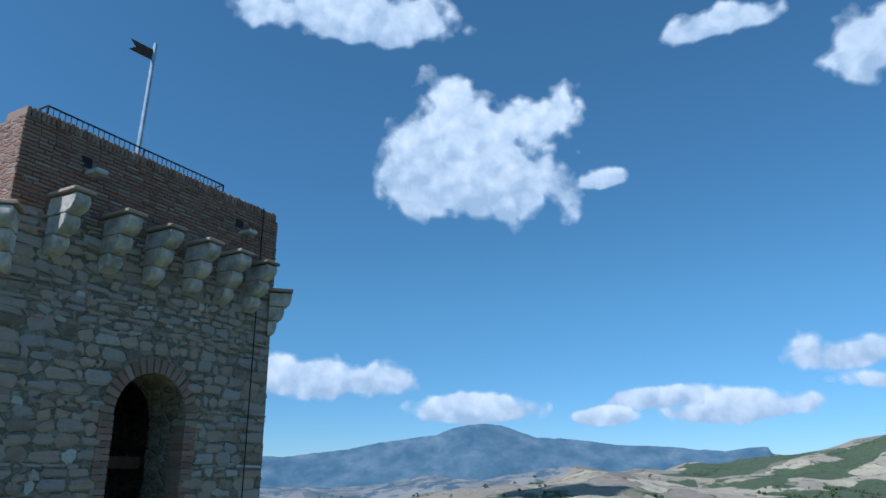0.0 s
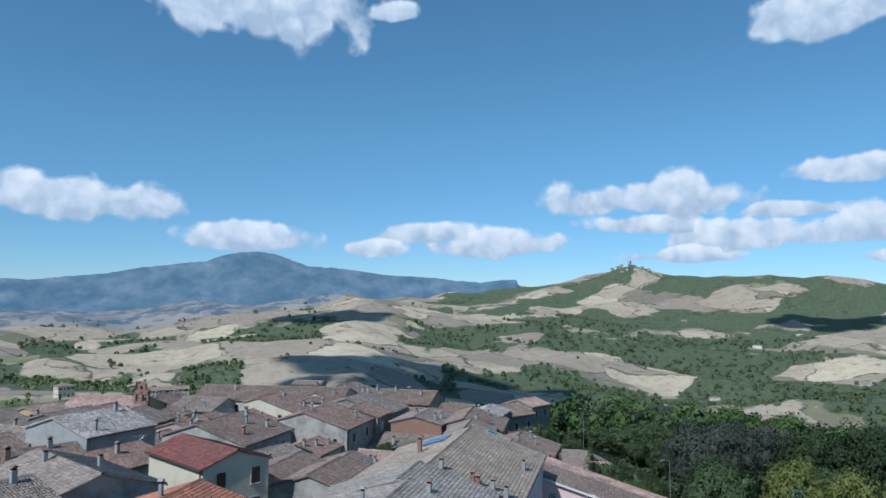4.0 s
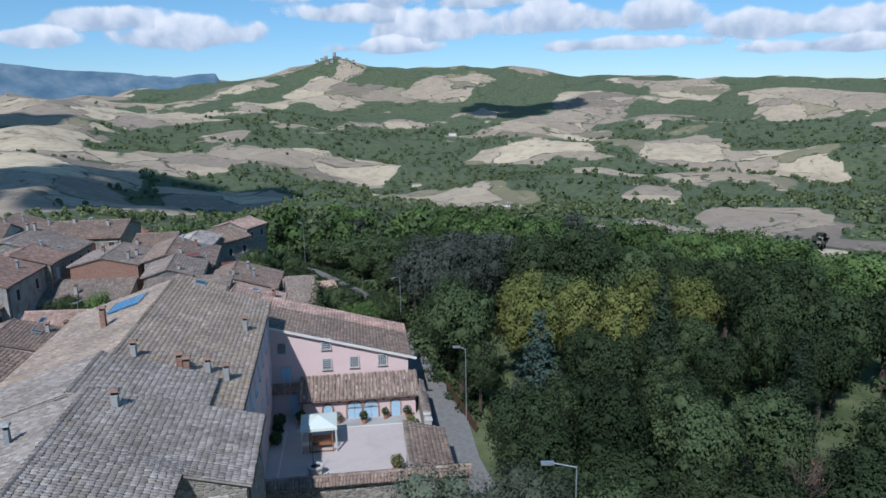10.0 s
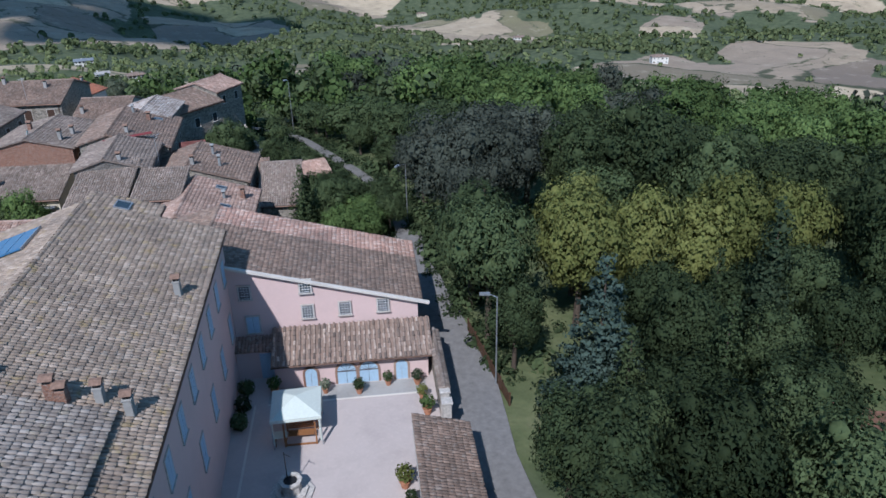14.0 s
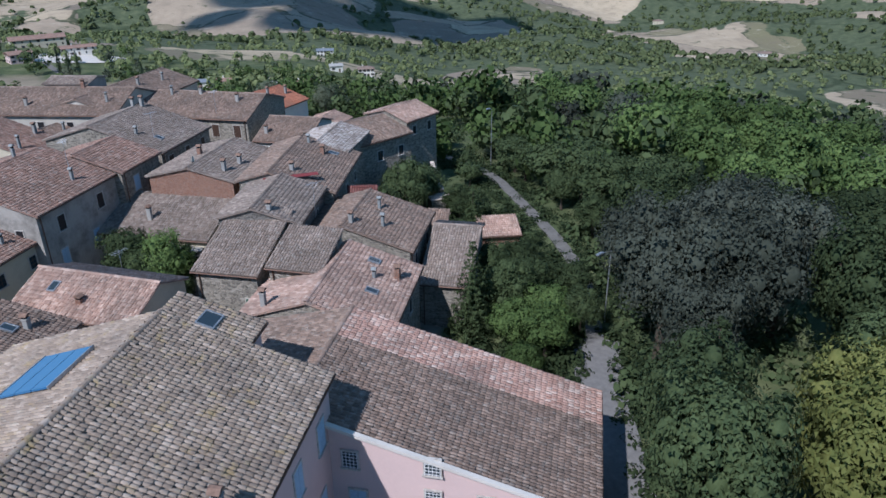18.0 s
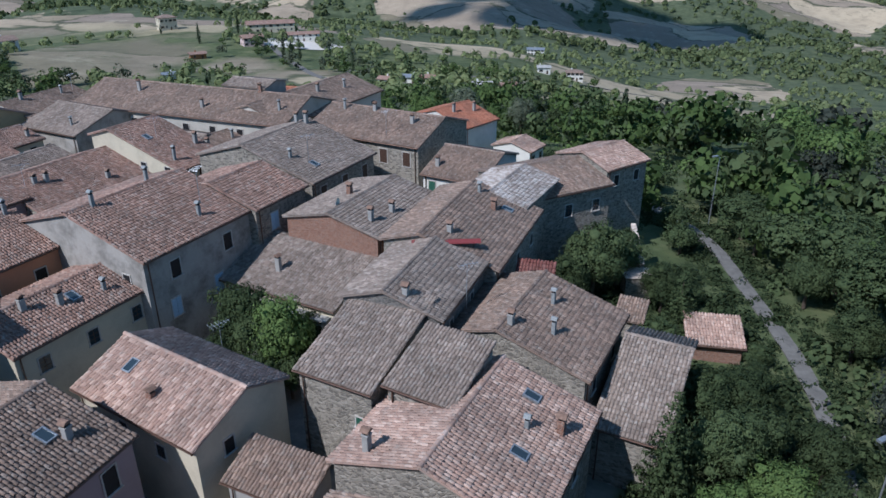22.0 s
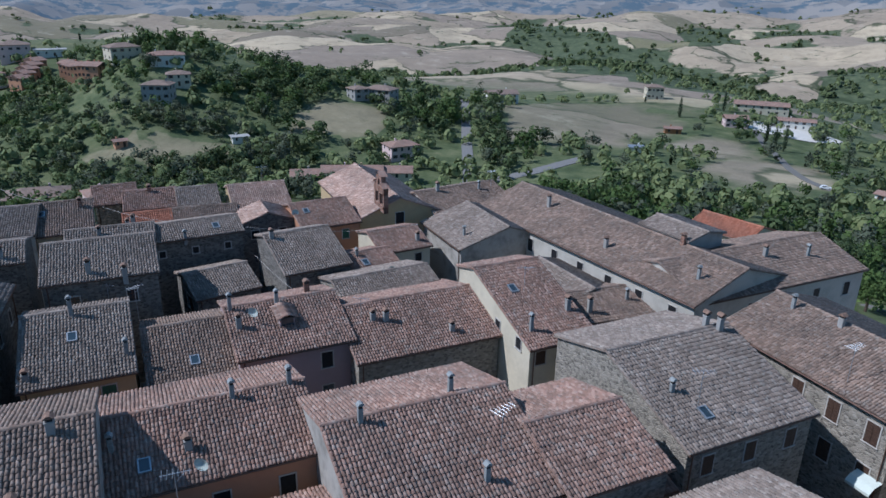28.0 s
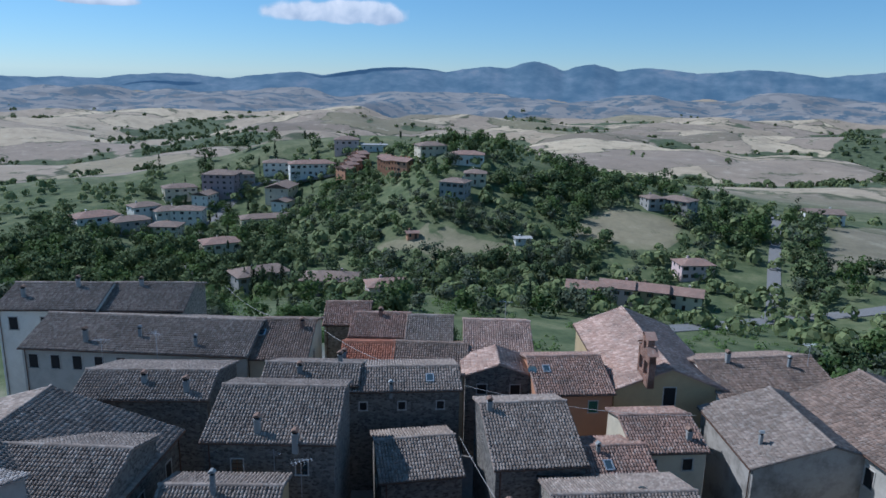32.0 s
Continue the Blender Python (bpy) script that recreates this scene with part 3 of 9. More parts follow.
def wood_cover(x, y):
    """How wooded the land is: 0 open, 1 wood."""
    dx, dy = x - 20.0, y - 60.0
    r, a = math.hypot(dx, dy), math.degrees(math.atan2(dx, dy))
    q = Vector((x, y, 0.0))
    n_ = 0.40 * noise.noise(q / 330.0 + Vector((2, 5, 1))) + 0.30 * noise.noise(q / 110.0) + 0.15 * noise.noise(q / 45.0)
    lean = -0.16
    if a > 18:
        lean = (0.36 if a > 30 else 0.22) if r < 2200 else (0.22 if r < 3000 else 0.08)
    elif a > -15 and r < 900:
        lean = 0.12
    elif a <= -15 and r < 560:
        lean = 0.30
    if r > 650:
        n_ -= relief(x, y) / 95.0
        n_ += 0.6 * patch(x, y, FAR_WOODS)
    return max(0.0, min(1.0, 0.5 + 1.6 * (n_ + lean))) * (1.0 - open_field(x, y))


def cover(x, y):
    """Woods, garden grass, and paving of the lanes between the houses."""
    dx, dy = x - 20.0, y - 60.0
    r = math.hypot(dx, dy)
    g = max(0.0, min(1.0, (700 + 160 * noise.noise(Vector((x / 150, y / 150, 4))) - r) / 220))
    g *= 1.0 - 0.75 * open_field(x, y)
    if math.degrees(math.atan2(dx, dy)) < -15 and r > 150:
        g = max(g, min(1.0, (760 - r) / 160)) * (1.0 - 0.6 * open_field(x, y)) * 0.92
    town = -64 < x < np.interp(y, [40, 84, 100, 108, 116, 186], [36, 45, 48, 50, 46, 52]) and 40 < y < 186
    return (wood_cover(x, y) if r > 60 else 0.0, g, 1.0 if town else 0.0, 1.0)


rings = [0, 12, 25, 38, 50, 62, 75, 90, 105, 120, 140, 160, 180, 205, 230, 260]
while rings[-1] < 4700:
    rings.append(rings[-1] * 1.036 + 2)
SEG = 300
verts, faces = [], []
# the back half needs no detail: steps of azimuth are fine ahead and coarse behind
angs = [radians(a) for a in np.r_[np.linspace(-112, 112, SEG), np.linspace(120, 240, 16)]]
for r in rings:
    for a in angs:
        x, y = 20 + r * math.sin(a), 60 + r * math.cos(a)
        drop = 34.0 * max(0.0, min(1.0, (r - 2950) / 150.0)) if radians(-112) < a < radians(10) else 0.0
        verts.append((x, y, land_z(x, y) - drop))
n = len(angs)
for i in range(len(rings) - 1):
    for k in range(n):
        k2 = (k + 1) % n
        faces.append((i * n + k, (i + 1) * n + k, (i + 1) * n + k2, i * n + k2))
ground = mesh_ob("ground", verts, faces, "land", smooth=True)
layer = ground.data.color_attributes.new("cover", "FLOAT_COLOR", "POINT")
layer.data.foreach_set("color", [c for v in verts for c in cover(v[0], v[1])])
tagged(ground, "rolling dry fields, hedges and scrub round the hill town", "ground", kind="structure")

# far low hills before the mountains, with haze painted in
verts, faces = [], []
rr = [2950 + 75 * k for k in range(16)]
for r in rr:
    for k in range(261):
        az = radians(-112 + 124 * k / 260)
        x, y = 20 + r * math.sin(az), 60 + r * math.cos(az)
        q = Vector((x, y, 0))
        up = min(1.0, (r - 2950) / 150.0)
        fade = min(1.0, max(0.0, (260 - k) / 22.0))
        verts.append((x, y, land_z(x, y) - 14 + fade * up * (22 + 20 * noise.noise(q / 380.0) + 9 * noise.noise(q / 150.0))))
for i in range(len(rr) - 1):
    for k in range(260):
        faces.append((i * 261 + k, (i + 1) * 261 + k, (i + 1) * 261 + k + 1, i * 261 + k + 1))
tagged(mesh_ob("backdrop_hills", verts, faces, "hazed_hill", smooth=True), "patchwork of distant low hills with painted haze", "hills", kind="structure")

# far mountains, blue with the haze painted into their material
verts, faces = [], []
peaks = [(3.2, 3.75, 2.6), (0.5, 2.9, 5.0), (8.0, 2.6, 5.0), (-3, 2.1, 7.0), (14, 1.95, 7.0), (23.5, 1.65, 4.0), (-14, 1.4, 6.0), (-23, 0.75, 5.0), (-31, 0.85, 5.0),
         (-38, 0.85, 4.0), (-42.5, 1.05, 2.2), (-46.8, 1.2, 2.0), (-50, 0.75, 4.0), (-57, 0.6, 5.0), (-65, 0.05, 5.0), (-74, -0.2, 6.0)]
for k in range(721):
    a = -110 + 140 * k / 720
    e = max(h - (abs(a - c) / w) ** 1.5 * 0.55 for c, h, w in peaks)
    e = max(e, -0.6) + 0.10 * noise.noise(Vector((a * 0.5, 1, 0))) + 0.05 * noise.noise(Vector((a * 2.0, 5, 0)))
    if a > 24:
        e = min(e, 1.4 - (a - 24) * 0.9)
    s, c = math.sin(radians(a)), math.cos(radians(a))
    for lvl in range(7):
        q = lvl / 6
        r = 4050 + 640 * q
        z = -150 + (36 + 4700 * math.tan(radians(e)) + 150) * q ** 1.15
        z += 22 * math.sin(q * math.pi) * noise.noise(Vector((a * 0.35, q * 3, 9)))
        verts.append((r * s, r * c, z))
for k in range(720):
    for lvl in range(6):
        i = k * 7 + lvl
        faces.append((i, i + 7, i + 8, i + 1))
tagged(mesh_ob("backdrop_mountains", verts, faces, "mountain", smooth=True), "blue mountain range on the horizon with painted haze", "mountains", kind="structure")


# ---- roofs and houses ----
ROW, STEP = 0.235, 0.345


def tile_field(origin, u, v, length, width, rng, every=1.0):
    """Rows of half-round cover tiles on a slope: origin at the eave, u along it, v up the slope."""
    w = u.cross(v).normalized()
    if w.z < 0:
        w = -w
    nu, nv = max(1, int(length / ROW)), max(1, int(width / STEP))
    du, dv = length / nu, width / nv
    ang = np.linspace(0, np.pi, 4)
    prof = np.stack([np.cos(ang) * 0.096, np.sin(ang) * 0.085], 1)
    uu, vv, ww = (np.array(q) for q in (u, v, w))
    iu, iv = np.meshgrid(np.arange(nu), np.arange(nv), indexing="ij")
    n = iu.size
    cu = (iu.ravel() + 0.5) * du + rng.normal(0, 0.016, n)
    cv = iv.ravel() * dv + rng.normal(0, 0.012, n)
    lift = 0.015 + np.abs(rng.normal(0, 0.010, n))
    tw = rng.normal(0, 0.035, n)
    pts = np.zeros((n, 8, 3))
    for e, (along, wide, up) in enumerate(((-0.02, 1.08, 0.045), (dv + 0.05, 0.86, 0.0))):
        for k in range(4):
            a = cu + prof[k, 0] * wide + (tw * along)
            h = prof[k, 1] * wide + up + lift
            pts[:, e * 4 + k] = np.array(origin) + a[:, None] * uu + (cv + along)[:, None] * vv + h[:, None] * ww
    base = np.arange(n)[:, None] * 8
    quads = np.concatenate([base + np.array([k, k + 1, k + 5, k + 4]) for k in range(3)])
    caps = base + np.array([3, 2, 1, 0])
    return pts.reshape(-1, 3), quads, caps


def tiles_mesh(name, fields, material, parent, label=""):
    verts, faces, smooth, at = [], [], [], 0
    for pts, quads, caps in fields:
        smooth += [True] * len(quads) + [False] * len(caps)
        verts.append(pts)
        faces += [tuple(q) for q in (quads + at).tolist()] + [tuple(q) for q in (caps + at).tolist()]
        at += len(pts)
    me = bpy.data.meshes.new(name)
    me.from_pydata(np.concatenate(verts).tolist(), [], faces)
    me.materials.append(MATS[material])
    me.polygons.foreach_set("use_smooth", smooth)
    ob = new(name, me)
    ob.parent = parent
    tagged(ob, label, kind="stuff")
    return ob


def ridge_tiles(a, b_, r=0.15):
    """A line of overlapping half-round ridge tiles."""
    a, b_ = Vector(a), Vector(b_)
    n = max(1, int((b_ - a).length / 0.42))
    d = (b_ - a) / n
    side = d.cross(Vector((0, 0, 1))).normalized()
    up = side.cross(d).normalized()
    verts, quads = [], []
    for k in range(n):
        o = a + d * k
        i = len(verts)
        for along, wide in ((-0.03, 1.1), (1.08, 0.92)):
            for s in range(5):
                g = math.pi * s / 4
                verts.append(o + d * along + side * (r * wide * math.cos(g)) + up * (r * wide * 0.8 * math.sin(g) + 0.03 * (along < 0)))
        quads += [(i + s, i + s + 1, i + s + 6, i + s + 5) for s in range(4)]
    return verts, quads


HOUSES, ROOFS = {}, {}


def window_at(parent, m, w, h, style, shutter="paint_green", frame_mat="stone_light"):
    """A window on a wall; m has x along the wall, y out of it and z up, with its origin at the sill's middle."""
    bm = bmesh.new()
    add_box(bm, -w / 2, w / 2, -0.06, 0.015, 0, h, m)
    win = part("window", bm, "room_dark" if style == "dark" else "glass", parent)
    bm = bmesh.new()
    f = 0.09
    for q in ((-w / 2 - f, -w / 2, 0, h), (w / 2, w / 2 + f, 0, h), (-w / 2 - f, w / 2 + f, h, h + f)):
        add_box(bm, q[0], q[1], -0.05, 0.05, q[2], q[3], m)
    part("window_frame", bm, frame_mat, win)
    box("window_sill", -w / 2 - 0.14, w / 2 + 0.14, -0.04, 0.12, -0.07, 0.0, frame_mat, win, m=m)
    if style == "shut":
        for s in (-1, 1):
            bm = bmesh.new()
            add_box(bm, min(0.01 * s, s * w / 2), max(0.01 * s, s * w / 2), 0.02, 0.055, 0.0, h, m)
            for k in range(6):
                z = h * (k + 0.6) / 6.6
                add_box(bm, min(0.06 * s, s * (w / 2 - 0.05)), max(0.06 * s, s * (w / 2 - 0.05)), 0.05, 0.07, z, z + h * 0.07, m)
            part("shutter", bm, shutter, win)
    elif style == "open":
        for s in (-1, 1):
            bm = bmesh.new()
            x0, x1 = s * (w / 2 + 0.03), s * (w + 0.03)
            add_box(bm, min(x0, x1), max(x0, x1), 0.05, 0.085, 0.0, h, m)
            part("shutter", bm, shutter, win)
    elif style == "cross":
        bm = bmesh.new()
        add_box(bm, -0.025, 0.025, 0.0, 0.03, 0, h, m)
        for k in (1, 2):
            add_box(bm, -w / 2, w / 2, 0.002, 0.032, h * k / 3 - 0.02, h * k / 3 + 0.02, m)
        part("glazing_bar", bm, "paint_brown", win)
    return win


def chimney(x, y, z, ang, kind=0, h=1.0, group="roof chimneys"):
    """A chimney stack with its cap; kind 0 rendered with a tiled cap, 1 grey flue pipe with a cowl, 2 brick."""
    mat = ("plaster_grey", "flue_grey", "brickwork")[kind]
    word = ("rendered chimney with a small tiled cap on a roof", "grey square flue with a slotted cowl on a roof", "brick chimney with a tile cap on a roof")[kind]
    e = empty("chimney", pose(x, y, z, 0, 0, ang), word, "chimney", group)
    w = (0.21, 0.15, 0.24)[kind]
    bm = bmesh.new()
    add_box(bm, -w, w, -w * 0.85, w * 0.85, -0.7, h)
    bmesh.ops.bevel(bm, geom=bm.edges[:], offset=0.02, segments=1, affect="EDGES")
    part("shaft", bm, mat, e)
    box("smoke_slot", -w * 0.8, w * 0.8, -w * 0.7, w * 0.7, h, h + 0.2, "room_dark", e)
    bm = bmesh.new()
    vs = add_box(bm, -w - 0.07, w + 0.07, -w - 0.05, w + 0.05, h + 0.2, h + 0.27)
    for v in vs:
        if v.co.z > h + 0.24:
            v.co.x *= 0.3
            v.co.z += 0.1
    part("cap", bm, ("clay_cap", "flue_grey", "clay_cap")[kind], e)
    if kind == 0:
        box("collar", -w - 0.03, w + 0.03, -w, w, h - 0.09, h - 0.02, mat, e)
    return e


def house(name, x, y, ang, length, w1, w2, ze, zr, zg, wall="rubble", roof="tiles_brown", side=1, ze2=None, gable="plain", windows=(), chimneys=(),
          label="", eave=0.35, seed=None, hip0=0.0, hip1=0.0, band=None):
    """A house whose visible eave runs from (x, y) along ang. The ridge lies w1 behind it, the far eave w2 further on.
    Own axes: X along the eave, Y from the eave to the ridge, Z up from the ground."""
    rng = np.random.default_rng(seed if seed is not None else int(abs(x * 13 + y * 7)) + 5)
    base = pose(x, y, zg, 0, 0, ang)
    ob = empty("house", base, label or "old stone house with a weathered clay tile roof", "house", "houses of the town")
    s = side
    h1, hr = ze - zg, zr - zg
    slope = (zr - ze) / max(w1, 0.01)
    h2 = (ze2 - zg) if ze2 is not None else hr - slope * w2
    L, d = length, w1 + w2
    Y = lambda v: s * v
    # walls: one closed shell
    prof = [(0, -6.0), (d, -6.0), (d, h2)] + ([(w1, hr)] if w2 > 0.01 else []) + [(0, h1)]
    if w2 <= 0.01:
        prof = [(0, -6.0), (w1, -6.0), (w1, hr), (0, h1)]
    verts = [(0.0, Y(a), b_ - 0.10) for a, b_ in prof] + [(L, Y(a), b_ - 0.10) for a, b_ in prof]
    k = len(prof)
    faces = [tuple(range(k)), tuple(range(2 * k - 1, k - 1, -1))] + [(i, (i + 1) % k, k + (i + 1) % k, k + i) for i in range(k)]
    if hip0 or hip1:
        for i, (a, b_) in enumerate(prof):
            if w2 > 0.01 and i == 3:
                verts[i] = (hip0, Y(a), b_ - 0.10)
                verts[k + i] = (L - hip1, Y(a), b_ - 0.10)
    if s < 0:
        faces = [f[::-1] for f in faces]
    wob = mesh_ob("wall", verts, faces, wall, ob)
    # roof: boards, tiles, ridge
    ov = 0.22
    fields, edge_tiles, boards = [], [], ([], [])
    slopes = [(0.0, h1, w1, hr, 1)]
    if w2 > 0.01:
        slopes.append((d, h2, w1, hr, -1))
    for y0, z0, y1, z1, dirn in slopes:
        run = abs(y1 - y0)
        vlen = math.hypot(run, z1 - z0)
        v = Vector((0, s * dirn * run / vlen, (z1 - z0) / vlen))
        o = Vector((-ov, Y(y0), z0)) - v * eave
        u = Vector((1, 0, 0))
        up = u.cross(v)
        if up.z < 0:
            up = -up
        i = len(boards[0])
        a, b_ = o, o + u * (L + 2 * ov)
        c_, d_ = b_ + v * (vlen + eave), a + v * (vlen + eave)
        if hip0 and dirn:
            d_ = d_ + u * hip0
        if hip1 and dirn:
            c_ = c_ - u * hip1
        low = -0.09
        boards[0].extend([a, b_, c_, d_, a + up * low, b_ + up * low, c_ + up * low, d_ + up * low])
        boards[1].extend([(i, i + 1, i + 2, i + 3), (i + 7, i + 6, i + 5, i + 4), (i, i + 4, i + 5, i + 1), (i + 1, i + 5, i + 6, i + 2), (i + 2, i + 6, i + 7, i + 3), (i + 3, i + 7, i + 4, i)])
        skip = band[0] if band and dirn == 1 else 0.0
        if skip:
            edge_tiles.append(tile_field(o, u, v, skip, vlen + eave, rng))
        fields.append(tile_field(o + u * skip, u, v, L + 2 * ov - skip, vlen + eave, rng))
    rb = mesh_ob("roof", boards[0], boards[1], roof, ob)
    if edge_tiles:
        tiles_mesh("verge_tiles", edge_tiles, band[1], rb, "paler rosy tiles along the verge")
    tiles_mesh("roof_tiles", fields, roof, rb)
    ROOFS[name] = rb
    if w2 > 0.01:
        rv, rq = ridge_tiles((-ov + hip0, Y(w1), hr + 0.05), (L + ov - hip1, Y(w1), hr + 0.05))
        mesh_ob("ridge_tiles", rv, rq, roof, rb, smooth=True)["kind"] = "stuff"
    # gutter along the visible eave
    if gable != "none":
        tube("gutter", (-ov, Y(-eave - 0.02), h1 - eave * slope - 0.06), (L + ov, Y(-eave - 0.02), h1 - eave * slope - 0.06), 0.07, "copper_pipe", ob, 6)
        tube("downpipe", (0.35, Y(-0.1), h1 - 0.2), (0.35, Y(-0.1), -3.0), 0.05, "copper_pipe", ob, 6)
    # windows: (wall, along, height of sill below the eave, width, height, style, shutter colour)
    for wall_at, along, below, w, h, style, *more in windows:
        sh = more[0] if more else "paint_brown"
        if wall_at == "front":
            m = Matrix.Translation((along, Y(0), h1 - below)) @ Matrix.Rotation(0 if s < 0 else math.pi, 4, "Z")
        elif wall_at == "back":
            m = Matrix.Translation((along, Y(d), h2 - below)) @ Matrix.Rotation(math.pi if s < 0 else 0, 4, "Z")
        elif wall_at == "start":
            m = Matrix.Translation((0, Y(along), h1 - below)) @ Matrix.Rotation(math.pi / 2, 4, "Z")
        else:
            m = Matrix.Translation((L, Y(along), h1 - below)) @ Matrix.Rotation(-math.pi / 2, 4, "Z")
        window_at(ob, m, w, h, style, sh)
    for along, across, kind, h in chimneys:
        zz = h1 + slope * across if across <= w1 else hr - (across - w1) * (hr - h2) / max(w2, 0.01)
        p = base @ Vector((along, Y(across), zz))
        chimney(p.x, p.y, p.z, ang, kind, h)
    HOUSES[name] = ob
    return ob


# ---- the town: x, y, heading, length, near slope, far slope, eave, ridge, ground ----
AX = 56.0


def row(wall, n, length, belows, w=0.85, h=1.3, style="cross", colour="paint_brown", first=None):
    """Evenly spaced windows on one wall, one line of them for each depth below the eave."""
    out = []
    for b_ in belows:
        for k in range(n):
            a = length * (k + 0.5) / n if first is None else first + k * (length - 2 * first) / max(1, n - 1)
            out.append((wall, a, b_, w, h, style, colour))
    return out


STONE = "old rubble stone house with a weathered clay tile roof"
house("main", 22.2, 62.0, 58, 25.6, 8.4, 8.5, 17.0, 19.7, 5.0, "plaster_pink", "tiles_old",
      windows=row("front", 8, 25.6, (3.4,), 0.95, 1.7, "shut", "paint_blue") + row("front", 6, 25.6, (7.6,), 0.95, 1.9, "shut", "paint_blue"),
      chimneys=[(15.9, 1.0, 0, 1.0), (5.9, 7.2, 0, 0.9), (5.5, 4.2, 2, 0.9), (5.3, 3.7, 2, 0.8), (5.7, 2.4, 0, 0.9), (5.1, 1.1, 0, 1.0), (15.4, 11.9, 2, 1.5)], label="long pink palazzo with an old lichen-covered tile roof beside a courtyard")
house("main_ext", 32.2, 85.9, 58, 2.1, 4.25, 0, 18.35, 19.7, 5.0, "plaster_pink", "tiles_old", label="short roof extension of the palazzo with a roof window")
house("near", 18.8, 53.5, 58, 7.7, 9.6, 8.0, 17.5, 20.1, 6.0, "rubble", "tiles_bleached", eave=0.3,
      windows=[("front", 6.2, 2.2, 0.8, 1.1, "dark", "paint_green"), ("front", 2.2, 5.0, 0.8, 1.0, "cross", "paint_green"), ("start", 1.4, 1.7, 0.8, 1.0, "cross", "paint_green")],
      chimneys=[(6.0, 7.6, 0, 0.8), (2.4, 11.8, 1, 0.9)], label="old stone house with mossy grey roof tiles adjoining the palazzo")
house("near2", 12.2, 49.2, 58, 8.0, 6.2, 8.0, 18.4, 20.2, 7.0, "rubble", "tiles_bleached", eave=0.3,
      windows=row("front", 2, 8, (2.6,), 0.8, 1.1, "cross"), chimneys=[(3.0, 7.8, 1, 1.0), (5.2, 9.0, 2, 0.9)], label="stone house with a pale grey tile roof below the tower")
house("near_up", 19.86, 61.46, 58, 6.4, 7.2, 8.2, 17.85, 20.15, 6.0, "rubble_dark", "tiles_bleached", eave=0.15, gable="none", windows=[("front", 2.6, 1.4, 0.7, 0.9, "dark")], label="bleached tile roof stepping over the end of the palazzo")
house("wing", 52.3, 84.1, 236, 10.15, 15.4, 7.0, 10.7, 15.0, 5.0, "plaster_pink", "tiles_brown", side=-1, ze2=13.2, band=(3.3, "tiles_rosy"),
      label="pink courtyard wing with a long sunlit tile roof")
house("A", 19.6, 119.0, AX, 11.2, 7.4, 5.5, 14.8, 17.0, 5.0, "plaster_worn", "tiles_red",
      windows=row("front", 2, 11, (2.5,), 0.9, 1.4, "dark") + row("front", 2, 9, (5.6,), 0.9, 1.5, "shut", "paint_blue") + [("start", 2.0, 2.4, 0.7, 0.8, "dark")],
      chimneys=[(7.2, 1.6, 1, 0.9), (2.0, 7.0, 1, 1.0), (8.0, 8.0, 1, 1.0)], label="tall grey rendered house with a reddish tile roof and blue shutters")
house("A_step", 26.4, 127.6, AX, 6.5, 4.8, 4.8, 15.0, 16.4, 5.0, "rubble", "tiles_red", windows=[("front", 2.2, 2.6, 0.9, 1.5, "shut", "paint_blue"), ("start", 1.4, 2.4, 0.8, 1.3, "shut", "paint_blue")], label="stone house end with a blue shuttered window")
house("AL", 3.4, 112.0, AX, 15.4, 5.4, 5.0, 14.0, 15.6, 5.0, "plaster_orange", "tiles_red",
      windows=row("front", 4, 15, (2.7,), 0.9, 1.4, "dark") + row("front", 3, 15, (5.9,), 1.0, 1.5, "cross"),
      chimneys=[(4.0, 3.0, 1, 0.9), (11.0, 5.0, 1, 1.0), (8.0, 2.0, 0, 0.7), (14.6, 5.2, 1, 1.0)], label="long orange house with a red-brown tile roof")
house("B", 36.3, 123.1, AX, 10.1, 4.6, 4.4, 14.0, 15.1, 5.0, "brickwork", "tiles_grey", windows=row("front", 3, 10, (2.4,), 0.8, 1.2, "dark"),
      chimneys=[(1.6, 1.6, 0, 1.0), (4.2, 1.2, 0, 0.8), (5.0, 6.0, 2, 0.8)], label="brick house with a low grey tile roof")
house("J", 23.7, 124.7, -34, 11.0, 6.1, 0, 10.3, 12.2, 5.0, "plaster_cream", "tiles_grey", windows=row("front", 3, 11, (2.2,), 0.9, 1.2, "dark"),
      chimneys=[(4.2, 2.0, 0, 1.2)], label="low lean-to with a grey tile roof below taller houses")
house("Jb", 26.2, 130.6, AX, 6.6, 4.2, 0, 11.3, 12.6, 5.0, "rubble", "tiles_brown", label="small stone lean-to with a brown tile roof")
house("K", 30.4, 136.5, AX, 10.7, 8.3, 6.0, 13.9, 16.4, 4.0, "rubble", "tiles_grey", windows=row("front", 3, 10.7, (2.3,), 0.9, 1.4, "shut") + row("start", 2, 8, (2.6,), 0.7, 0.9, "dark"),
      chimneys=[(2.0, 4.0, 1, 0.7), (9.6, 7.8, 0, 1.1), (9.0, 8.6, 0, 1.0)], label=STONE)
house("L", 41.3, 146.7, 146, 15.4, 6.1, 6.0, 13.9, 15.7, 4.0, "rubble", "tiles_brown", side=-1,
      windows=row("front", 3, 9, (2.5, 5.8), 0.95, 1.6, "shut") + [("front", 10.5, 2.5, 0.9, 1.4, "shut", "paint_green")],
      chimneys=[(3.0, 4.0, 0, 0.9), (9.0, 5.5, 0, 0.8), (13.0, 5.0, 1, 1.0)], label="broad stone house with brown shutters and a brown tile roof")
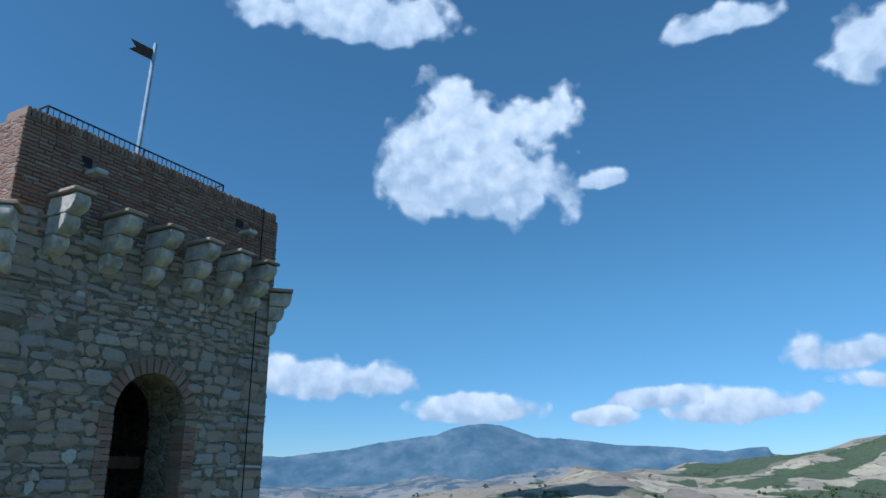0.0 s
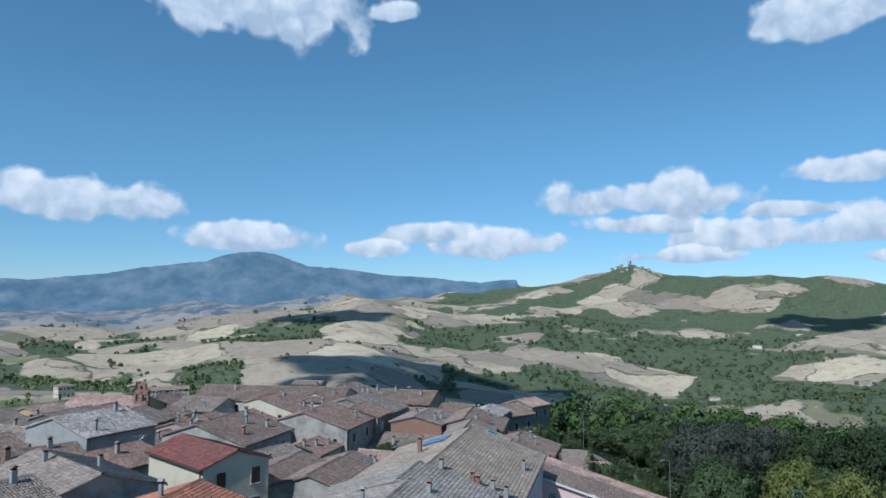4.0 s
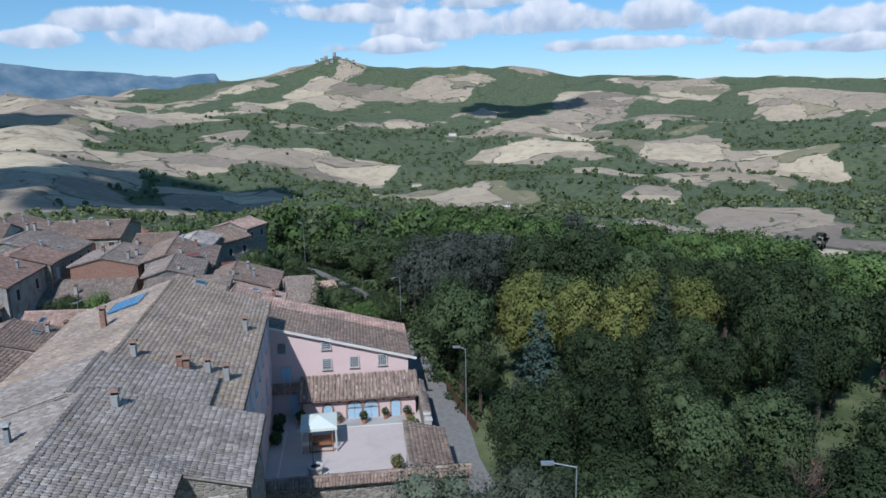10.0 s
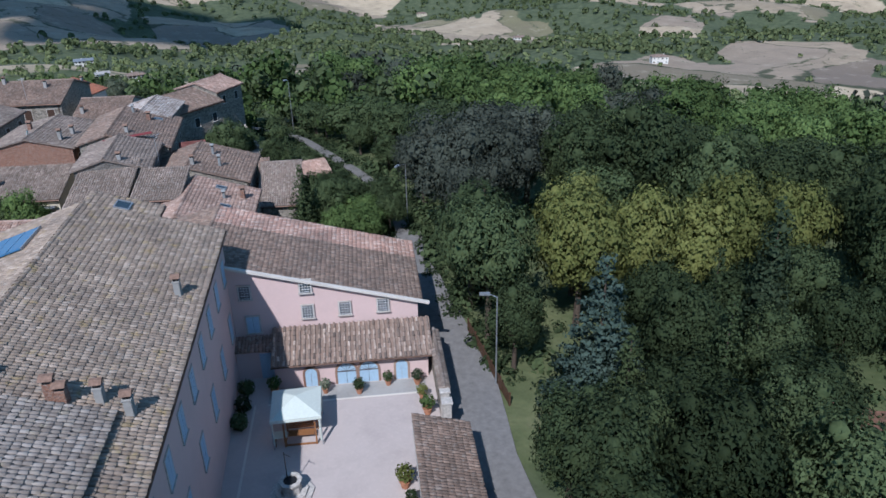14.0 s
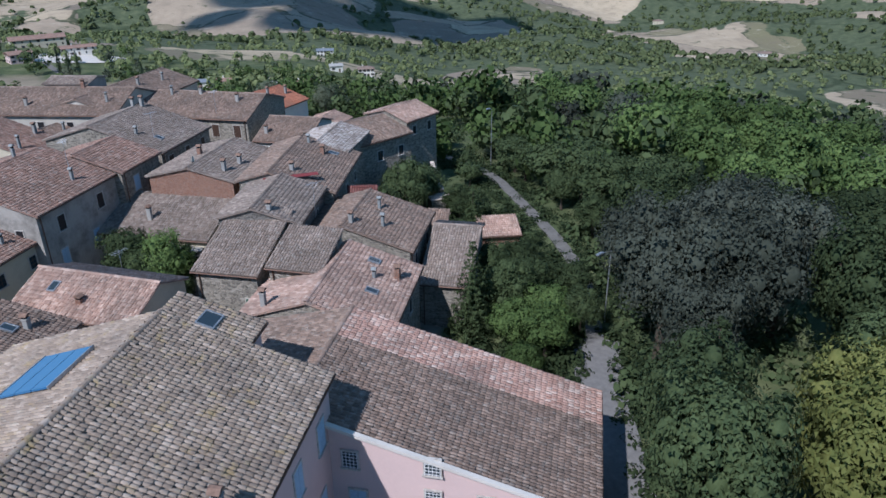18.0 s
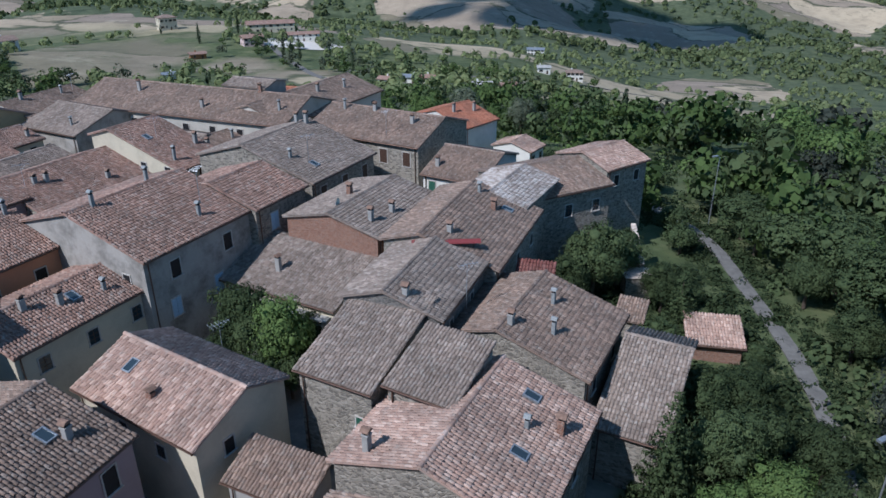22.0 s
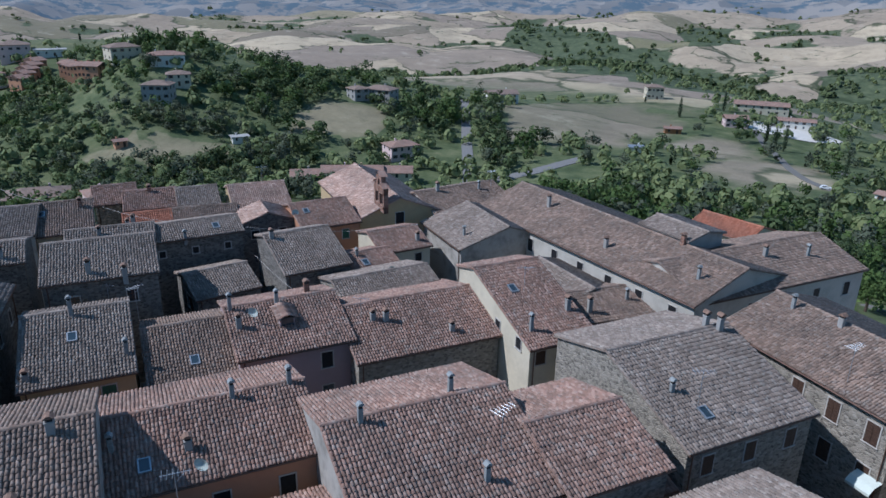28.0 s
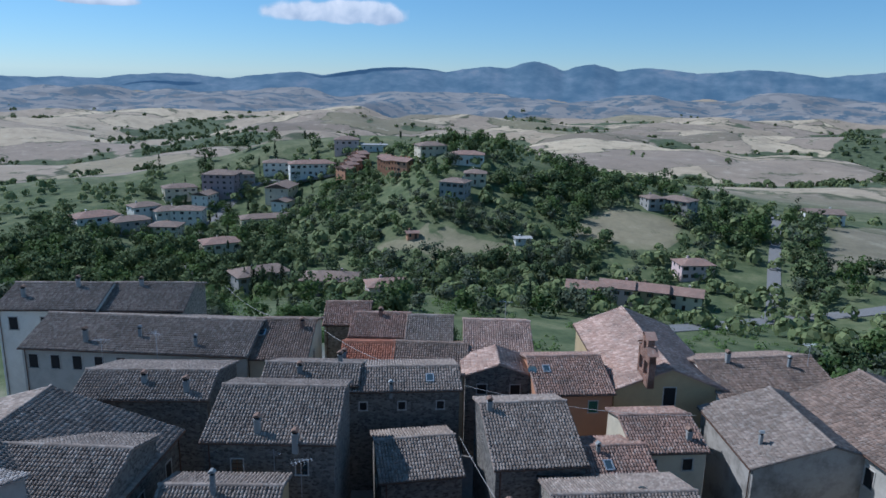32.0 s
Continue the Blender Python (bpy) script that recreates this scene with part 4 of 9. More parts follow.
house("M", 41.6, 143.6, -34, 6.8, 5.4, 4.0, 12.0, 13.6, 4.0, "plaster_white", "tiles_brown", windows=row("front", 3, 6.5, (2.0,), 0.8, 1.2, "shut", "paint_green") + row("front", 2, 6.5, (4.6,), 0.8, 1.1, "dark"),
      chimneys=[(1.0, 1.4, 0, 0.9)], label="white rendered house with dark green shutters")
house("N", 43.8, 131.6, AX, 8.0, 3.2, 3.2, 14.0, 14.9, 4.0, "rubble", "tiles_patched", side=-1, windows=[("start", 3.2, 3.0, 0.7, 1.0, "dark")], label="stone house with a pale patched tile roof")
house("N2", 50.3, 132.2, 22, 10.0, 4.8, 4.0, 12.9, 14.3, 2.0, "rubble", "tiles_brown", windows=row("front", 3, 10, (2.6,), 0.8, 1.2, "cross"), label=STONE)
house("O", 59.4, 136.8, 30, 6.0, 3.4, 3.4, 14.0, 15.0, 1.0, "rubble", "tiles_pink", windows=row("front", 2, 6, (2.0,), 0.7, 1.1, "dark"), label="tall stone end house on the edge of the slope")
house("R", 49.9, 170.6, 42, 7.3, 5.7, 5.0, 9.0, 10.7, 1.0, "plaster_white", "tiles_new", chimneys=[(2, 4, 0, 1.2), (5.5, 3, 0, 1.2)], label="white house with a bright new red tile roof")
house("Wh", 58.6, 166.8, 50, 4.2, 3.0, 3.0, 6.4, 7.3, 1.0, "plaster_white", "tiles_pink", windows=row("front", 2, 4.5, (2.0,), 0.8, 1.1, "cross"), label="small modern white house with a pinkish roof")
house("Q", -4.3, 173.7, -26, 33.3, 6.8, 6.8, 13.3, 15.4, 4.0, "plaster_pale", "tiles_brown",
      windows=row("front", 8, 33, (2.6,), 0.9, 1.5, "dark") + row("front", 8, 33, (6.0,), 0.9, 1.5, "shut", "paint_green"),
      chimneys=[(8, 4.4, 0, 1.3), (20, 2.0, 0, 1.0), (26, 6.6, 2, 1.0), (31, 3, 1, 1.1)], label="long white convent-like building with a brown tile roof")
house("Qr", 25.8, 160.6, AX, 22, 5.9, 5.0, 13.0, 14.8, 4.0, "plaster_pale", "tiles_brown", windows=row("front", 5, 22, (2.6,), 0.9, 1.4, "dark"),
      chimneys=[(5, 2.2, 1, 1.0), (12, 4, 0, 1.0), (17, 3, 1, 1.0)], label="white wing of the long building with a brown tile roof")
house("S", 16.4, 144.3, AX, 6.3, 9.9, 3.0, 13.0, 16.0, 4.0, "plaster_cream", "tiles_red", windows=row("front", 3, 6, (1.7,), 0.9, 1.2, "shut") + row("start", 2, 7, (1.0,), 0.8, 1.0, "dark"),
      chimneys=[(1.0, 1.6, 1, 1.3), (5.4, 3.0, 0, 1.1)], label="cream house with a steep red-brown tile roof and skylight")
house("S3", 5.4, 136.5, AX, 12.5, 6.1, 5.5, 12.0, 13.9, 4.0, "rubble", "tiles_red", chimneys=[(3.6, 3.6, 0, 0.9), (2.6, 4.0, 0, 0.7), (8.6, 1.2, 0, 0.7)], label="stone house with a broad red-brown tile roof")
house("S4", -1.0, 143.4, 60, 9.8, 4.1, 4.0, 12.0, 13.2, 4.0, "rubble", "tiles_grey", windows=row("front", 2, 9, (2.0,), 0.7, 0.9, "dark"), label=STONE)
house("D", -1.2, 130.5, AX, 9.0, 5.8, 3.6, 13.0, 14.7, 4.0, "plaster_mauve", "tiles_red", windows=row("front", 2, 9, (2.2,), 0.9, 1.4, "dark") + row("front", 2, 9, (5.2,), 0.9, 1.4, "cross"),
      chimneys=[(4.0, 5.0, 1, 1.2), (0.6, 3.2, 0, 1.0), (7.0, 7.0, 2, 0.9), (0.3, 5.4, 1, 1.2)], label="mauve house with a red tile roof and a dormer")
house("T", -10.6, 119.2, AX, 7.4, 7.3, 2.4, 13.0, 15.2, 4.0, "plaster_ochre", "tiles_grey", windows=row("front", 2, 7.4, (2.3,), 0.95, 1.4, "shut", "paint_green"),
      chimneys=[(3.4, 6.6, 1, 1.4), (7.0, 1.6, 1, 1.0), (0.4, 0.8, 0, 0.5)], label="ochre house with green shutters and a grey tile roof")
house("T2", -4.9, 125.3, AX, 6.5, 6.6, 4.0, 11.5, 13.5, 4.0, "plaster_grey", "tiles_brown", label="low grey house with a shaded brown tile roof")
house("U", -24.4, 139.9, 60, 9.9, 2.8, 4.2, 14.5, 15.3, 4.0, "rubble_dark", "tiles_grey", windows=row("front", 3, 9.9, (1.9,), 0.6, 0.7, "dark"), chimneys=[(4.0, -0.2, 1, 0.6)], label="dark rubble house with blind upper wall")
house("U6", -14.9, 138.1, 66, 6.1, 3.8, 3.0, 11.5, 12.6, 4.0, "rubble_dark", "tiles_grey", windows=row("start", 1, 6, (2.0,), 1.2, 1.3, "open"), label="low stone house with an open shuttered window")
house("V", -9.9, 144.8, 62, 6.8, 6.3, 3.0, 12.9, 14.8, 4.0, "rubble_dark", "tiles_grey", windows=[("front", 5.3, 2.0, 0.7, 0.9, "dark")], chimneys=[(0.5, 5.6, 0, 0.8)], label="small square stone house with a grey tile roof")
house("V2", -5.2, 149.6, 62, 5.9, 4.6, 3.0, 11.2, 12.6, 4.0, "plaster_cream", "tiles_red", windows=row("front", 3, 5.6, (1.6,), 0.8, 1.0, "dark"), chimneys=[(2.0, 4.0, 1, 0.6)], label="cream house with a red tile roof and skylight")
house("W", -18.0, 156.3, 60, 7.0, 4.9, 3.5, 12.6, 14.1, 4.0, "plaster_orange", "tiles_red", windows=[("front", 5.2, 2.0, 0.8, 1.1, "shut", "paint_green")], label="small orange house with a red-brown tile roof")
house("X", -15.0, 163.1, 146, 17.8, 5.2, 5.2, 12.5, 14.6, 4.0, "plaster_ochre", "tiles_pink", side=-1, windows=[("start", 5.2, 1.6, 1.1, 1.8, "dark")], label="ochre church with a pinkish tile roof and plain gable front")
house("Y1", -6.9, 156.5, 60, 5.9, 3.8, 3.0, 12.0, 13.1, 4.0, "plaster_cream", "tiles_red", windows=row("front", 2, 5.9, (1.8,), 0.8, 1.0, "dark"), chimneys=[(4.8, 1.0, 0, 0.8)], label="cream house with a red-brown tile roof")
house("Y2", -0.3, 162.3, 147, 10.2, 6.0, 5.0, 12.0, 13.8, 4.0, "plaster_worn", "tiles_grey", side=-1, chimneys=[(2.5, 1.6, 1, 0.9)], label="grey rendered house with a grey tile roof")
house("Y3", -8.4, 170.5, 64, 12.2, 5.5, 5.0, 12.0, 13.7, 4.0, "plaster_white", "tiles_brown", chimneys=[(3, 5, 0, 1.0), (9, 4, 1, 0.9)], label="pale house with a broad brown tile roof")
house("pinkrow", 16.7, 154.9, 50, 9.5, 3.9, 3.0, 10.8, 12.0, 4.0, "plaster_pink", "tiles_brown", windows=row("front", 3, 9.5, (1.9,), 0.9, 1.2, "cross"), chimneys=[(1.4, 1.0, 0, 1.4), (6.0, 2.0, 1, 0.9)], label="low pink house with a brown tile roof before the long building")
house("pinkrow2", 6.0, 160.6, -30, 9.0, 4.4, 3.0, 10.9, 12.2, 4.0, "plaster_cream", "tiles_grey", chimneys=[(3, 2, 0, 1.0)], label="low cream house with a grey tile roof")
house("Z2", -51.0, 118.5, 52, 22.3, 5.3, 5.0, 14.0, 15.6, 3.0, "plaster_pale", "tiles_grey", windows=row("front", 5, 11, (2.2,), 0.9, 1.4, "dark"), chimneys=[(6, 1.0, 0, 1.2), (11, 2, 1, 0.9), (17, 1, 1, 0.9)], label="long white house with a grey tile roof")
house("Z3", -38.0, 136.2, 56, 5.9, 6.0, 4.0, 13.5, 15.3, 3.0, "plaster_cream", "tiles_brown", windows=row("end", 2, 6, (2.0,), 0.6, 1.1, "dark"), chimneys=[(4.8, 4.6, 2, 0.8)], label="cream house with a brown tile roof")
house("Z4", -34.0, 144.5, 56, 5.1, 3.2, 3.0, 12.5, 13.5, 3.0, "plaster_cream", "tiles_new", chimneys=[(0.3, 0.5, 0, 0.8)], label="small house with a bright pinkish-red roof")
house("Z5", -31.3, 148.8, 52, 7.4, 3.2, 3.0, 12.5, 13.5, 3.0, "plaster_cream", "tiles_brown", windows=[("front", 6.0, 1.8, 0.8, 1.1, "dark")], label="small cream house with a brown tile roof")
house("Z6", -44.0, 147.5, 58, 5.0, 4.1, 3.0, 13.0, 14.2, 3.0, "rubble", "tiles_red", label=STONE)
house("Z7", -39.3, 148.3, 54, 6.1, 4.0, 3.0, 13.0, 14.2, 3.0, "rubble", "tiles_red", chimneys=[(3.0, 3.4, 2, 0.7)], label=STONE)
house("Z8", -34.8, 152.7, 54, 4.8, 4.2, 3.0, 13.0, 14.3, 3.0, "plaster_grey", "tiles_grey", label="grey house with a grey tile roof")
house("Z9", -28.9, 156.1, 54, 6.9, 5.1, 4.0, 13.0, 14.6, 3.0, "plaster_ochre", "tiles_pink", windows=row("start", 2, 5, (1.8,), 0.8, 1.2, "dark"), label="ochre house with a sunlit pinkish tile roof")
house("Z10", -24.5, 152.9, 146, 4.6, 3.2, 3.2, 12.8, 13.9, 3.0, "rubble_dark", "tiles_pink", side=-1, windows=row("start", 2, 6.4, (2.0,), 0.9, 1.0, "dark"), label="dark gabled house with a pinkish tile roof")
house("a8", -20.0, 126.9, 55, 9.0, 5.3, 3.0, 15.8, 17.4, 4.0, "rubble_dark", "tiles_grey", windows=row("front", 2, 9, (2.6,), 0.8, 1.1, "cross"), chimneys=[(3.6, 0.6, 0, 1.1), (6.4, -0.3, 0, 0.8)], label="tall dark stone house with a grey tile roof")
house("b4", -31.9, 120.4, 57, 10.3, 3.1, 6.0, 15.8, 16.7, 4.0, "rubble_dark", "tiles_grey", chimneys=[(8.6, 0.6, 0, 1.0), (5, 1.6, 0, 0.7)], label="long dark stone house with a grey tile roof")
house("b4b", -28.6, 134.4, 55, 8.0, 2.2, 6.0, 15.0, 15.8, 4.0, "rubble_dark", "tiles_grey", chimneys=[(3.0, 1.0, 0, 0.7), (6.2, 3.0, 0, 0.8)], label="long dark roof behind the tall stone house")
house("b2", -23.3, 126.1, -39, 12.5, 9.4, 4.0, 15.2, 18.0, 4.0, "rubble_dark", "tiles_grey", side=-1, windows=row("front", 2, 8, (2.6,), 0.8, 1.2, "dark"), label="dark stone house with a mossy grey tile roof")
house("b3", -18.4, 111.4, 53, 8.6, 6.0, 3.5, 15.7, 17.5, 4.0, "rubble_dark", "tiles_grey", windows=row("end", 1, 8, (3.0,), 0.8, 1.2, "dark"), label="dark stone house with a bleached grey tile roof")
house("b21", -55.8, 126.5, 58, 8.8, 5.1, 4.0, 15.0, 16.5, 3.0, "rubble", "tiles_grey", chimneys=[(3, 4.4, 0, 0.8)], label=STONE)
house("b22", -60.2, 117.1, 58, 10.3, 4.8, 4.0, 15.5, 16.9, 3.0, "plaster_white", "tiles_grey", windows=row("front", 3, 10, (2.4,), 0.9, 1.4, "dark"), chimneys=[(2.0, 2, 0, 1.0), (7, 4, 0, 1.0)], label="white house with a grey tile roof")
house("C", 31.1, 108.4, -34, 5.2, 7.8, 0, 12.3, 14.6, 5.0, "rubble", "tiles_grey", windows=[("front", 4.3, 3.0, 0.45, 0.7, "shut", "paint_green")], label="stone house with a grey lean-to roof")
house("Dd", 36.4, 105.4, -36, 4.3, 4.8, 0, 12.9, 14.3, 5.0, "rubble", "tiles_grey", label="narrow stone house with a grey lean-to roof")
house("E2", 42.6, 95.0, 57, 10.2, 5.8, 5.2, 11.3, 13.1, 4.0, "rubble", "tiles_pink", ze2=11.4, windows=row("front", 2, 9, (2.4,), 0.8, 1.2, "dark"), chimneys=[(7.0, 1.0, 2, 1.0), (6.0, 2.6, 1, 0.6), (0.8, 9.4, 0, 1.2)], label="stone house with a broad pinkish-brown tile roof")
house("E", 48.4, 106.3, AX, 8.8, 6.0, 4.0, 11.5, 13.3, 4.0, "rubble", "tiles_brown", windows=row("front", 2, 8.8, (2.4,), 0.8, 1.2, "dark"), chimneys=[(2.4, 3.0, 1, 1.0), (5.6, 4.2, 1, 0.9), (1.2, 5.5, 0, 0.8)], label=STONE)
house("C3", 39.9, 110.2, 62, 8.6, 3.9, 3.0, 14.0, 15.2, 5.0, "rubble_dark", "tiles_grey", windows=row("front", 2, 8, (2.0,), 0.6, 0.8, "dark"), chimneys=[(0.6, 2.6, 0, 0.6)], label="tall dark stone house with a grey tile roof")
house("M2", 44.8, 117.6, 62, 12.3, 6.1, 3.0, 13.5, 15.3, 4.0, "rubble", "tiles_brown", windows=row("front", 3, 12, (2.4,), 0.7, 1.0, "dark"), chimneys=[(8.6, 3.0, 2, 0.8), (2.0, 4.4, 0, 0.7), (10.6, 5.0, 1, 0.7)], label="stone house with a brown tile roof")
house("F", 48.9, 105.4, -33, 4.2, 7.5, 2.0, 8.8, 11.0, 3.0, "rubble", "tiles_grey", label="tall narrow stone house with a grey tile roof by the garden")
house("brick_shed", 61.0, 118.2, -16, 4.2, 3.2, 0, 5.7, 6.6, 2.6, "brickwork", "tiles_pink", label="small brick shed with a sloping tile roof beside the lane")
house("G", 13.4, 111.4, AX, 11.6, 3.8, 3.0, 12.3, 13.4, 5.0, "plaster_cream", "tiles_red", windows=row("front", 3, 11, (2.2,), 0.8, 1.1, "cross"), chimneys=[(3, 3, 0, 0.9), (5, 2, 0, 0.9), (8, 1.4, 1, 0.7)], label="cream house with a patched red tile roof")
house("H", 17.9, 109.0, -38, 10.3, 3.8, 3.0, 11.5, 13.0, 5.0, "plaster_cream", "tiles_pink", windows=[("front", 4.0, 1.9, 0.7, 0.9, "dark"), ("front", 7.2, 2.2, 0.7, 0.9, "cross"), ("end", 2.2, 2.0, 0.7, 1.0, "dark"), ("end", 4.6, 4.6, 0.7, 0.9, "dark")], chimneys=[(5.4, 1.2, 2, 0.4)], label="cream house with a pink and orange striped tile roof")
house("shed", 27.4, 102.7, -31, 5.0, 2.6, 0, 9.2, 10.2, 5.0, "plaster_grey", "tiles_brown", label="small grey lean-to with a brown tile roof in a lane")
house("I", 19.6, 96.7, 62, 6.9, 5.7, 4.0, 12.5, 14.2, 5.0, "plaster_mauve", "tiles_brown", windows=row("front", 2, 6.9, (2.4,), 0.9, 1.5, "dark"), chimneys=[(5, 2, 0, 0.8)], label="mauve house with a grey-brown tile roof and skylight")
house("c1", -2.2, 52.0, 62, 13.0, 6.2, 6.5, 19.0, 20.9, 9.0, "plaster_grey", "tiles_new", chimneys=[(5, 1.5, 0, 1.2), (9, 7, 1, 1.0)], label="grey house with a new orange-red tile roof and skylight")
house("c2", -17.3, 60.6, 40, 8.6, 4.6, 4.6, 20.0, 21.4, 9.0, "plaster_worn", "tiles_grey", chimneys=[(4, 2, 0, 1.1), (7, 4, 0, 1.0)], label="grey house with a grey tile roof")
house("c3", -1.4, 76.5, 118, 11.0, 3.4, 3.4, 19.6, 20.7, 8.0, "plaster_cream", "tiles_crimson", side=-1, windows=row("start", 2, 7.2, (2.2, 5.0), 0.9, 1.5, "shut"), label="cream house with a crimson tile roof")
house("c4", -4.6, 73.0, 120, 13.4, 5.0, 5.0, 19.4, 21.0, 8.0, "plaster_worn", "tiles_grey", chimneys=[(5, 3, 0, 1.0), (9, 6, 0, 0.9)], label="grey house with a weathered tile roof")
house("c5", 4.4, 94.0, 40, 9.2, 4.0, 4.0, 15.0, 16.2, 6.0, "rubble", "tiles_grey", windows=row("start", 2, 7, (2.4,), 0.8, 1.3, "dark"), chimneys=[(3, 1, 0, 0.8)], label=STONE)
house("c6", 3.4, 101.4, AX, 12.3, 7.0, 5.0, 16.6, 18.8, 6.0, "plaster_worn", "tiles_brown", windows=row("front", 3, 12, (2.6,), 0.8, 1.3, "dark"), chimneys=[(3, 2, 2, 0.9), (7, 4, 1, 1.0), (9, 2, 0, 0.9), (10.5, 6.2, 0, 0.8)], label="grey house with a broad brown tile roof and many flues")
house("c7", -14.4, 101.2, 46, 10.0, 6.0, 5.0, 18.6, 20.4, 6.0, "plaster_grey", "tiles_patched", chimneys=[(2, 1, 1, 1.2), (8, 5, 0, 1.0)], label="grey house with a pale bleached roof")
house("c8", -24.8, 89.9, 40, 8.0, 5.0, 4.0, 18.4, 19.9, 6.0, "rubble_dark", "tiles_brown", chimneys=[(3, 3, 0, 1.0)], label=STONE)
house("c9", -19.4, 81.7, 30, 8.6, 3.6, 3.6, 19.2, 20.2, 7.0, "plaster_ochre", "tiles_brown", chimneys=[(2, 2, 2, 1.0), (6, 3, 0, 0.9)], label="ochre house with a brown tile roof")
house("c10", 8.4, 83.0, 58, 9.5, 4.6, 4.0, 15.6, 17.0, 6.0, "plaster_cream", "tiles_brown", windows=row("front", 2, 9, (2.4,), 0.9, 1.4, "shut"), label="cream house with a brown tile roof in a narrow lane")
house("c11", -10.5, 88.0, 50, 8.5, 4.4, 4.0, 17.2, 18.5, 6.0, "plaster_worn", "tiles_red", chimneys=[(4, 3, 0, 1.0)], label="grey house with a red-brown tile roof")
house("w0", 12.8, 77.8, 58, 8.0, 5.0, 4.0, 15.8, 17.4, 6.0, "plaster_worn", "tiles_brown", label="grey house with a brown tile roof below the palazzo")

house("N3", 46.2, 117.6, -20, 2.6, 3.4, 0, 11.2, 12.6, 5.0, "brickwork", "tiles_crimson", label="small lean-to with a dark crimson roof between houses")
house("hut", 55.2, 119.6, -30, 2.0, 2.2, 0, 7.6, 8.4, 3.0, "rubble", "tiles_brown", gable="none", label="tiny stone hut with a tile roof in the garden")
house("Q_attic", 16.8, 171.2, -26, 6.4, 2.6, 2.6, 15.9, 16.4, 12.0, "plaster_grey", "tiles_grey", gable="none", label="raised grey attic on the roof of the long building")
house("red_low", 16.0, 200.5, -20, 9.0, 3.6, 3.6, 7.4, 8.6, 2.0, "plaster_cream", "tiles_new", label="low house with a bright orange tile roof below the convent")

# flat-roofed store in the hidden garden
store = empty("garden_store", pose(26.3, 121.6, 5.0, 0, 0, -29), "low garden store with a flat grey sheet roof", "shed")
box("wall", 0.1, 6.5, 0.1, 3.4, -2.0, 4.3, "plaster_worn", store)
box("roof_slab", -0.2, 6.8, -0.25, 3.5, 4.3, 4.46, "concrete", store, 0.03)
for k in range(4):
    box("roof_seam", 1.1 + 1.5 * k, 1.16 + 1.5 * k, -0.2, 3.45, 4.462, 4.50, "zinc", store)
box("door", 2.4, 3.5, 0.03, 0.1, 0.0, 2.1, "wood_dark", store)
# retaining wall and stone terrace under the end house
butt = empty("retaining_wall", pose(61.0, 128.8, 0.0, 0, 0, 82), "sloping rubble retaining wall below the end house", "wall")
mesh_ob("wall", [(0, 0, -3), (5.0, 0, -3), (5.0, 0, 9.3), (0, 0, 7.4), (0, 0.4, -3), (5.0, 0.4, -3), (5.0, 0.4, 9.3), (0, 0.4, 7.4)],
        [(0, 1, 2, 3), (7, 6, 5, 4), (0, 3, 7, 4), (1, 5, 6, 2), (4, 5, 1, 0)], "rubble", butt)
mesh_ob("coping", [(-0.05, -0.05, 7.38), (5.0, -0.05, 9.3), (5.0, 0.45, 9.3), (-0.05, 0.45, 7.38), (-0.05, -0.05, 7.46), (5.0, -0.05, 9.38), (5.0, 0.45, 9.38), (-0.05, 0.45, 7.46)],
        [(4, 5, 6, 7), (0, 1, 5, 4), (3, 7, 6, 2), (0, 4, 7, 3), (1, 2, 6, 5)], "corbel", butt)
box("terrace_wall", -2.0, 0.0, -0.4, 2.0, -3, 6.9, "rubble", butt)
box("terrace_top", -2.1, 0.05, -0.5, 2.1, 6.9, 7.02, "corbel", butt, 0.02)

# church bell gable
bell = empty("bell_gable", pose(-13.6, 165.6, 13.2, 0, 0, -34), "small brick bell gable with arched openings on the church", "bell gable")
bm = bmesh.new()
for x0, x1, z0, z1 in ((-1.7, -1.3, 0, 3.0), (-0.2, 0.2, 0, 3.0), (1.3, 1.7, 0, 3.0), (-1.7, 1.7, 0, 0.9), (-1.7, 1.7, 2.3, 3.2), (-0.9, -0.35, 3.2, 4.0), (0.35, 0.9, 3.2, 4.0), (-0.9, 0.9, 4.0, 4.5)):
    add_box(bm, x0, x1, -0.3, 0.3, z0, z1)
part("brick_frame", bm, "brickwork", bell)
for x, z in ((-0.75, 1.5), (0.75, 1.5), (0, 3.4)):
    bm = bmesh.new()
    add_tube(bm, (x, 0, z - 0.05), (x, 0, z + 0.3), 0.24, 0.12, 10)
    add_tube(bm, (x, 0, z + 0.3), (x, 0, z + 0.7), 0.03, 0.03, 6)
    part("bell", bm, "iron", bell, "dark bronze bell")
mesh_ob("roof", [(-1.9, -0.5, 3.2), (-0.95, -0.5, 3.75), (-0.95, 0.5, 3.75), (-1.9, 0.5, 3.2), (1.9, -0.5, 3.2), (0.95, -0.5, 3.75), (0.95, 0.5, 3.75), (1.9, 0.5, 3.2),
                 (-1.1, -0.5, 4.45), (0, -0.5, 4.9), (1.1, -0.5, 4.45), (-1.1, 0.5, 4.45), (0, 0.5, 4.9), (1.1, 0.5, 4.45)],
        [(0, 1, 2, 3), (4, 7, 6, 5), (8, 9, 12, 11), (9, 10, 13, 12)], "tiles_red", bell)


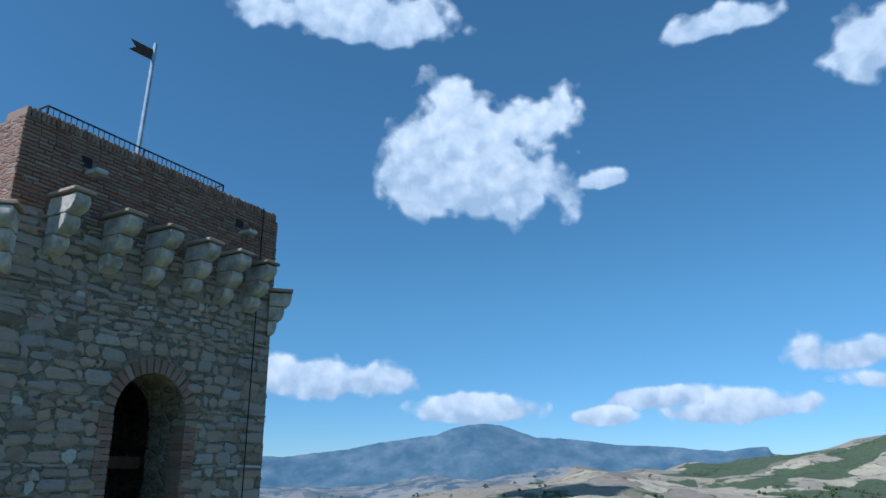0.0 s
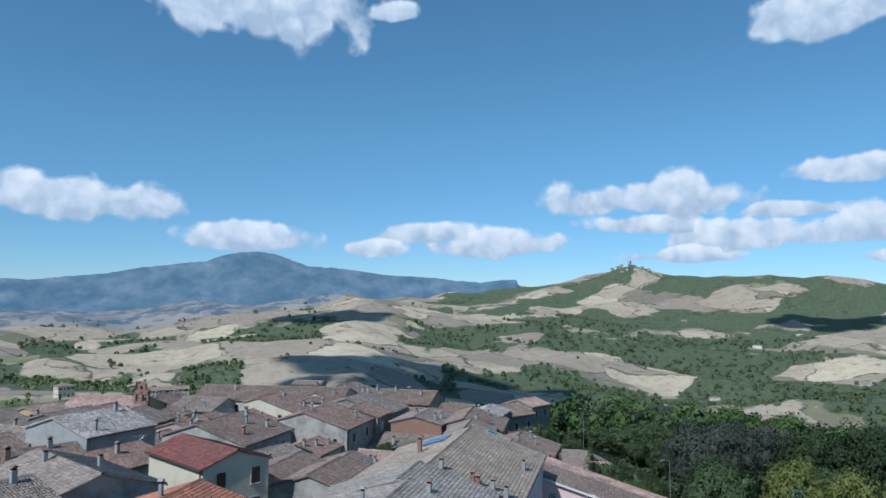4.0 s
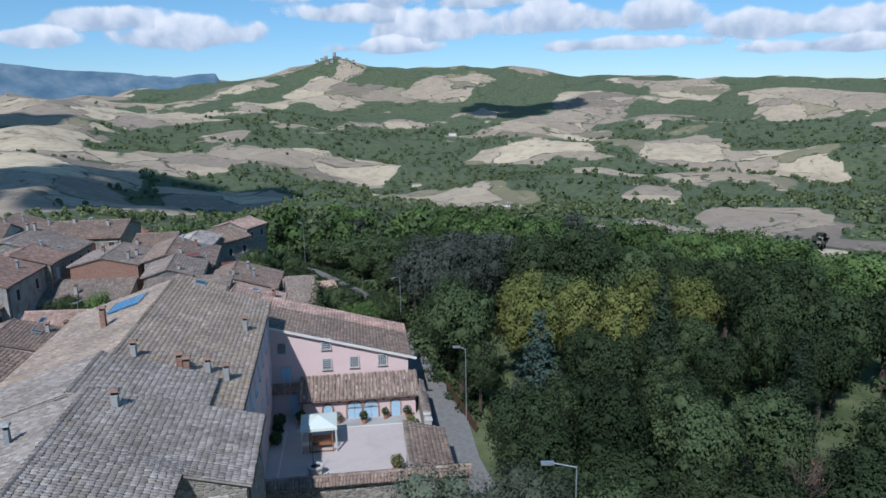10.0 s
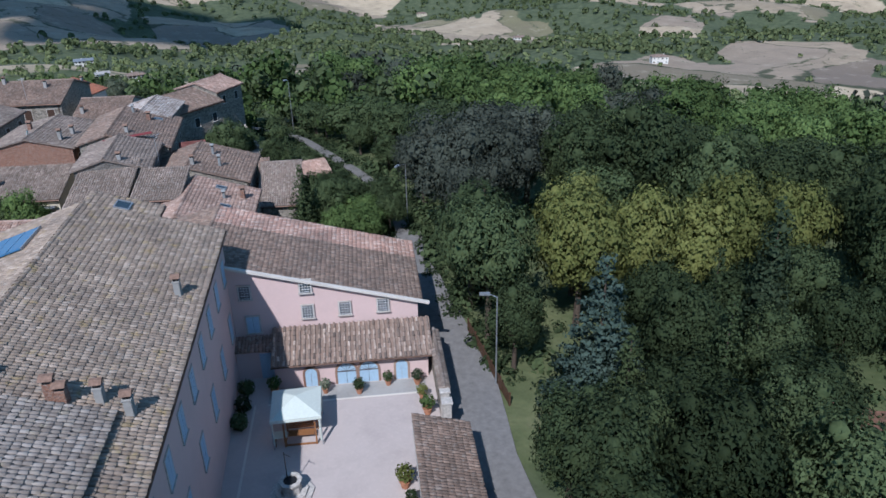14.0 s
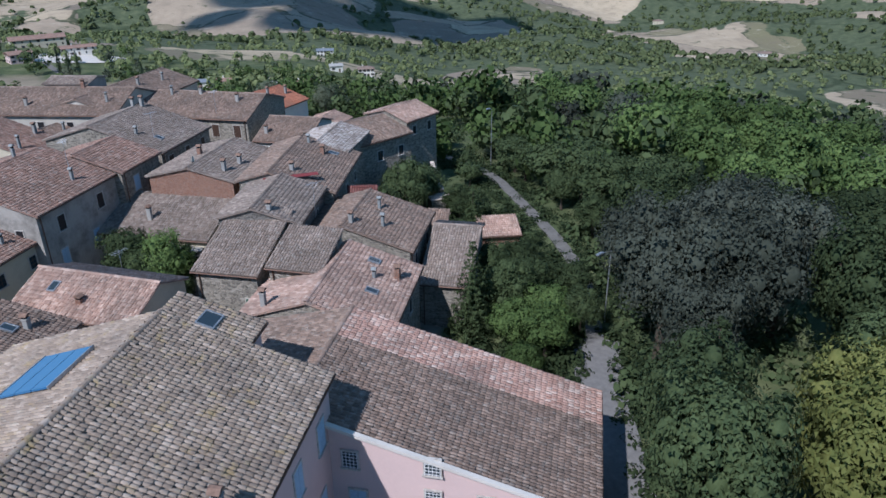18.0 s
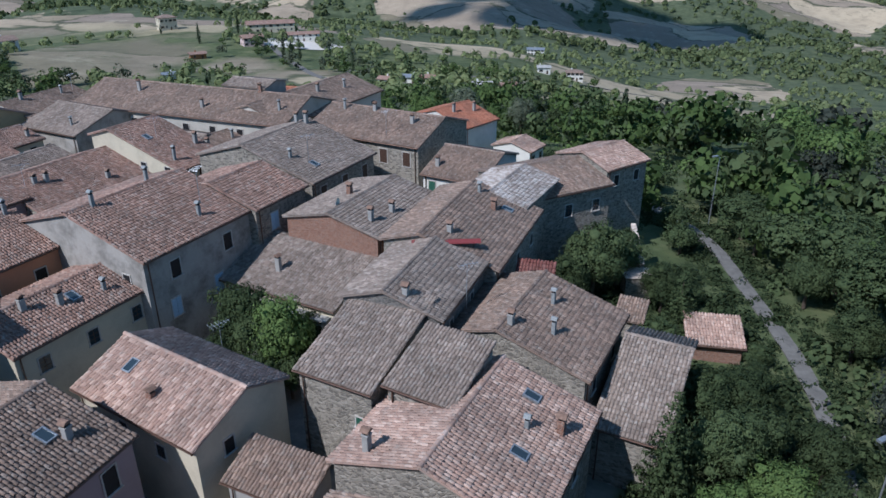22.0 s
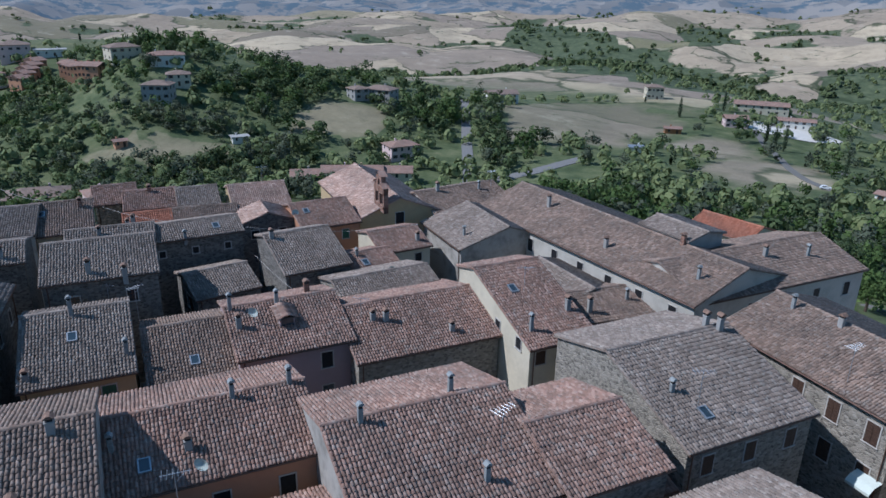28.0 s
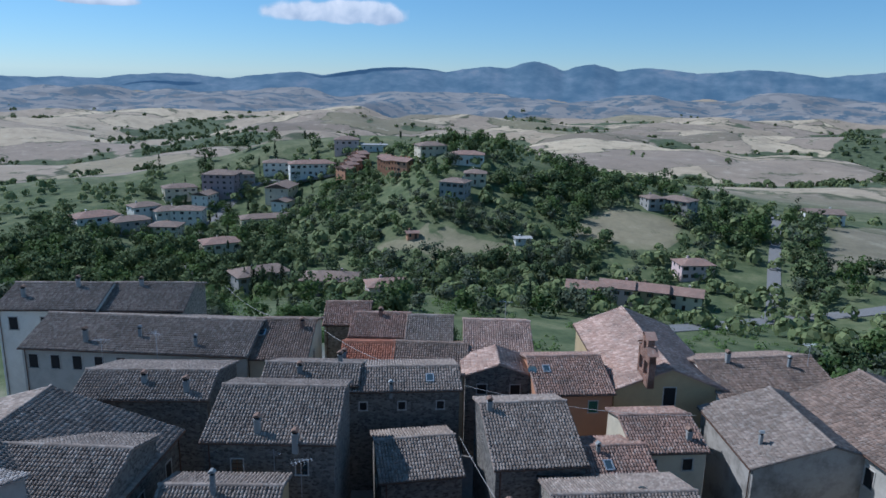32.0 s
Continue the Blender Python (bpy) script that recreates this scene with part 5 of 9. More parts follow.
def skylight(hname, along, across, w=0.7, h=1.0, glass="glass"):
    """A roof window lying on the near slope of a house."""
    ob = HOUSES[hname]
    me = ROOFS[hname].data
    a, b_, d_ = me.vertices[0].co, me.vertices[1].co, me.vertices[3].co
    u, v = (b_ - a).normalized(), (d_ - a).normalized()
    n_ = u.cross(v)
    if n_.z < 0:
        n_ = -n_
    o = a + u * (along + 0.22) + v * (across + 0.35) + n_ * 0.16
    m = Matrix((u, v, n_)).transposed().to_4x4()
    m.translation = o
    e = empty("skylight", ob.matrix_world @ m, "roof window with a metal frame set in a tiled roof", "skylight", "roof windows")
    bm = bmesh.new()
    for q in ((-w / 2, w / 2, -h / 2, -h / 2 + 0.08), (-w / 2, w / 2, h / 2 - 0.08, h / 2), (-w / 2, -w / 2 + 0.08, -h / 2 + 0.08, h / 2 - 0.08), (w / 2 - 0.08, w / 2, -h / 2 + 0.08, h / 2 - 0.08)):
        add_box(bm, q[0], q[1], q[2], q[3], -0.12, 0.06)
    part("frame_rim", bm, "zinc", e)
    box("pane", -w / 2 + 0.08, w / 2 - 0.08, -h / 2 + 0.08, h / 2 - 0.08, -0.1, 0.03, glass, e)


bpy.context.view_layer.update()
skylight("main_ext", 0.75, 2.1, 1.3, 1.0)
for q in (("S", 2.0, 6.8), ("H", 2.4, 2.4), ("I", 4.4, 3.0), ("T", 3.4, 4.4), ("T2", 3.4, 2.4), ("AL", 5.6, 1.6), ("K", 3.0, 2.0), ("V2", 2.4, 2.8), ("c1", 6.0, 3.0), ("E2", 4.0, 2.4), ("Z3", 0.9, 3.8), ("U", 7.4, 1.2), ("G", 6.0, 2.2), ("E2", 8.4, 3.4), ("M2", 9.6, 2.2), ("W", 1.4, 3.2)):
    skylight(*q)

bal = empty("balcony", HOUSES["main"].matrix_world @ Matrix.Translation((3.6, 0, 5.6)), "small iron balcony on the palazzo wall", "balcony")
box("slab", -0.9, 0.9, -0.8, 0.0, -0.14, 0.0, "concrete", bal, 0.02)
for z in (0.1, 0.95):
    box("rail", -0.88, 0.88, -0.79, -0.75, z, z + 0.04, "iron", bal)
    for x in (-0.88, 0.84):
        box("rail", x, x + 0.04, -0.75, -0.01, z, z + 0.04, "iron", bal)
for k in range(13):
    box("baluster", -0.86 + 0.143 * k, -0.84 + 0.143 * k, -0.78, -0.76, 0.0, 0.95, "iron", bal)
# blue solar panels on the far slope of the palazzo
sp = HOUSES["main"]
me = ROOFS["main"].data
a, b_, d_ = me.vertices[8].co, me.vertices[9].co, me.vertices[11].co
u, v = (b_ - a).normalized(), (d_ - a).normalized()
n_ = u.cross(v)
n_ = n_ if n_.z > 0 else -n_
m = Matrix((u, v, n_)).transposed().to_4x4()
m.translation = a + u * 21.5 + v * 6.0 + n_ * 0.24
pan = empty("solar_panel", sp.matrix_world @ m, "blue solar collector on a tile roof", "solar panel")
for k in range(3):
    box("pane", -1.6, 1.6, -1.35 + 0.92 * k, -0.47 + 0.92 * k, -0.05, 0.05, "solar_glass", pan)
box("rail", -1.65, 1.65, -1.45, -1.37, -0.08, 0.07, "zinc", pan)
box("rail", -1.65, 1.65, 1.39, 1.47, -0.08, 0.07, "zinc", pan)

# awning over a door, and washing hung from a wall
awn = empty("awning", HOUSES["L"].matrix_world @ Matrix.Translation((0.9, 0.0, 4.6)), "small white canvas awning over a doorway", "awning")
mesh_ob("canvas", [(-0.9, 0.02, 0.6), (0.9, 0.02, 0.6), (0.9, 0.75, 0.42), (-0.9, 0.75, 0.42), (0.9, 1.15, 0.05), (-0.9, 1.15, 0.05), (0.9, 1.15, -0.15), (-0.9, 1.15, -0.15)],
        [(0, 1, 2, 3), (3, 2, 4, 5), (5, 4, 6, 7)], "canvas", awn)
for x in (-0.9, 0.9):
    tube("arm", (x, 0.02, 0.1), (x, 1.15, 0.03), 0.02, "iron", awn, 5)
wash = empty("washing_line", HOUSES["AL"].matrix_world @ Matrix.Translation((8.2, -0.5, 6.4)), "white sheets drying on a line below a window", "laundry")
tube("line", (-2.0, 0, 0), (2.0, 0, 0), 0.01, "iron", wash, 4)
for x in (-2.0, 2.0):
    tube("bracket", (x, 0.48, 0), (x, 0, 0), 0.02, "iron", wash, 5)
for x0, x1, drop in ((-1.7, -0.1, 1.1), (0.1, 1.6, 0.9)):
    box("sheet", x0, x1, -0.015, 0.015, -drop, 0.0, "canvas", wash)

# dormer on the mauve house
dm = empty("dormer", HOUSES["D"].matrix_world @ Matrix.Translation((4.3, 2.5, 9.75)), "small tiled roof dormer with a window", "dormer")
box("cheek", -0.6, -0.5, 0, 1.8, -0.4, 0.75, "plaster_mauve", dm)
box("cheek", 0.5, 0.6, 0, 1.8, -0.4, 0.75, "plaster_mauve", dm)
box("front", -0.5, 0.5, 0.02, 0.1, -0.4, 0.0, "plaster_mauve", dm)
box("window", -0.5, 0.5, 0.05, 0.1, 0.0, 0.75, "glass", dm)
rng = np.random.default_rng(4)
rb = mesh_ob("roof", [(-0.85, -0.3, 0.75), (0, -0.3, 1.1), (0, 2.4, 1.1), (-0.85, 2.4, 0.75), (0.85, -0.3, 0.75), (0.85, 2.4, 0.75)], [(0, 1, 2, 3), (1, 4, 5, 2)], "tiles_red", dm)
tiles_mesh("roof_tiles", [tile_field(Vector((-0.85, -0.3, 0.76)), Vector((0, 1, 0)), Vector((0.92, 0, 0.38)).normalized(), 2.7, 0.92, rng),
                          tile_field(Vector((0.85, -0.3, 0.76)), Vector((0, 1, 0)), Vector((-0.92, 0, 0.38)).normalized(), 2.7, 0.92, rng)], "tiles_red", rb)


# ---- the tower: own axes along the visible face, y inwards ----
TOWER = pose(-6.2, 9.6, 0, 0, 0, 61)
tower = empty("tower", TOWER, "square rubble stone tower with a brick parapet and stone corbels", "tower")
TWW, TWD, TZ0, TZB, TZ1 = 5.6, 6.0, 3.0, 33.85, 35.36
ARX, ARW, ARZ = 2.88, 0.72, 30.95            # belfry arch: middle, half width, springing
for q in ((0, ARX - ARW, 0, 0.9), (ARX + ARW, TWW, 0, 0.9), (0, 0.9, 0.9, TWD), (TWW - 0.9, TWW, 0.9, TWD), (0.9, TWW - 0.9, TWD - 0.9, TWD)):
    box("wall", q[0], q[1], q[2], q[3], TZ0, TZB, "tower_wall", tower)
box("wall", ARX - ARW, ARX + ARW, 0, 0.9, TZ0, 28.6, "tower_wall", tower)
bm = bmesh.new()
K = 12
arc = [(ARX + ARW * math.cos(math.pi * k / K), ARZ + ARW * math.sin(math.pi * k / K)) for k in range(K + 1)]
for k in range(K):
    (x0, z0), (x1, z1) = arc[k], arc[k + 1]
    vs = [bm.verts.new(p) for p in ((x0, 0, z0), (x1, 0, z1), (x1, 0, TZB), (x0, 0, TZB), (x0, 0.9, z0), (x1, 0.9, z1), (x1, 0.9, TZB), (x0, 0.9, TZB))]
    for f in ((0, 3, 2, 1), (4, 5, 6, 7), (0, 1, 5, 4), (2, 3, 7, 6)):
        bm.faces.new([vs[i] for i in f])
bmesh.ops.remove_doubles(bm, verts=bm.verts[:], dist=0.001)
part("arch_wall", bm, "tower_wall", tower)
box("belfry_floor", 0.9, TWW - 0.9, 0.9, TWD - 0.9, 27.9, 28.2, "wood_dark", tower)
box("terrace", 0.3, TWW - 0.3, 0.3, TWD - 0.3, 34.5, 34.7, "concrete", tower)
for q in ((0, TWW, 0, 0.45), (0, TWW, TWD - 0.45, TWD), (0, 0.45, 0.45, TWD - 0.45), (TWW - 0.45, TWW, 0.45, TWD - 0.45)):
    box("parapet", q[0], q[1], q[2], q[3], TZB, TZ1 - 0.14, "brickwork", tower)
# bell in the arch
bm = bmesh.new()
prof = [(0.10, 0.62), (0.22, 0.55), (0.27, 0.25), (0.34, 0.05), (0.42, -0.1)]
for (r0, z0), (r1, z1) in zip(prof, prof[1:]):
    add_tube(bm, (ARX - 0.1, 1.1, 29.5 + z0), (ARX - 0.1, 1.1, 29.5 + z1), r0, r1, 14)
part("bell", bm, "iron", tower, "dark bronze bell", True)
box("bell_beam", ARX - ARW, ARX + ARW, 1.02, 1.2, 30.15, 30.35, "wood_dark", tower)


def stone_mesh(name, w, h, d, rng, round_=0.34):
    """A rough block: eight-sided bulged face with chamfered rim, y towards -y."""
    c = min(w, h) * round_
    ring = [(-w / 2 + c, -h / 2), (w / 2 - c, -h / 2), (w / 2, -h / 2 + c), (w / 2, h / 2 - c), (w / 2 - c, h / 2), (-w / 2 + c, h / 2), (-w / 2, h / 2 - c), (-w / 2, -h / 2 + c)]
    ring = [(x + rng.normal(0, 0.02), z + rng.normal(0, 0.018)) for x, z in ring]
    k = min(0.05, c * 0.7)
    verts = [(x, 0.0, z) for x, z in ring] + [(x, -d * 0.55, z) for x, z in ring] + [(x * (1 - 2 * k / w), -d * rng.uniform(0.85, 1.1), z * (1 - 2 * k / h)) for x, z in ring]
    faces = []
    for lv in (0, 8):
        faces += [(lv + i, lv + (i + 1) % 8, lv + 8 + (i + 1) % 8, lv + 8 + i) for i in range(8)]
    faces.append(tuple(range(16, 24)))
    me = bpy.data.meshes.new(name)
    me.from_pydata(verts, [], faces)
    return me


m_, t, b = nodes_of("tower_stone", 0.95)
oi = t.nodes.new("ShaderNodeObjectInfo")
g_ = t.nodes.new("ShaderNodeNewGeometry")
rnd = math_node(t, "FRACT", math_node(t, "ADD", oi.outputs["Random"], math_node(t, "MULTIPLY", g_.outputs["Random Per Island"], 0.9)))
c = ramp(t, rnd, [(0.0, (0.182, 0.139, 0.104)), (0.22, (0.46, 0.315, 0.235)), (0.42, (0.36, 0.295, 0.275)), (0.58, (0.49, 0.335, 0.24)), (0.74, (0.33, 0.24, 0.19)), (0.90, (0.44, 0.365, 0.325)), (0.96, (0.42, 0.36, 0.30)), (1.0, (0.62, 0.56, 0.50))])
n1 = tex(t, "ShaderNodeTexNoise", 5.0, 7.0, 0.7, g_.outputs["Position"])
c = mix(t, ramp(t, n1.outputs[0], [(0.45, (0, 0, 0)), (0.72, (0.749, 0.693, 0.665))]), c, (0.471, 0.381, 0.285))
n2 = tex(t, "ShaderNodeTexNoise", 16.0, 6.0, 0.7, g_.outputs["Position"])
c = mix(t, ramp(t, n2.outputs[0], [(0.55, (0, 0, 0)), (0.75, (0.642, 0.594, 0.570))]), c, (0.182, 0.141, 0.106))
t.links.new(c, b.inputs["Base Color"])
bump(t, b, n2.outputs[0], 0.7, 0.03)
m_, t, b = nodes_of("brick_piece", 0.95)
g_ = t.nodes.new("ShaderNodeNewGeometry")
oi = t.nodes.new("ShaderNodeObjectInfo")
rnd = math_node(t, "FRACT", math_node(t, "ADD", oi.outputs["Random"], g_.outputs["Random Per Island"]))
c = ramp(t, rnd, [(0.0, (0.20, 0.11, 0.08)), (0.35, (0.31, 0.16, 0.11)), (0.6, (0.26, 0.175, 0.13)), (0.85, (0.35, 0.21, 0.15)), (1.0, (0.34, 0.28, 0.22))])
n1 = tex(t, "ShaderNodeTexNoise", 1.2, 6.0, 0.7, g_.outputs["Position"])
c = mix(t, ramp(t, n1.outputs[0], [(0.45, (0, 0, 0)), (0.68, (0.65, 0.65, 0.65))]), c, (0.29, 0.21, 0.16))
t.links.new(c, b.inputs["Base Color"])
n2 = tex(t, "ShaderNodeTexNoise", 25.0, 5.0, 0.7, g_.outputs["Position"])
bump(t, b, n2.outputs[0], 0.6, 0.02)

rng = np.random.default_rng(11)
pieces = []                                    # (x, z, w, h)
z = 27.2
while z < TZB - 0.05:
    h = min(rng.uniform(0.08, 0.23), TZB - z)
    x = 0.0
    while x < TWW - 0.02:
        w = rng.uniform(0.11, 0.42) * (0.7 + h * 2.4)
        if x < 0.1 or x > TWW - 0.75:
            w = rng.uniform(0.45, 0.7)
        w = min(w, TWW - x)
        if TWW - x - w < 0.14:
            w = TWW - x
        cx, cz = x + w / 2, z + h / 2
        inside = abs(cx - ARX) < ARW + 0.24 and (28.4 < cz < ARZ or (cz >= ARZ and math.hypot(cx - ARX, cz - ARZ) < ARW + 0.30))
        if not inside:
            pieces.append((cx, cz + rng.normal(0, 0.018), w, h * rng.uniform(0.82, 1.1)))
        x += w
    z += h
singles = sorted(pieces, key=lambda p: -p[1])[:300]
rest = sorted(pieces, key=lambda p: -p[1])[300:]
for cx, cz, w, h in singles:
    me = stone_mesh("stone", w - 0.028, h - 0.024, rng.uniform(0.012, 0.05), rng)
    me.materials.append(MATS["tower_stone"])
    o = new("stone", me)
    o.parent, o.location = tower, (cx, 0.005, cz)
verts, faces = [], []
for cx, cz, w, h in rest:
    me = stone_mesh("tmp", w - 0.028, h - 0.024, rng.uniform(0.012, 0.05), rng)
    i = len(verts)
    verts += [(v.co.x + cx, v.co.y + 0.005, v.co.z + cz) for v in me.vertices]
    faces += [tuple(i + k for k in p.vertices) for p in me.polygons]
    bpy.data.meshes.remove(me)
if verts:
    mesh_ob("lower_stonework", verts, faces, "tower_stone", tower)["kind"] = "stuff"
# stones round the far corner, seen edge on
verts, faces = [], []
z = 27.0
while z < TZB:
    h = rng.uniform(0.2, 0.34)
    y = 0.0
    while y < TWD:
        w = rng.uniform(0.3, 0.7)
        d = rng.uniform(0.02, 0.06)
        i = len(verts)
        verts += [(TWW - 0.003, y + 0.02, z + 0.02), (TWW - 0.003, y + w - 0.02, z + 0.02), (TWW - 0.003, y + w - 0.02, z + h - 0.02), (TWW - 0.003, y + 0.02, z + h - 0.02),
                  (TWW + d, y + 0.04, z + 0.04), (TWW + d, y + w - 0.04, z + 0.04), (TWW + d, y + w - 0.04, z + h - 0.04), (TWW + d, y + 0.04, z + h - 0.04)]
        faces += [(i + 4, i + 5, i + 6, i + 7), (i, i + 1, i + 5, i + 4), (i + 1, i + 2, i + 6, i + 5), (i + 2, i + 3, i + 7, i + 6), (i + 3, i, i + 4, i + 7)]
        y += w
    z += h
mesh_ob("side_stonework", verts, faces, "tower_stone", tower)["kind"] = "stuff"
# brick courses of the parapet, both seen faces
verts, faces = [], []


def brick(x, z, w, h, d, flip=False):
    i = len(verts)
    q = [(x, 0.003, z), (x + w, 0.003, z), (x + w, 0.003, z + h), (x, 0.003, z + h), (x + 0.006, -d, z + 0.006), (x + w - 0.006, -d, z + 0.006), (x + w - 0.006, -d, z + h - 0.006), (x + 0.006, -d, z + h - 0.006)]
    if flip:
        q = [(-b0, a0, c0) for a0, b0, c0 in q]
        q = [(0.0 - abs(p[0]) if p[0] else 0.0, p[1], p[2]) for p in q]
    verts.extend(q)
    faces.extend([(i + 4, i + 5, i + 6, i + 7), (i, i + 1, i + 5, i + 4), (i + 1, i + 2, i + 6, i + 5), (i + 2, i + 3, i + 7, i + 6), (i + 3, i, i + 4, i + 7)])


z, k = TZB + 0.0, 0
while z < TZ1 - 0.16:
    x = -0.12 if k % 2 else 0.0
    while x < TWW:
        w = rng.choice((0.25, 0.27, 0.13))
        x0, x1 = max(x, 0.0), min(x + w - 0.014, TWW)
        hole = any(abs((x0 + x1) / 2 - hx) < 0.13 and 34.72 < z < 34.92 for hx in (1.08, 4.5))
        if x1 - x0 > 0.04 and not hole:
            brick(x0, z, x1 - x0, 0.052, 0.012 + abs(rng.normal(0, 0.009)))
        x += w
    z += 0.066
    k += 1
mesh_ob("parapet_brickwork", verts, faces, "brick_piece", tower)["kind"] = "stuff"
# coping: bricks on edge
me = bpy.data.meshes.new("coping_brick")
bm = bmesh.new()
add_box(bm, -0.032, 0.032, -0.03, 0.5, -0.14, 0.02)
bmesh.ops.bevel(bm, geom=bm.edges[:], offset=0.008, segments=1, affect="EDGES")
bm.to_mesh(me)
bm.free()
me.materials.append(MATS["brick_piece"])
for k in range(int(TWW / 0.078)):
    o = new("coping_brick", me)
    o.parent = tower
    o.location = (0.04 + k * 0.078, rng.normal(0, 0.006), TZ1 - 0.01 + rng.normal(0, 0.008))
    o.rotation_euler = (0, rng.normal(0, 0.03), 0)
# voussoirs of the arch
for k in range(19):
    g = math.pi * (k + 0.5) / 19
    bm = bmesh.new()
    add_box(bm, -0.055, 0.055, -0.03, 0.3, 0.0, 0.26)
    bmesh.ops.bevel(bm, geom=bm.edges[:], offset=0.01, segments=1, affect="EDGES")
    o = part("voussoir", bm, "brick_piece", tower)
    o.matrix_local = Matrix.Translation((ARX + ARW * math.cos(g), 0, ARZ + ARW * math.sin(g))) @ Matrix.Rotation(math.pi / 2 - g, 4, "Y")
for s in (-1, 1):
    for k in range(22):
        bm = bmesh.new()
        add_box(bm, -0.13, 0.13, -0.025, 0.3, 0, 0.085)
        o = part("jamb_brick", bm, "brick_piece", tower)
        o.location = (ARX + s * (ARW + 0.12), rng.normal(0, 0.006), ARZ - 0.1 - k * 0.1)


def corbel(m):
    """Three stones stepping out under a flat slab."""
    for k, (reach, top, hh) in enumerate(((0.24, 33.42, 0.30), (0.43, 33.72, 0.30), (0.62, 34.02, 0.30))):
        bm = bmesh.new()
        n_ = 6
        pts = [(0.0, top - hh), (0.0, top - 0.01)] + [(-reach, top - 0.01)] + [(-reach + (reach - (reach - 0.19)) * 0.0 + -0.02 * math.sin(math.pi * q / n_) + 0.19 * (q / n_) ** 3.5, top - 0.02 - (hh - 0.02) * q / n_) for q in range(1, n_ + 1)]
        ring = []
        for x in (-0.135, 0.135):
            ring.append([bm.verts.new((x + rng.normal(0, 0.008), y, z_)) for y, z_ in pts])
        for i in range(len(pts)):
            j = (i + 1) % len(pts)
            bm.faces.new((ring[0][i], ring[0][j], ring[1][j], ring[1][i]))
        bm.faces.new(ring[0][::-1])
        bm.faces.new(ring[1])
        bmesh.ops.recalc_face_normals(bm, faces=bm.faces[:])
        bmesh.ops.bevel(bm, geom=bm.edges[:], offset=0.014, segments=1, affect="EDGES")
        o = part("corbel_stone", bm, "corbel", tower, "pale weathered corbel stone")
        o.matrix_local = m
    bm = bmesh.new()
    add_box(bm, -0.19, 0.19, -0.66, 0.0, 34.03, 34.09)
    bmesh.ops.bevel(bm, geom=bm.edges[:], offset=0.012, segments=1, affect="EDGES")
    part("corbel_slab", bm, "tower_stone", tower).matrix_local = m


for x in (0.72, 1.66, 2.5, 3.36, 4.14, 4.86):
    corbel(Matrix.Translation((x, 0, rng.normal(0, 0.02))))
for x, a in ((0.05, -45), (TWW - 0.05, 45)):
    corbel(Matrix.Translation((x, 0.05, -0.38)) @ Matrix.Rotation(radians(a), 4, "Z") @ Matrix.Diagonal((1.25, 0.72, 1, 1)))
# spout and slots
for hx in (1.08, 4.5):
    box("slot", hx - 0.1, hx + 0.1, -0.006, 0.1, 34.74, 34.94, "room_dark", tower)
    box("spout", hx - 0.02, hx + 0.2, -0.32, 0.1, 34.62, 34.70, "stone_light", tower, 0.015)
tube("lightning_cable", (5.08, -0.08, TZ1), (5.03, -0.08, 26), 0.012, "iron", tower, 6)
rail = empty("railing", TOWER, "thin black iron railing on the tower parapet", "railing")
for z in (TZ1 + 0.06, TZ1 + 0.42):
    tube("bar", (0.6, 0.5, z), (4.45, 0.5, z), 0.016, "iron", rail, 6)
for k in range(38):
    x = 0.6 + 3.85 * k / 37
    r = 0.02 if k % 37 == 0 or k == 18 else 0.008
    tube("baluster", (x, 0.5, TZ1 - 0.3), (x, 0.5, TZ1 + 0.43), r, "iron", rail, 5)
for x in (0.6, 4.45):
    tube("bar", (x, 0.5, TZ1 + 0.42), (x, 4.8, TZ1 + 0.42), 0.016, "iron", rail, 6)
    for k in range(1, 20):
        tube("baluster", (x, 0.5 + 4.3 * k / 20, TZ1 - 0.3), (x, 0.5 + 4.3 * k / 20, TZ1 + 0.42), 0.008, "iron", rail, 5)
pole = empty("flagpole", TOWER @ Matrix.Translation((2.75, 1.1, 34.7)), "grey metal pole with a small sheet metal flag", "flagpole")
tube("pole", (0, 0, 0), (0.12, 0, 3.75), 0.055, "zinc", pole, 10, 0.04)
mesh_ob("flag", [(0.08, 0, 3.6), (-0.42, 0.03, 3.58), (-0.3, 0.02, 3.46), (-0.44, 0.03, 3.34), (0.08, 0, 3.36), (0.08, 0.012, 3.6), (-0.42, 0.042, 3.58), (-0.3, 0.032, 3.46), (-0.44, 0.042, 3.34), (0.08, 0.012, 3.36)],
        [(0, 1, 2, 3, 4), (9, 8, 7, 6, 5), (0, 5, 6, 1), (1, 6, 7, 2), (2, 7, 8, 3), (3, 8, 9, 4), (4, 9, 5, 0)], "wood_dark", pole)

# ---- the courtyard: own axes along the pink facade from its right corner, y into the building ----
CT = pose(47.0, 75.3, 5.7, 0, 0, -34)
court = box("courtyard_paving", -14.4, 0.4, -22.3, 0.0, -0.3, 0.0, "paving", m=CT)
tagged(court, "pinkish gravel paving of the courtyard", "paving", kind="structure")
for q in ((-11.6, -0.6, -4.55, -4.4), (-12.55, -12.4, -22.0, -4.4)):
    tagged(box("paving_band", q[0], q[1], q[2], q[3], 0.004, 0.03, "lime_band", m=CT), "pale stone band set in the courtyard paving", "paving", kind="structure")
tagged(box("terrace_strip", -11.6, -0.4, -4.4, -2.8, 0.004, 0.02, "concrete", m=CT), "grey stone terrace before the annex", "paving", kind="structure")
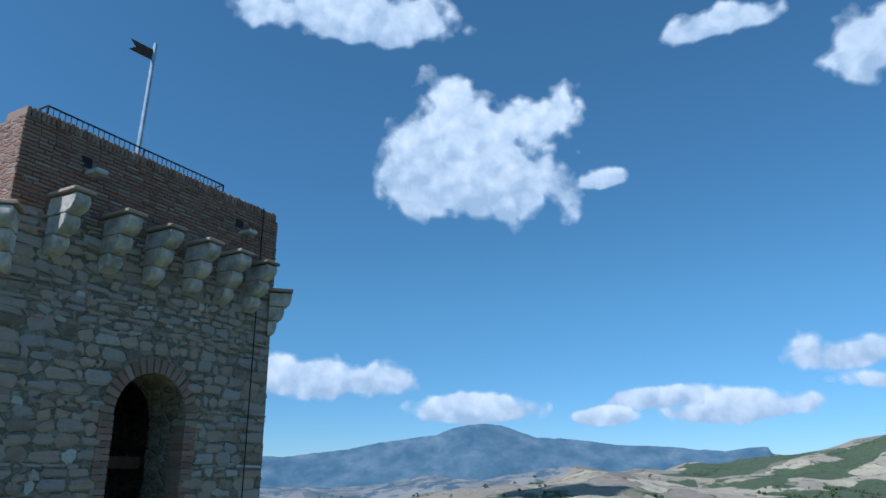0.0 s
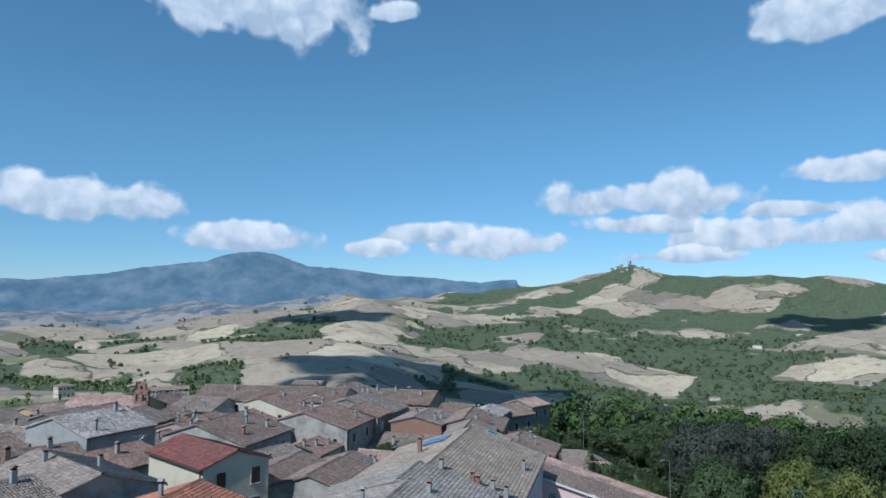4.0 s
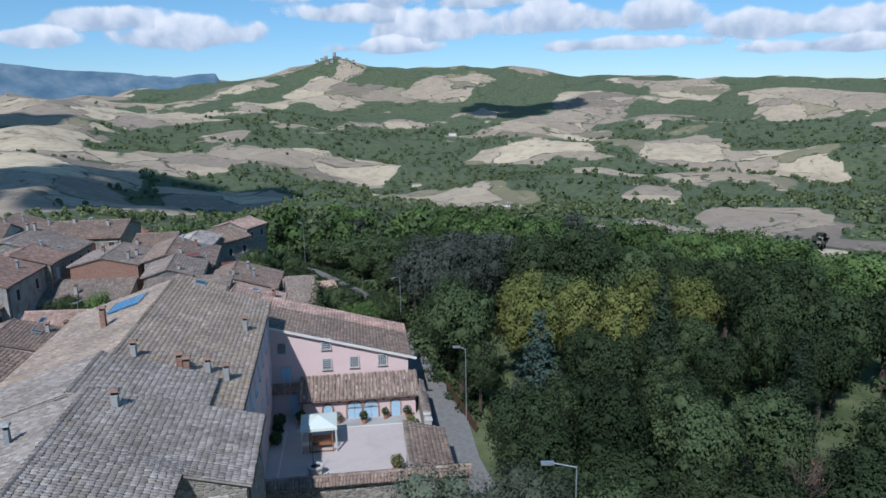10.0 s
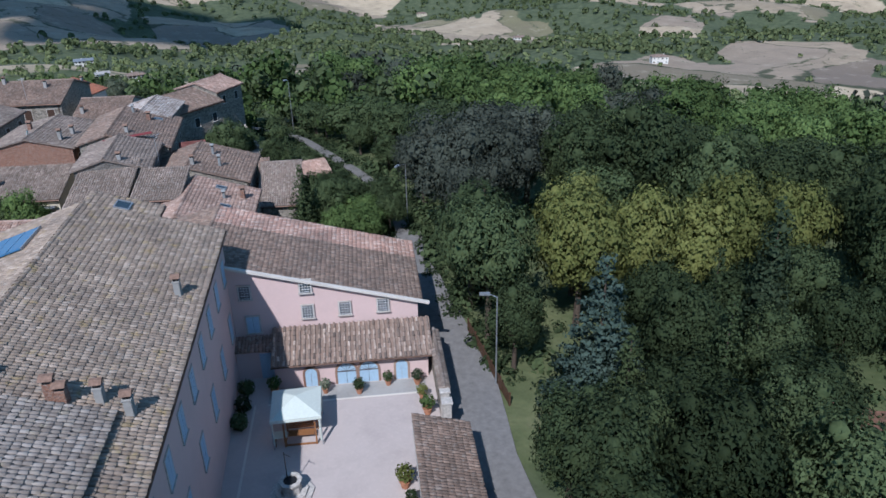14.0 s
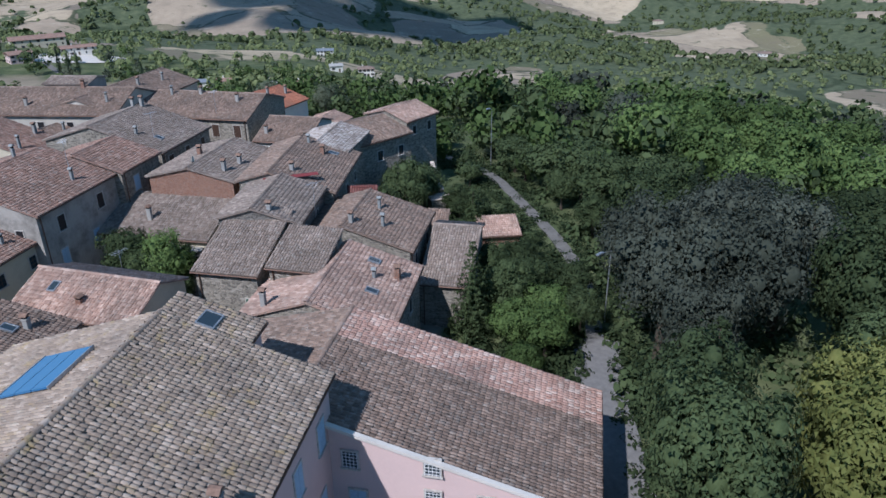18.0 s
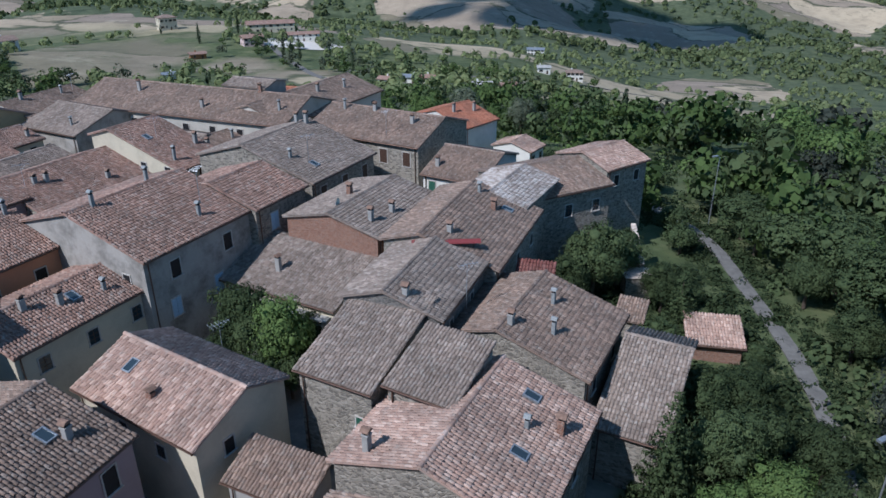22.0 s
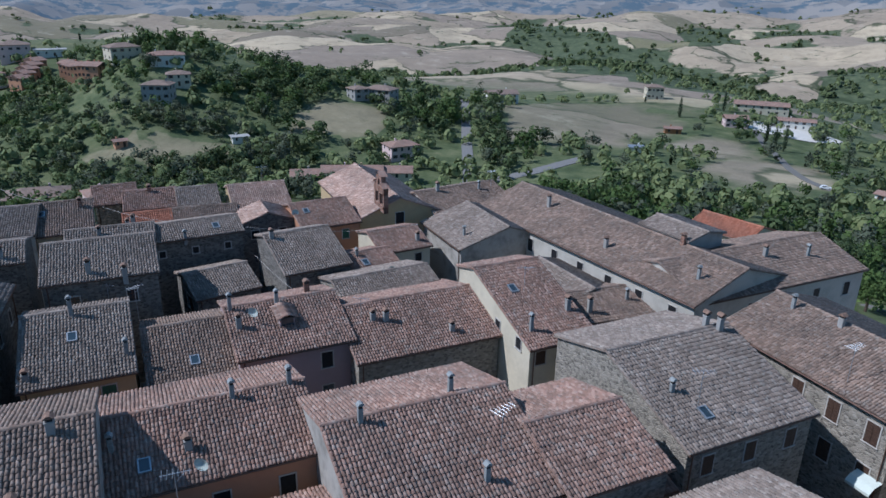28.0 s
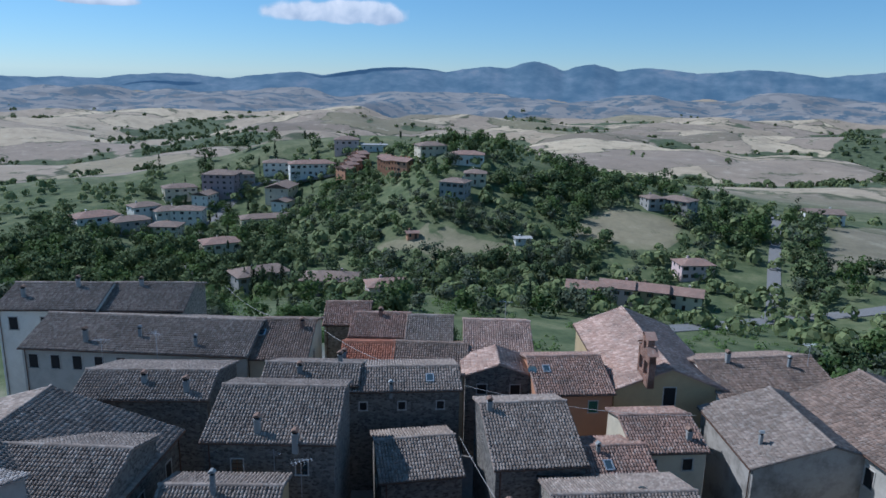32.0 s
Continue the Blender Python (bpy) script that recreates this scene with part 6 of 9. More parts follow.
# facade windows of the wing
for x, z in ((-12.9, 6.1), (-8.6, 6.3), (-8.6, 4.2), (-5.9, 4.25), (-3.1, 4.3)):
    mw = CT @ Matrix.Translation((x, -0.01, z)) @ Matrix.Rotation(math.pi, 4, "Z")
    w_ob = window_at(HOUSES["wing"], HOUSES["wing"].matrix_world.inverted() @ mw, 0.78, 1.05, "glass", "paint_brown")
    bm = bmesh.new()
    mi = HOUSES["wing"].matrix_world.inverted() @ mw
    for k in range(5):
        add_box(bm, -0.39 + 0.78 * k / 4 - 0.012, -0.39 + 0.78 * k / 4 + 0.012, 0.03, 0.055, 0, 1.05, mi)
        add_box(bm, -0.39, 0.39, 0.056, 0.076, 1.05 * (k + 0.5) / 5 - 0.012, 1.05 * (k + 0.5) / 5 + 0.012, mi)
    part("window_grille", bm, "car_white", w_ob)
mw = HOUSES["wing"].matrix_world.inverted() @ CT @ Matrix.Translation((-12.6, -0.01, 3.3)) @ Matrix.Rotation(math.pi, 4, "Z")
window_at(HOUSES["wing"], mw, 0.9, 1.35, "shut", "paint_blue")
box("verge_band", -15.2, 0.35, -0.3, -0.02, -0.12, 0.06, "lime_band", HOUSES["wing"], m=HOUSES["wing"].matrix_world.inverted() @ CT @ Matrix.Translation((0, 0, 4.95)) @ Matrix.Rotation(radians(15.6), 4, "Y"))
# annex with its arches
ann = empty("courtyard_annex", CT, "low pink annex with blue arched doors and an old tile roof", "annex")
box("wall", -11.0, -0.1, -2.6, -0.05, 0, 2.35, "plaster_pink", ann)
rb = mesh_ob("roof", [(-11.3, -3.1, 2.2), (0.25, -3.1, 2.2), (0.25, -0.02, 3.55), (-11.3, -0.02, 3.55), (-11.3, -3.1, 2.1), (0.25, -3.1, 2.1), (0.25, -0.02, 3.45), (-11.3, -0.02, 3.45)],
             [(0, 1, 2, 3), (7, 6, 5, 4), (0, 4, 5, 1), (1, 5, 6, 2), (2, 6, 7, 3), (3, 7, 4, 0)], "tiles_brown", ann)
# its tiles one by one
rng = np.random.default_rng(21)
v = Vector((0, 3.08, 1.35)).normalized()
tile_meshes = []
for k in range(5):
    pts, quads, caps = tile_field(Vector((-0.18, 0, 0)), Vector((1, 0, 0)), v, 0.36, 0.42, np.random.default_rng(k))
    me = bpy.data.meshes.new("roof_tile")
    me.from_pydata(pts.tolist(), [], [tuple(q) for q in quads.tolist()] + [tuple(q) for q in caps.tolist()])
    me.materials.append(MATS["tiles_piece"])
    tile_meshes.append(me)
for i in range(32):
    for j in range(8):
        o = new("roof_tile", tile_meshes[int(rng.integers(5))])
        o.parent = rb
        o.location = Vector((-11.12 + i * 0.361, -3.1, 2.205)) + v * (j * 0.42) + Vector((rng.normal(0, 0.012), 0, abs(rng.normal(0, 0.008))))
        o.rotation_euler = (0, 0, rng.normal(0, 0.03))
tube("gutter", (-11.3, -3.15, 2.13), (0.25, -3.15, 2.13), 0.06, "copper_pipe", ann, 6)


def arch_door(x, w, h, material, fan=False):
    """An arched door on the annex front, with its stone surround."""
    pts = [(-w / 2, 0)] + [(-w / 2 * math.cos(math.pi * k / 10), h - w / 2 + w / 2 * math.sin(math.pi * k / 10)) for k in range(11)] + [(w / 2, 0)]
    n_ = len(pts)
    verts = [(x + a, -2.615, z_) for a, z_ in pts] + [(x + a, -2.66, z_) for a, z_ in pts]
    d = mesh_ob("door", verts, [tuple(range(n_, 2 * n_))] + [(i, i + 1, n_ + i + 1, n_ + i) for i in range(n_ - 1)], material, ann)
    out = [((a * (1 + 0.16 / (w / 2))), (z_ if z_ < h - w / 2 + 0.001 else h - w / 2 + (z_ - h + w / 2) * (1 + 0.16 / (w / 2)))) for a, z_ in pts]
    verts = [(x + a, -2.61, z_) for a, z_ in pts] + [(x + a, -2.61, z_) for a, z_ in out] + [(x + a, -2.69, z_) for a, z_ in pts] + [(x + a, -2.69, z_) for a, z_ in out]
    faces = []
    for i in range(n_ - 1):
        faces += [(2 * n_ + i, 2 * n_ + i + 1, 3 * n_ + i + 1, 3 * n_ + i), (n_ + i, n_ + i + 1, 3 * n_ + i + 1, 3 * n_ + i), (i, i + 1, 2 * n_ + i + 1, 2 * n_ + i)]
    mesh_ob("door_surround", verts, faces, "brick_piece", d)
    bm = bmesh.new()
    add_box(bm, x - 0.012, x + 0.012, -2.675, -2.655, 0.05, h - w / 2)
    for k in range(5 if fan else 0):
        g = math.pi * (k + 0.5) / 5
        add_tube(bm, (x, -2.68, h - w / 2), (x + w * 0.47 * math.cos(g), -2.68, h - w / 2 + w * 0.47 * math.sin(g)), 0.015, sides=4)
    if fan:
        add_box(bm, x - w / 2, x + w / 2, -2.69, -2.655, h - w / 2 - 0.03, h - w / 2 + 0.03)
    part("door_rail", bm, "paint_brown" if fan else "zinc", d)


arch_door(-8.6, 0.85, 1.55, "paint_blue")
arch_door(-6.05, 1.35, 1.75, "paint_blue", True)
arch_door(-4.45, 1.35, 1.75, "paint_blue", True)
arch_door(-2.05, 0.85, 1.65, "paint_blue")
for x in (-10.0, -7.5, -3.2, -0.8):
    bm = bmesh.new()
    add_tube(bm, (x, -2.68, 1.85), (x, -2.55, 1.85), 0.2, 0.14, 12)
    for v_ in bm.verts:
        v_.co.z = 1.85 + (v_.co.z - 1.85) * 0.65
    part("oval_window", bm, "stone_light", ann)
    bm = bmesh.new()
    add_tube(bm, (x, -2.70, 1.85), (x, -2.60, 1.85), 0.12, 0.12, 12)
    part("oval_pane", bm, "room_dark", ann)
# low porch beside the palazzo with its blue door
por = empty("porch", CT, "small tiled porch with a blue door in the courtyard corner", "porch")
box("wall", -14.0, -11.2, -1.1, -0.05, 0, 2.5, "plaster_pink", por)
rb = mesh_ob("roof", [(-14.1, -1.5, 2.5), (-11.1, -1.5, 2.5), (-11.1, 0, 2.95), (-14.1, 0, 2.95)], [(0, 1, 2, 3)], "tiles_red", por)
tiles_mesh("roof_tiles", [tile_field(Vector((-14.1, -1.5, 2.5)), Vector((1, 0, 0)), Vector((0, 1.5, 0.45)).normalized(), 3.0, 1.56, rng)], "tiles_red", rb)
box("door", -12.3, -11.4, -1.16, -1.08, 0, 2.15, "paint_blue", por)
# gazebo with its bench and table
gz = empty("gazebo", CT @ pose(-9.2, -7.6, 0, 0, 0, 2), "white canvas garden gazebo on thin posts over a bench", "gazebo")
mesh_ob("canopy", [(-1.6, -1.6, 2.35), (1.6, -1.6, 2.35), (1.6, 1.6, 2.35), (-1.6, 1.6, 2.35), (0, 0, 2.95), (-1.62, -1.62, 2.12), (1.62, -1.62, 2.12), (1.62, 1.62, 2.12), (-1.62, 1.62, 2.12)],
        [(0, 1, 4), (1, 2, 4), (2, 3, 4), (3, 0, 4), (0, 5, 6, 1), (1, 6, 7, 2), (2, 7, 8, 3), (3, 8, 5, 0)], "canvas", gz)
for sx in (-1, 1):
    for sy in (-1, 1):
        tube("post", (sx * 1.55, sy * 1.55, 0), (sx * 1.55, sy * 1.55, 2.35), 0.035, "zinc", gz)
        bm = bmesh.new()
        for k in range(4):
            add_box(bm, sx * 1.5 - 0.09 + 0.03 * k, sx * 1.5 - 0.05 + 0.03 * k, sy * 1.5 - 0.05 + 0.02 * (k % 2), sy * 1.5 + 0.02 * (k % 2), 0.35, 2.3)
        part("curtain", bm, "canvas", gz)
sw = empty("swing_bench", CT @ pose(-9.0, -8.1, 0, 0, 0, 0), "brown wooden swing bench with slatted seat under the gazebo", "bench")
for x in (-1.0, 1.0):
    box("side_frame", x - 0.05, x + 0.05, -0.9, -0.8, 0, 1.75, "wood_warm", sw)
    box("side_frame", x - 0.05, x + 0.05, 0.6, 0.7, 0, 1.75, "wood_warm", sw)
box("top_beam", -1.1, 1.1, -0.15, -0.03, 1.7, 1.82, "wood_warm", sw)
for k in range(5):
    box("seat_slat", -0.85, 0.85, -0.45 + 0.12 * k, -0.35 + 0.12 * k, 0.45, 0.49, "wood_warm", sw)
for k in range(4):
    box("back_slat", -0.85, 0.85, 0.18 + 0.02 * k, 0.22 + 0.02 * k, 0.58 + 0.13 * k, 0.68 + 0.13 * k, "wood_warm", sw)
box("base_rail", -1.0, 1.0, -0.9, -0.8, 0.05, 0.13, "wood_warm", sw)
tb = empty("garden_table", CT @ pose(-10.3, -8.6, 0, 0, 0, 5), "small pale garden table on thin legs beside the gazebo", "table")
box("tabletop", -0.4, 0.4, -0.35, 0.35, 0.68, 0.73, "canvas", tb, 0.01)
for sx in (-1, 1):
    for sy in (-1, 1):
        box("leg", sx * 0.34 - 0.025, sx * 0.34 + 0.025, sy * 0.29 - 0.025, sy * 0.29 + 0.025, 0, 0.68, "wood_warm", tb)
# well
well = empty("well", CT @ pose(-9.3, -13.2, 0, 0, 0, 10), "octagonal pale stone well with steps and an iron winch post", "well")
for nm, r0, r1, z0, z1 in (("base_step", 1.35, 1.35, 0, 0.14), ("base_step", 1.0, 1.0, 0.14, 0.3), ("basin", 0.62, 0.56, 0.3, 0.95)):
    tube(nm, (0, 0, z0), (0, 0, z1), r0, "stone_light", well, 8, r1)
bm = bmesh.new()
for k in range(8):
    a0, a1 = math.pi * k / 4, math.pi * (k + 1) / 4
    q = [(r * math.cos(a), r * math.sin(a), z_) for z_ in (0.95, 1.08) for r, a in ((0.7, a0), (0.7, a1), (0.44, a1), (0.44, a0))]
    vs = [bm.verts.new(p) for p in q]
    for f in ((4, 5, 6, 7), (0, 1, 5, 4), (2, 3, 7, 6), (3, 2, 1, 0)):
        bm.faces.new([vs[i] for i in f])
part("rim", bm, "stone_light", well)
tube("shaft_mouth", (0, 0, 0.96), (0, 0, 1.0), 0.44, "room_dark", well, 12)
tube("winch_post", (-0.15, 0.2, 1.0), (-0.15, 0.2, 3.0), 0.03, "iron", well, 6)
tube("winch_arm", (-0.15, 0.2, 2.9), (0.15, -0.2, 2.95), 0.02, "iron", well, 6)


def leaf_ball(bm, centre, radius, count, size, rng, squash=1.0):
    """Loose leaves round a point."""
    for _ in range(count):
        d = Vector(rng.normal(0, 1, 3)).normalized()
        p = Vector(centre) + Vector((d.x, d.y, d.z * squash)) * radius * rng.uniform(0.55, 1.05)
        a = Vector(rng.normal(0, 1, 3)).normalized()
        e1 = d.cross(a).normalized() * size * rng.uniform(0.6, 1.2)
        e2 = (d * 0.45 + a * 0.6).normalized() * size * rng.uniform(0.7, 1.3)
        bm.faces.new([bm.verts.new(q) for q in (p - e1 * 0.5, p + e2 * 0.5, p + e1 * 0.5, p - e2 * 0.4)])


def potted_plant(x, y, z, s, leaf, seed, label):
    e = empty("potted_plant", CT @ pose(x, y, z), label, "potted plant", "courtyard pots")
    bm = bmesh.new()
    add_tube(bm, (0, 0, 0), (0, 0, 0.38 * s), 0.17 * s, 0.25 * s, 12)
    add_tube(bm, (0, 0, 0.38 * s), (0, 0, 0.45 * s), 0.29 * s, 0.29 * s, 12)
    part("pot", bm, "terracotta", e)
    bm = bmesh.new()
    leaf_ball(bm, (0, 0, 0.85 * s), 0.45 * s, 260, 0.16 * s, np.random.default_rng(seed))
    part("leaves", bm, leaf, e)


for k, (x, y, s, leaf) in enumerate(((-5.2, -4.0, 1.0, "leaf_oak"), (-3.1, -3.3, 0.9, "leaf_oak"), (-1.0, -3.5, 1.0, "leaf_cypress"), (-11.2, -3.2, 1.1, "leaf_bright"), (-7.6, -3.6, 0.9, "leaf_silver"),
                                     (-2.6, -13.6, 1.3, "leaf_yellow"), (-2.3, -15.0, 0.8, "leaf_oak"), (-2.0, -16.0, 0.7, "leaf_bright"), (-0.8, -5.2, 0.9, "leaf_yellow"), (-0.6, -7.0, 1.2, "leaf_bright"))):
    potted_plant(x, y, 0.03, s, leaf, k, "terracotta pot with a leafy green plant in the courtyard")
# shrubs along the palazzo wall
for k in range(3):
    e = empty("shrub", CT @ pose(-13.2, -3.0 - 1.9 * k, 0), "dark leafy shrub against the palazzo wall", "shrub", "courtyard shrubs")
    bm = bmesh.new()
    leaf_ball(bm, (0, 0, 0.6), 0.6, 420, 0.2, np.random.default_rng(50 + k))
    part("leaves", bm, ("leaf_oak", "leaf_cypress")[k % 2], e)
    tube("stem", (0, 0, 0), (0, 0, 0.6), 0.03, "bark", e, 5)


def tiled_wall(m, length, height, wall, roof, half, rise, label):
    """A wall under its own little two-sided tile roof."""
    e = empty("courtyard_wall", m, label, "wall")
    box("wall", 0, length, -0.3, 0.3, -2, height, wall, e)
    verts = [(-0.2, -half, height - 0.05), (length + 0.2, -half, height - 0.05), (length + 0.2, 0, height + rise), (-0.2, 0, height + rise), (-0.2, half, height - 0.05), (length + 0.2, half, height - 0.05)]
    r = mesh_ob("coping_roof", verts, [(0, 1, 2, 3), (3, 2, 5, 4), (0, 3, 4), (1, 5, 2)], roof, e)
    run = math.hypot(half, rise)
    tiles_mesh("roof_tiles", [tile_field(Vector((-0.2, -half, height - 0.05)), Vector((1, 0, 0)), Vector((0, half, rise + 0.05)).normalized(), length + 0.4, run, rng),
                              tile_field(Vector((-0.2, half, height - 0.05)), Vector((1, 0, 0)), Vector((0, -half, rise + 0.05)).normalized(), length + 0.4, run, rng)], roof, r)
    rv, rq = ridge_tiles((-0.2, 0, height + rise + 0.04), (length + 0.2, 0, height + rise + 0.04))
    mesh_ob("ridge_tiles", rv, rq, roof, r, smooth=True)["kind"] = "stuff"


tiled_wall(CT @ pose(-13.6, -22.4, 0), 15.6, 4.9, "rubble", "tiles_brown", 0.75, 0.3, "high rubble wall with a tiled coping closing the courtyard")
tiled_wall(CT @ pose(0.55, -7.2, 0, 0, 0, 90), 7.0, 2.3, "rubble", "tiles_grey", 0.35, 0.12, "rubble wall with old tile coping along the lane")
for x in (-0.1, 1.1):
    e = empty("gate_pillar", CT @ pose(0.55, -8.6 + x, 0), "square stone gate pillar with a flat cap", "gate pillar", "gate pillars")
    box("shaft", -0.28, 0.28, -0.28, 0.28, -1, 2.2, "stone_light", e, 0.02)
    box("cap", -0.36, 0.36, -0.36, 0.36, 2.2, 2.34, "stone_light", e, 0.02)
e = empty("lean_to", CT, "low tiled shed against the courtyard wall", "shed")
box("wall", -1.7, 1.3, -21.0, -11.6, -1, 2.6, "rubble", e)
rb = mesh_ob("roof", [(-1.9, -21.6, 3.6), (-1.9, -11.3, 3.6), (1.6, -11.3, 2.55), (1.6, -21.6, 2.55), (-1.9, -21.6, 3.45), (-1.9, -11.3, 3.45), (1.6, -11.3, 2.4), (1.6, -21.6, 2.4)],
             [(3, 2, 1, 0), (4, 5, 6, 7), (0, 1, 5, 4), (1, 2, 6, 5), (2, 3, 7, 6), (3, 0, 4, 7)], "tiles_brown", e)
tiles_mesh("roof_tiles", [tile_field(Vector((1.6, -21.6, 2.55)), Vector((0, 1, 0)), Vector((-3.5, 0, 1.05)).normalized(), 10.3, 3.65, rng)], "tiles_brown", rb)
box("wall_top", -1.9, -1.6, -21.5, -11.4, 2.4, 3.5, "plaster_white", e)


# ---- trees ----
def leaf_normals(me, directions, each=4):
    """Leaves are lit as part of their clump: one soft outward direction for each leaf."""
    k = directions / (np.linalg.norm(directions, axis=1)[:, None] + 1e-9)
    me.normals_split_custom_set_from_vertices(np.repeat(k, each, axis=0).tolist())


def crown_lobes(shape, rng):
    """Lobes of a crown one unit high: middle, radii and share of leaves."""
    lobes = []
    if shape == "round":
        for k in range(34):
            a = k * 2.4 + rng.uniform(-0.5, 0.5)
            up = 1.0 - 1.66 * (k + 0.5) / 34
            side = math.sqrt(max(0.0, 1 - up * up))
            out = rng.uniform(0.17, 0.335)
            r = rng.uniform(0.075, 0.145)
            lobes.append(((out * side * math.cos(a), out * side * math.sin(a), 0.60 + out * 0.98 * up), (r, r, r * rng.uniform(0.75, 1.0))))
        lobes.append(((0, 0, 0.58), (0.25, 0.25, 0.25)))
    elif shape == "spire":
        for k in range(15):
            z = 0.06 + 0.88 * k / 14
            r = 0.085 * math.sin(math.pi * min(1.0, 0.20 + 0.80 * z)) ** 0.75
            a = rng.uniform(0, 6.28)
            lobes.append(((0.016 * math.cos(a), 0.016 * math.sin(a), z), (r, r, 0.075)))
    else:
        lobes.append(((0, 0, 0.42), (0.07, 0.07, 0.36)))
        for k in range(16):
            z = 0.10 + 0.86 * k / 15
            rr = 0.27 * (1 - z) ** 0.85 + 0.015
            arms = max(3, int(8 * (1 - z) + 2))
            for j in range(arms):
                a = 6.28 * (j + rng.uniform(0, 0.6)) / arms + k * 1.3
                for q in (0.5, 0.9):
                    r = (0.022 + 0.05 * (1 - z)) * (1.15 - 0.45 * q)
                    lobes.append(((rr * q * math.cos(a), rr * q * math.sin(a), z - 0.05 * q), (r, r, r * 0.42)))
    return lobes


def crown_mesh(name, shape, leaf, seed, leaves=7000, size=0.25):
    """Leaves lie over the lobes of a crown like loose shingles; dense leafy masses fill the inside."""
    rng = np.random.default_rng(seed)
    lobes = crown_lobes(shape, rng)
    c = np.array([q[0] for q in lobes])
    cr = np.array([q[1] for q in lobes])
    share = cr[:, 0] * np.maximum(cr[:, 0], cr[:, 2])
    pick = rng.choice(len(lobes), leaves, p=share / share.sum())
    # tufts: the leaves gather round some directions of each lobe
    tufts = rng.normal(0, 1, (len(lobes), 26, 3))
    tufts /= np.linalg.norm(tufts, axis=2)[:, :, None]
    d = tufts[pick, rng.integers(26, size=leaves)] + rng.normal(0, 0.30, (leaves, 3))
    d /= np.linalg.norm(d, axis=1)[:, None]
    reach = 0.55 + 0.45 * rng.random(leaves) ** 0.6 + np.abs(rng.normal(0, 0.22, leaves))
    pos = c[pick] + d * cr[pick] * reach[:, None]
    middle = np.array((0, 0, 0.5 if shape == "round" else 0.0)) if shape == "round" else np.stack([np.zeros(leaves), np.zeros(leaves), pos[:, 2] - 0.02], 1)
    out = pos - middle
    out /= np.linalg.norm(out, axis=1)[:, None] + 1e-9
    way = d * 0.6 + out * 0.6 + rng.normal(0, 0.30, (leaves, 3))
    way /= np.linalg.norm(way, axis=1)[:, None]
    face = d * 0.6 + out * 0.5 + rng.normal(0, 0.28, (leaves, 3))
    face /= np.linalg.norm(face, axis=1)[:, None]
    e1 = np.cross(face, rng.normal(0, 1, (leaves, 3)))
    e1 /= np.linalg.norm(e1, axis=1)[:, None] + 1e-9
    e2 = np.cross(face, e1)
    s = size * 0.1 * rng.uniform(0.6, 1.3, leaves)[:, None]
    tri = np.stack([pos - e1 * s * 0.42, pos + e1 * s * 0.42, pos + e2 * s * 1.05], 1)
    verts, faces, ways = [tri.reshape(-1, 3)], np.arange(3 * leaves).reshape(-1, 3).tolist(), [np.repeat(way, 3, axis=0)]
    core = bmesh.new()
    bmesh.ops.create_icosphere(core, subdivisions=2 if shape == "round" and leaves > 5000 else 1, radius=1.0)
    cv = np.array([v.co[:] for v in core.verts])
    cf = np.array([[v.index for v in f.verts] for f in core.faces])
    core.free()
    at = 3 * leaves
    for k in range(len(lobes)):
        verts.append(c[k] + cv * cr[k] * (0.42 + rng.normal(0, 0.06, (len(cv), 1))))
        ways.append(cv * 0.8 + (c[k] - (0, 0, 0.5)) * 1.2)
        faces += (cf + at).tolist()
        at += len(cv)
    me = bpy.data.meshes.new(name)
    me.from_pydata(np.concatenate(verts).tolist(), [], faces)
    me.materials.append(MATS[leaf])
    w = np.concatenate(ways)
    me.normals_split_custom_set_from_vertices((w / (np.linalg.norm(w, axis=1)[:, None] + 1e-9)).tolist())
    return me, [(np.array(p), r[0]) for p, r in lobes]


def trunk_mesh(shape, clumps, seed):
    rng = np.random.default_rng(seed)
    bm = bmesh.new()
    if shape == "round":
        top = Vector((rng.normal(0, 0.01), rng.normal(0, 0.01), 0.34))
        add_tube(bm, (0, 0, -0.05), top, 0.034, 0.022, 8)
        order = rng.permutation(len(clumps))[:9]
        for i in order:
            p, r = clumps[i]
            mid = top.lerp(Vector(p), 0.5) + Vector((0, 0, 0.03))
            add_tube(bm, top, mid, 0.014, 0.009, 5)
            add_tube(bm, mid, Vector(p), 0.009, 0.003, 5)
    else:
        add_tube(bm, (0, 0, -0.05), (0, 0, 0.9), 0.016 if shape == "fir" else 0.012, 0.003, 6)
    me = bpy.data.meshes.new("trunk")
    bm.to_mesh(me)
    bm.free()
    me.materials.append(MATS["bark"])
    return me


PROTO = {}


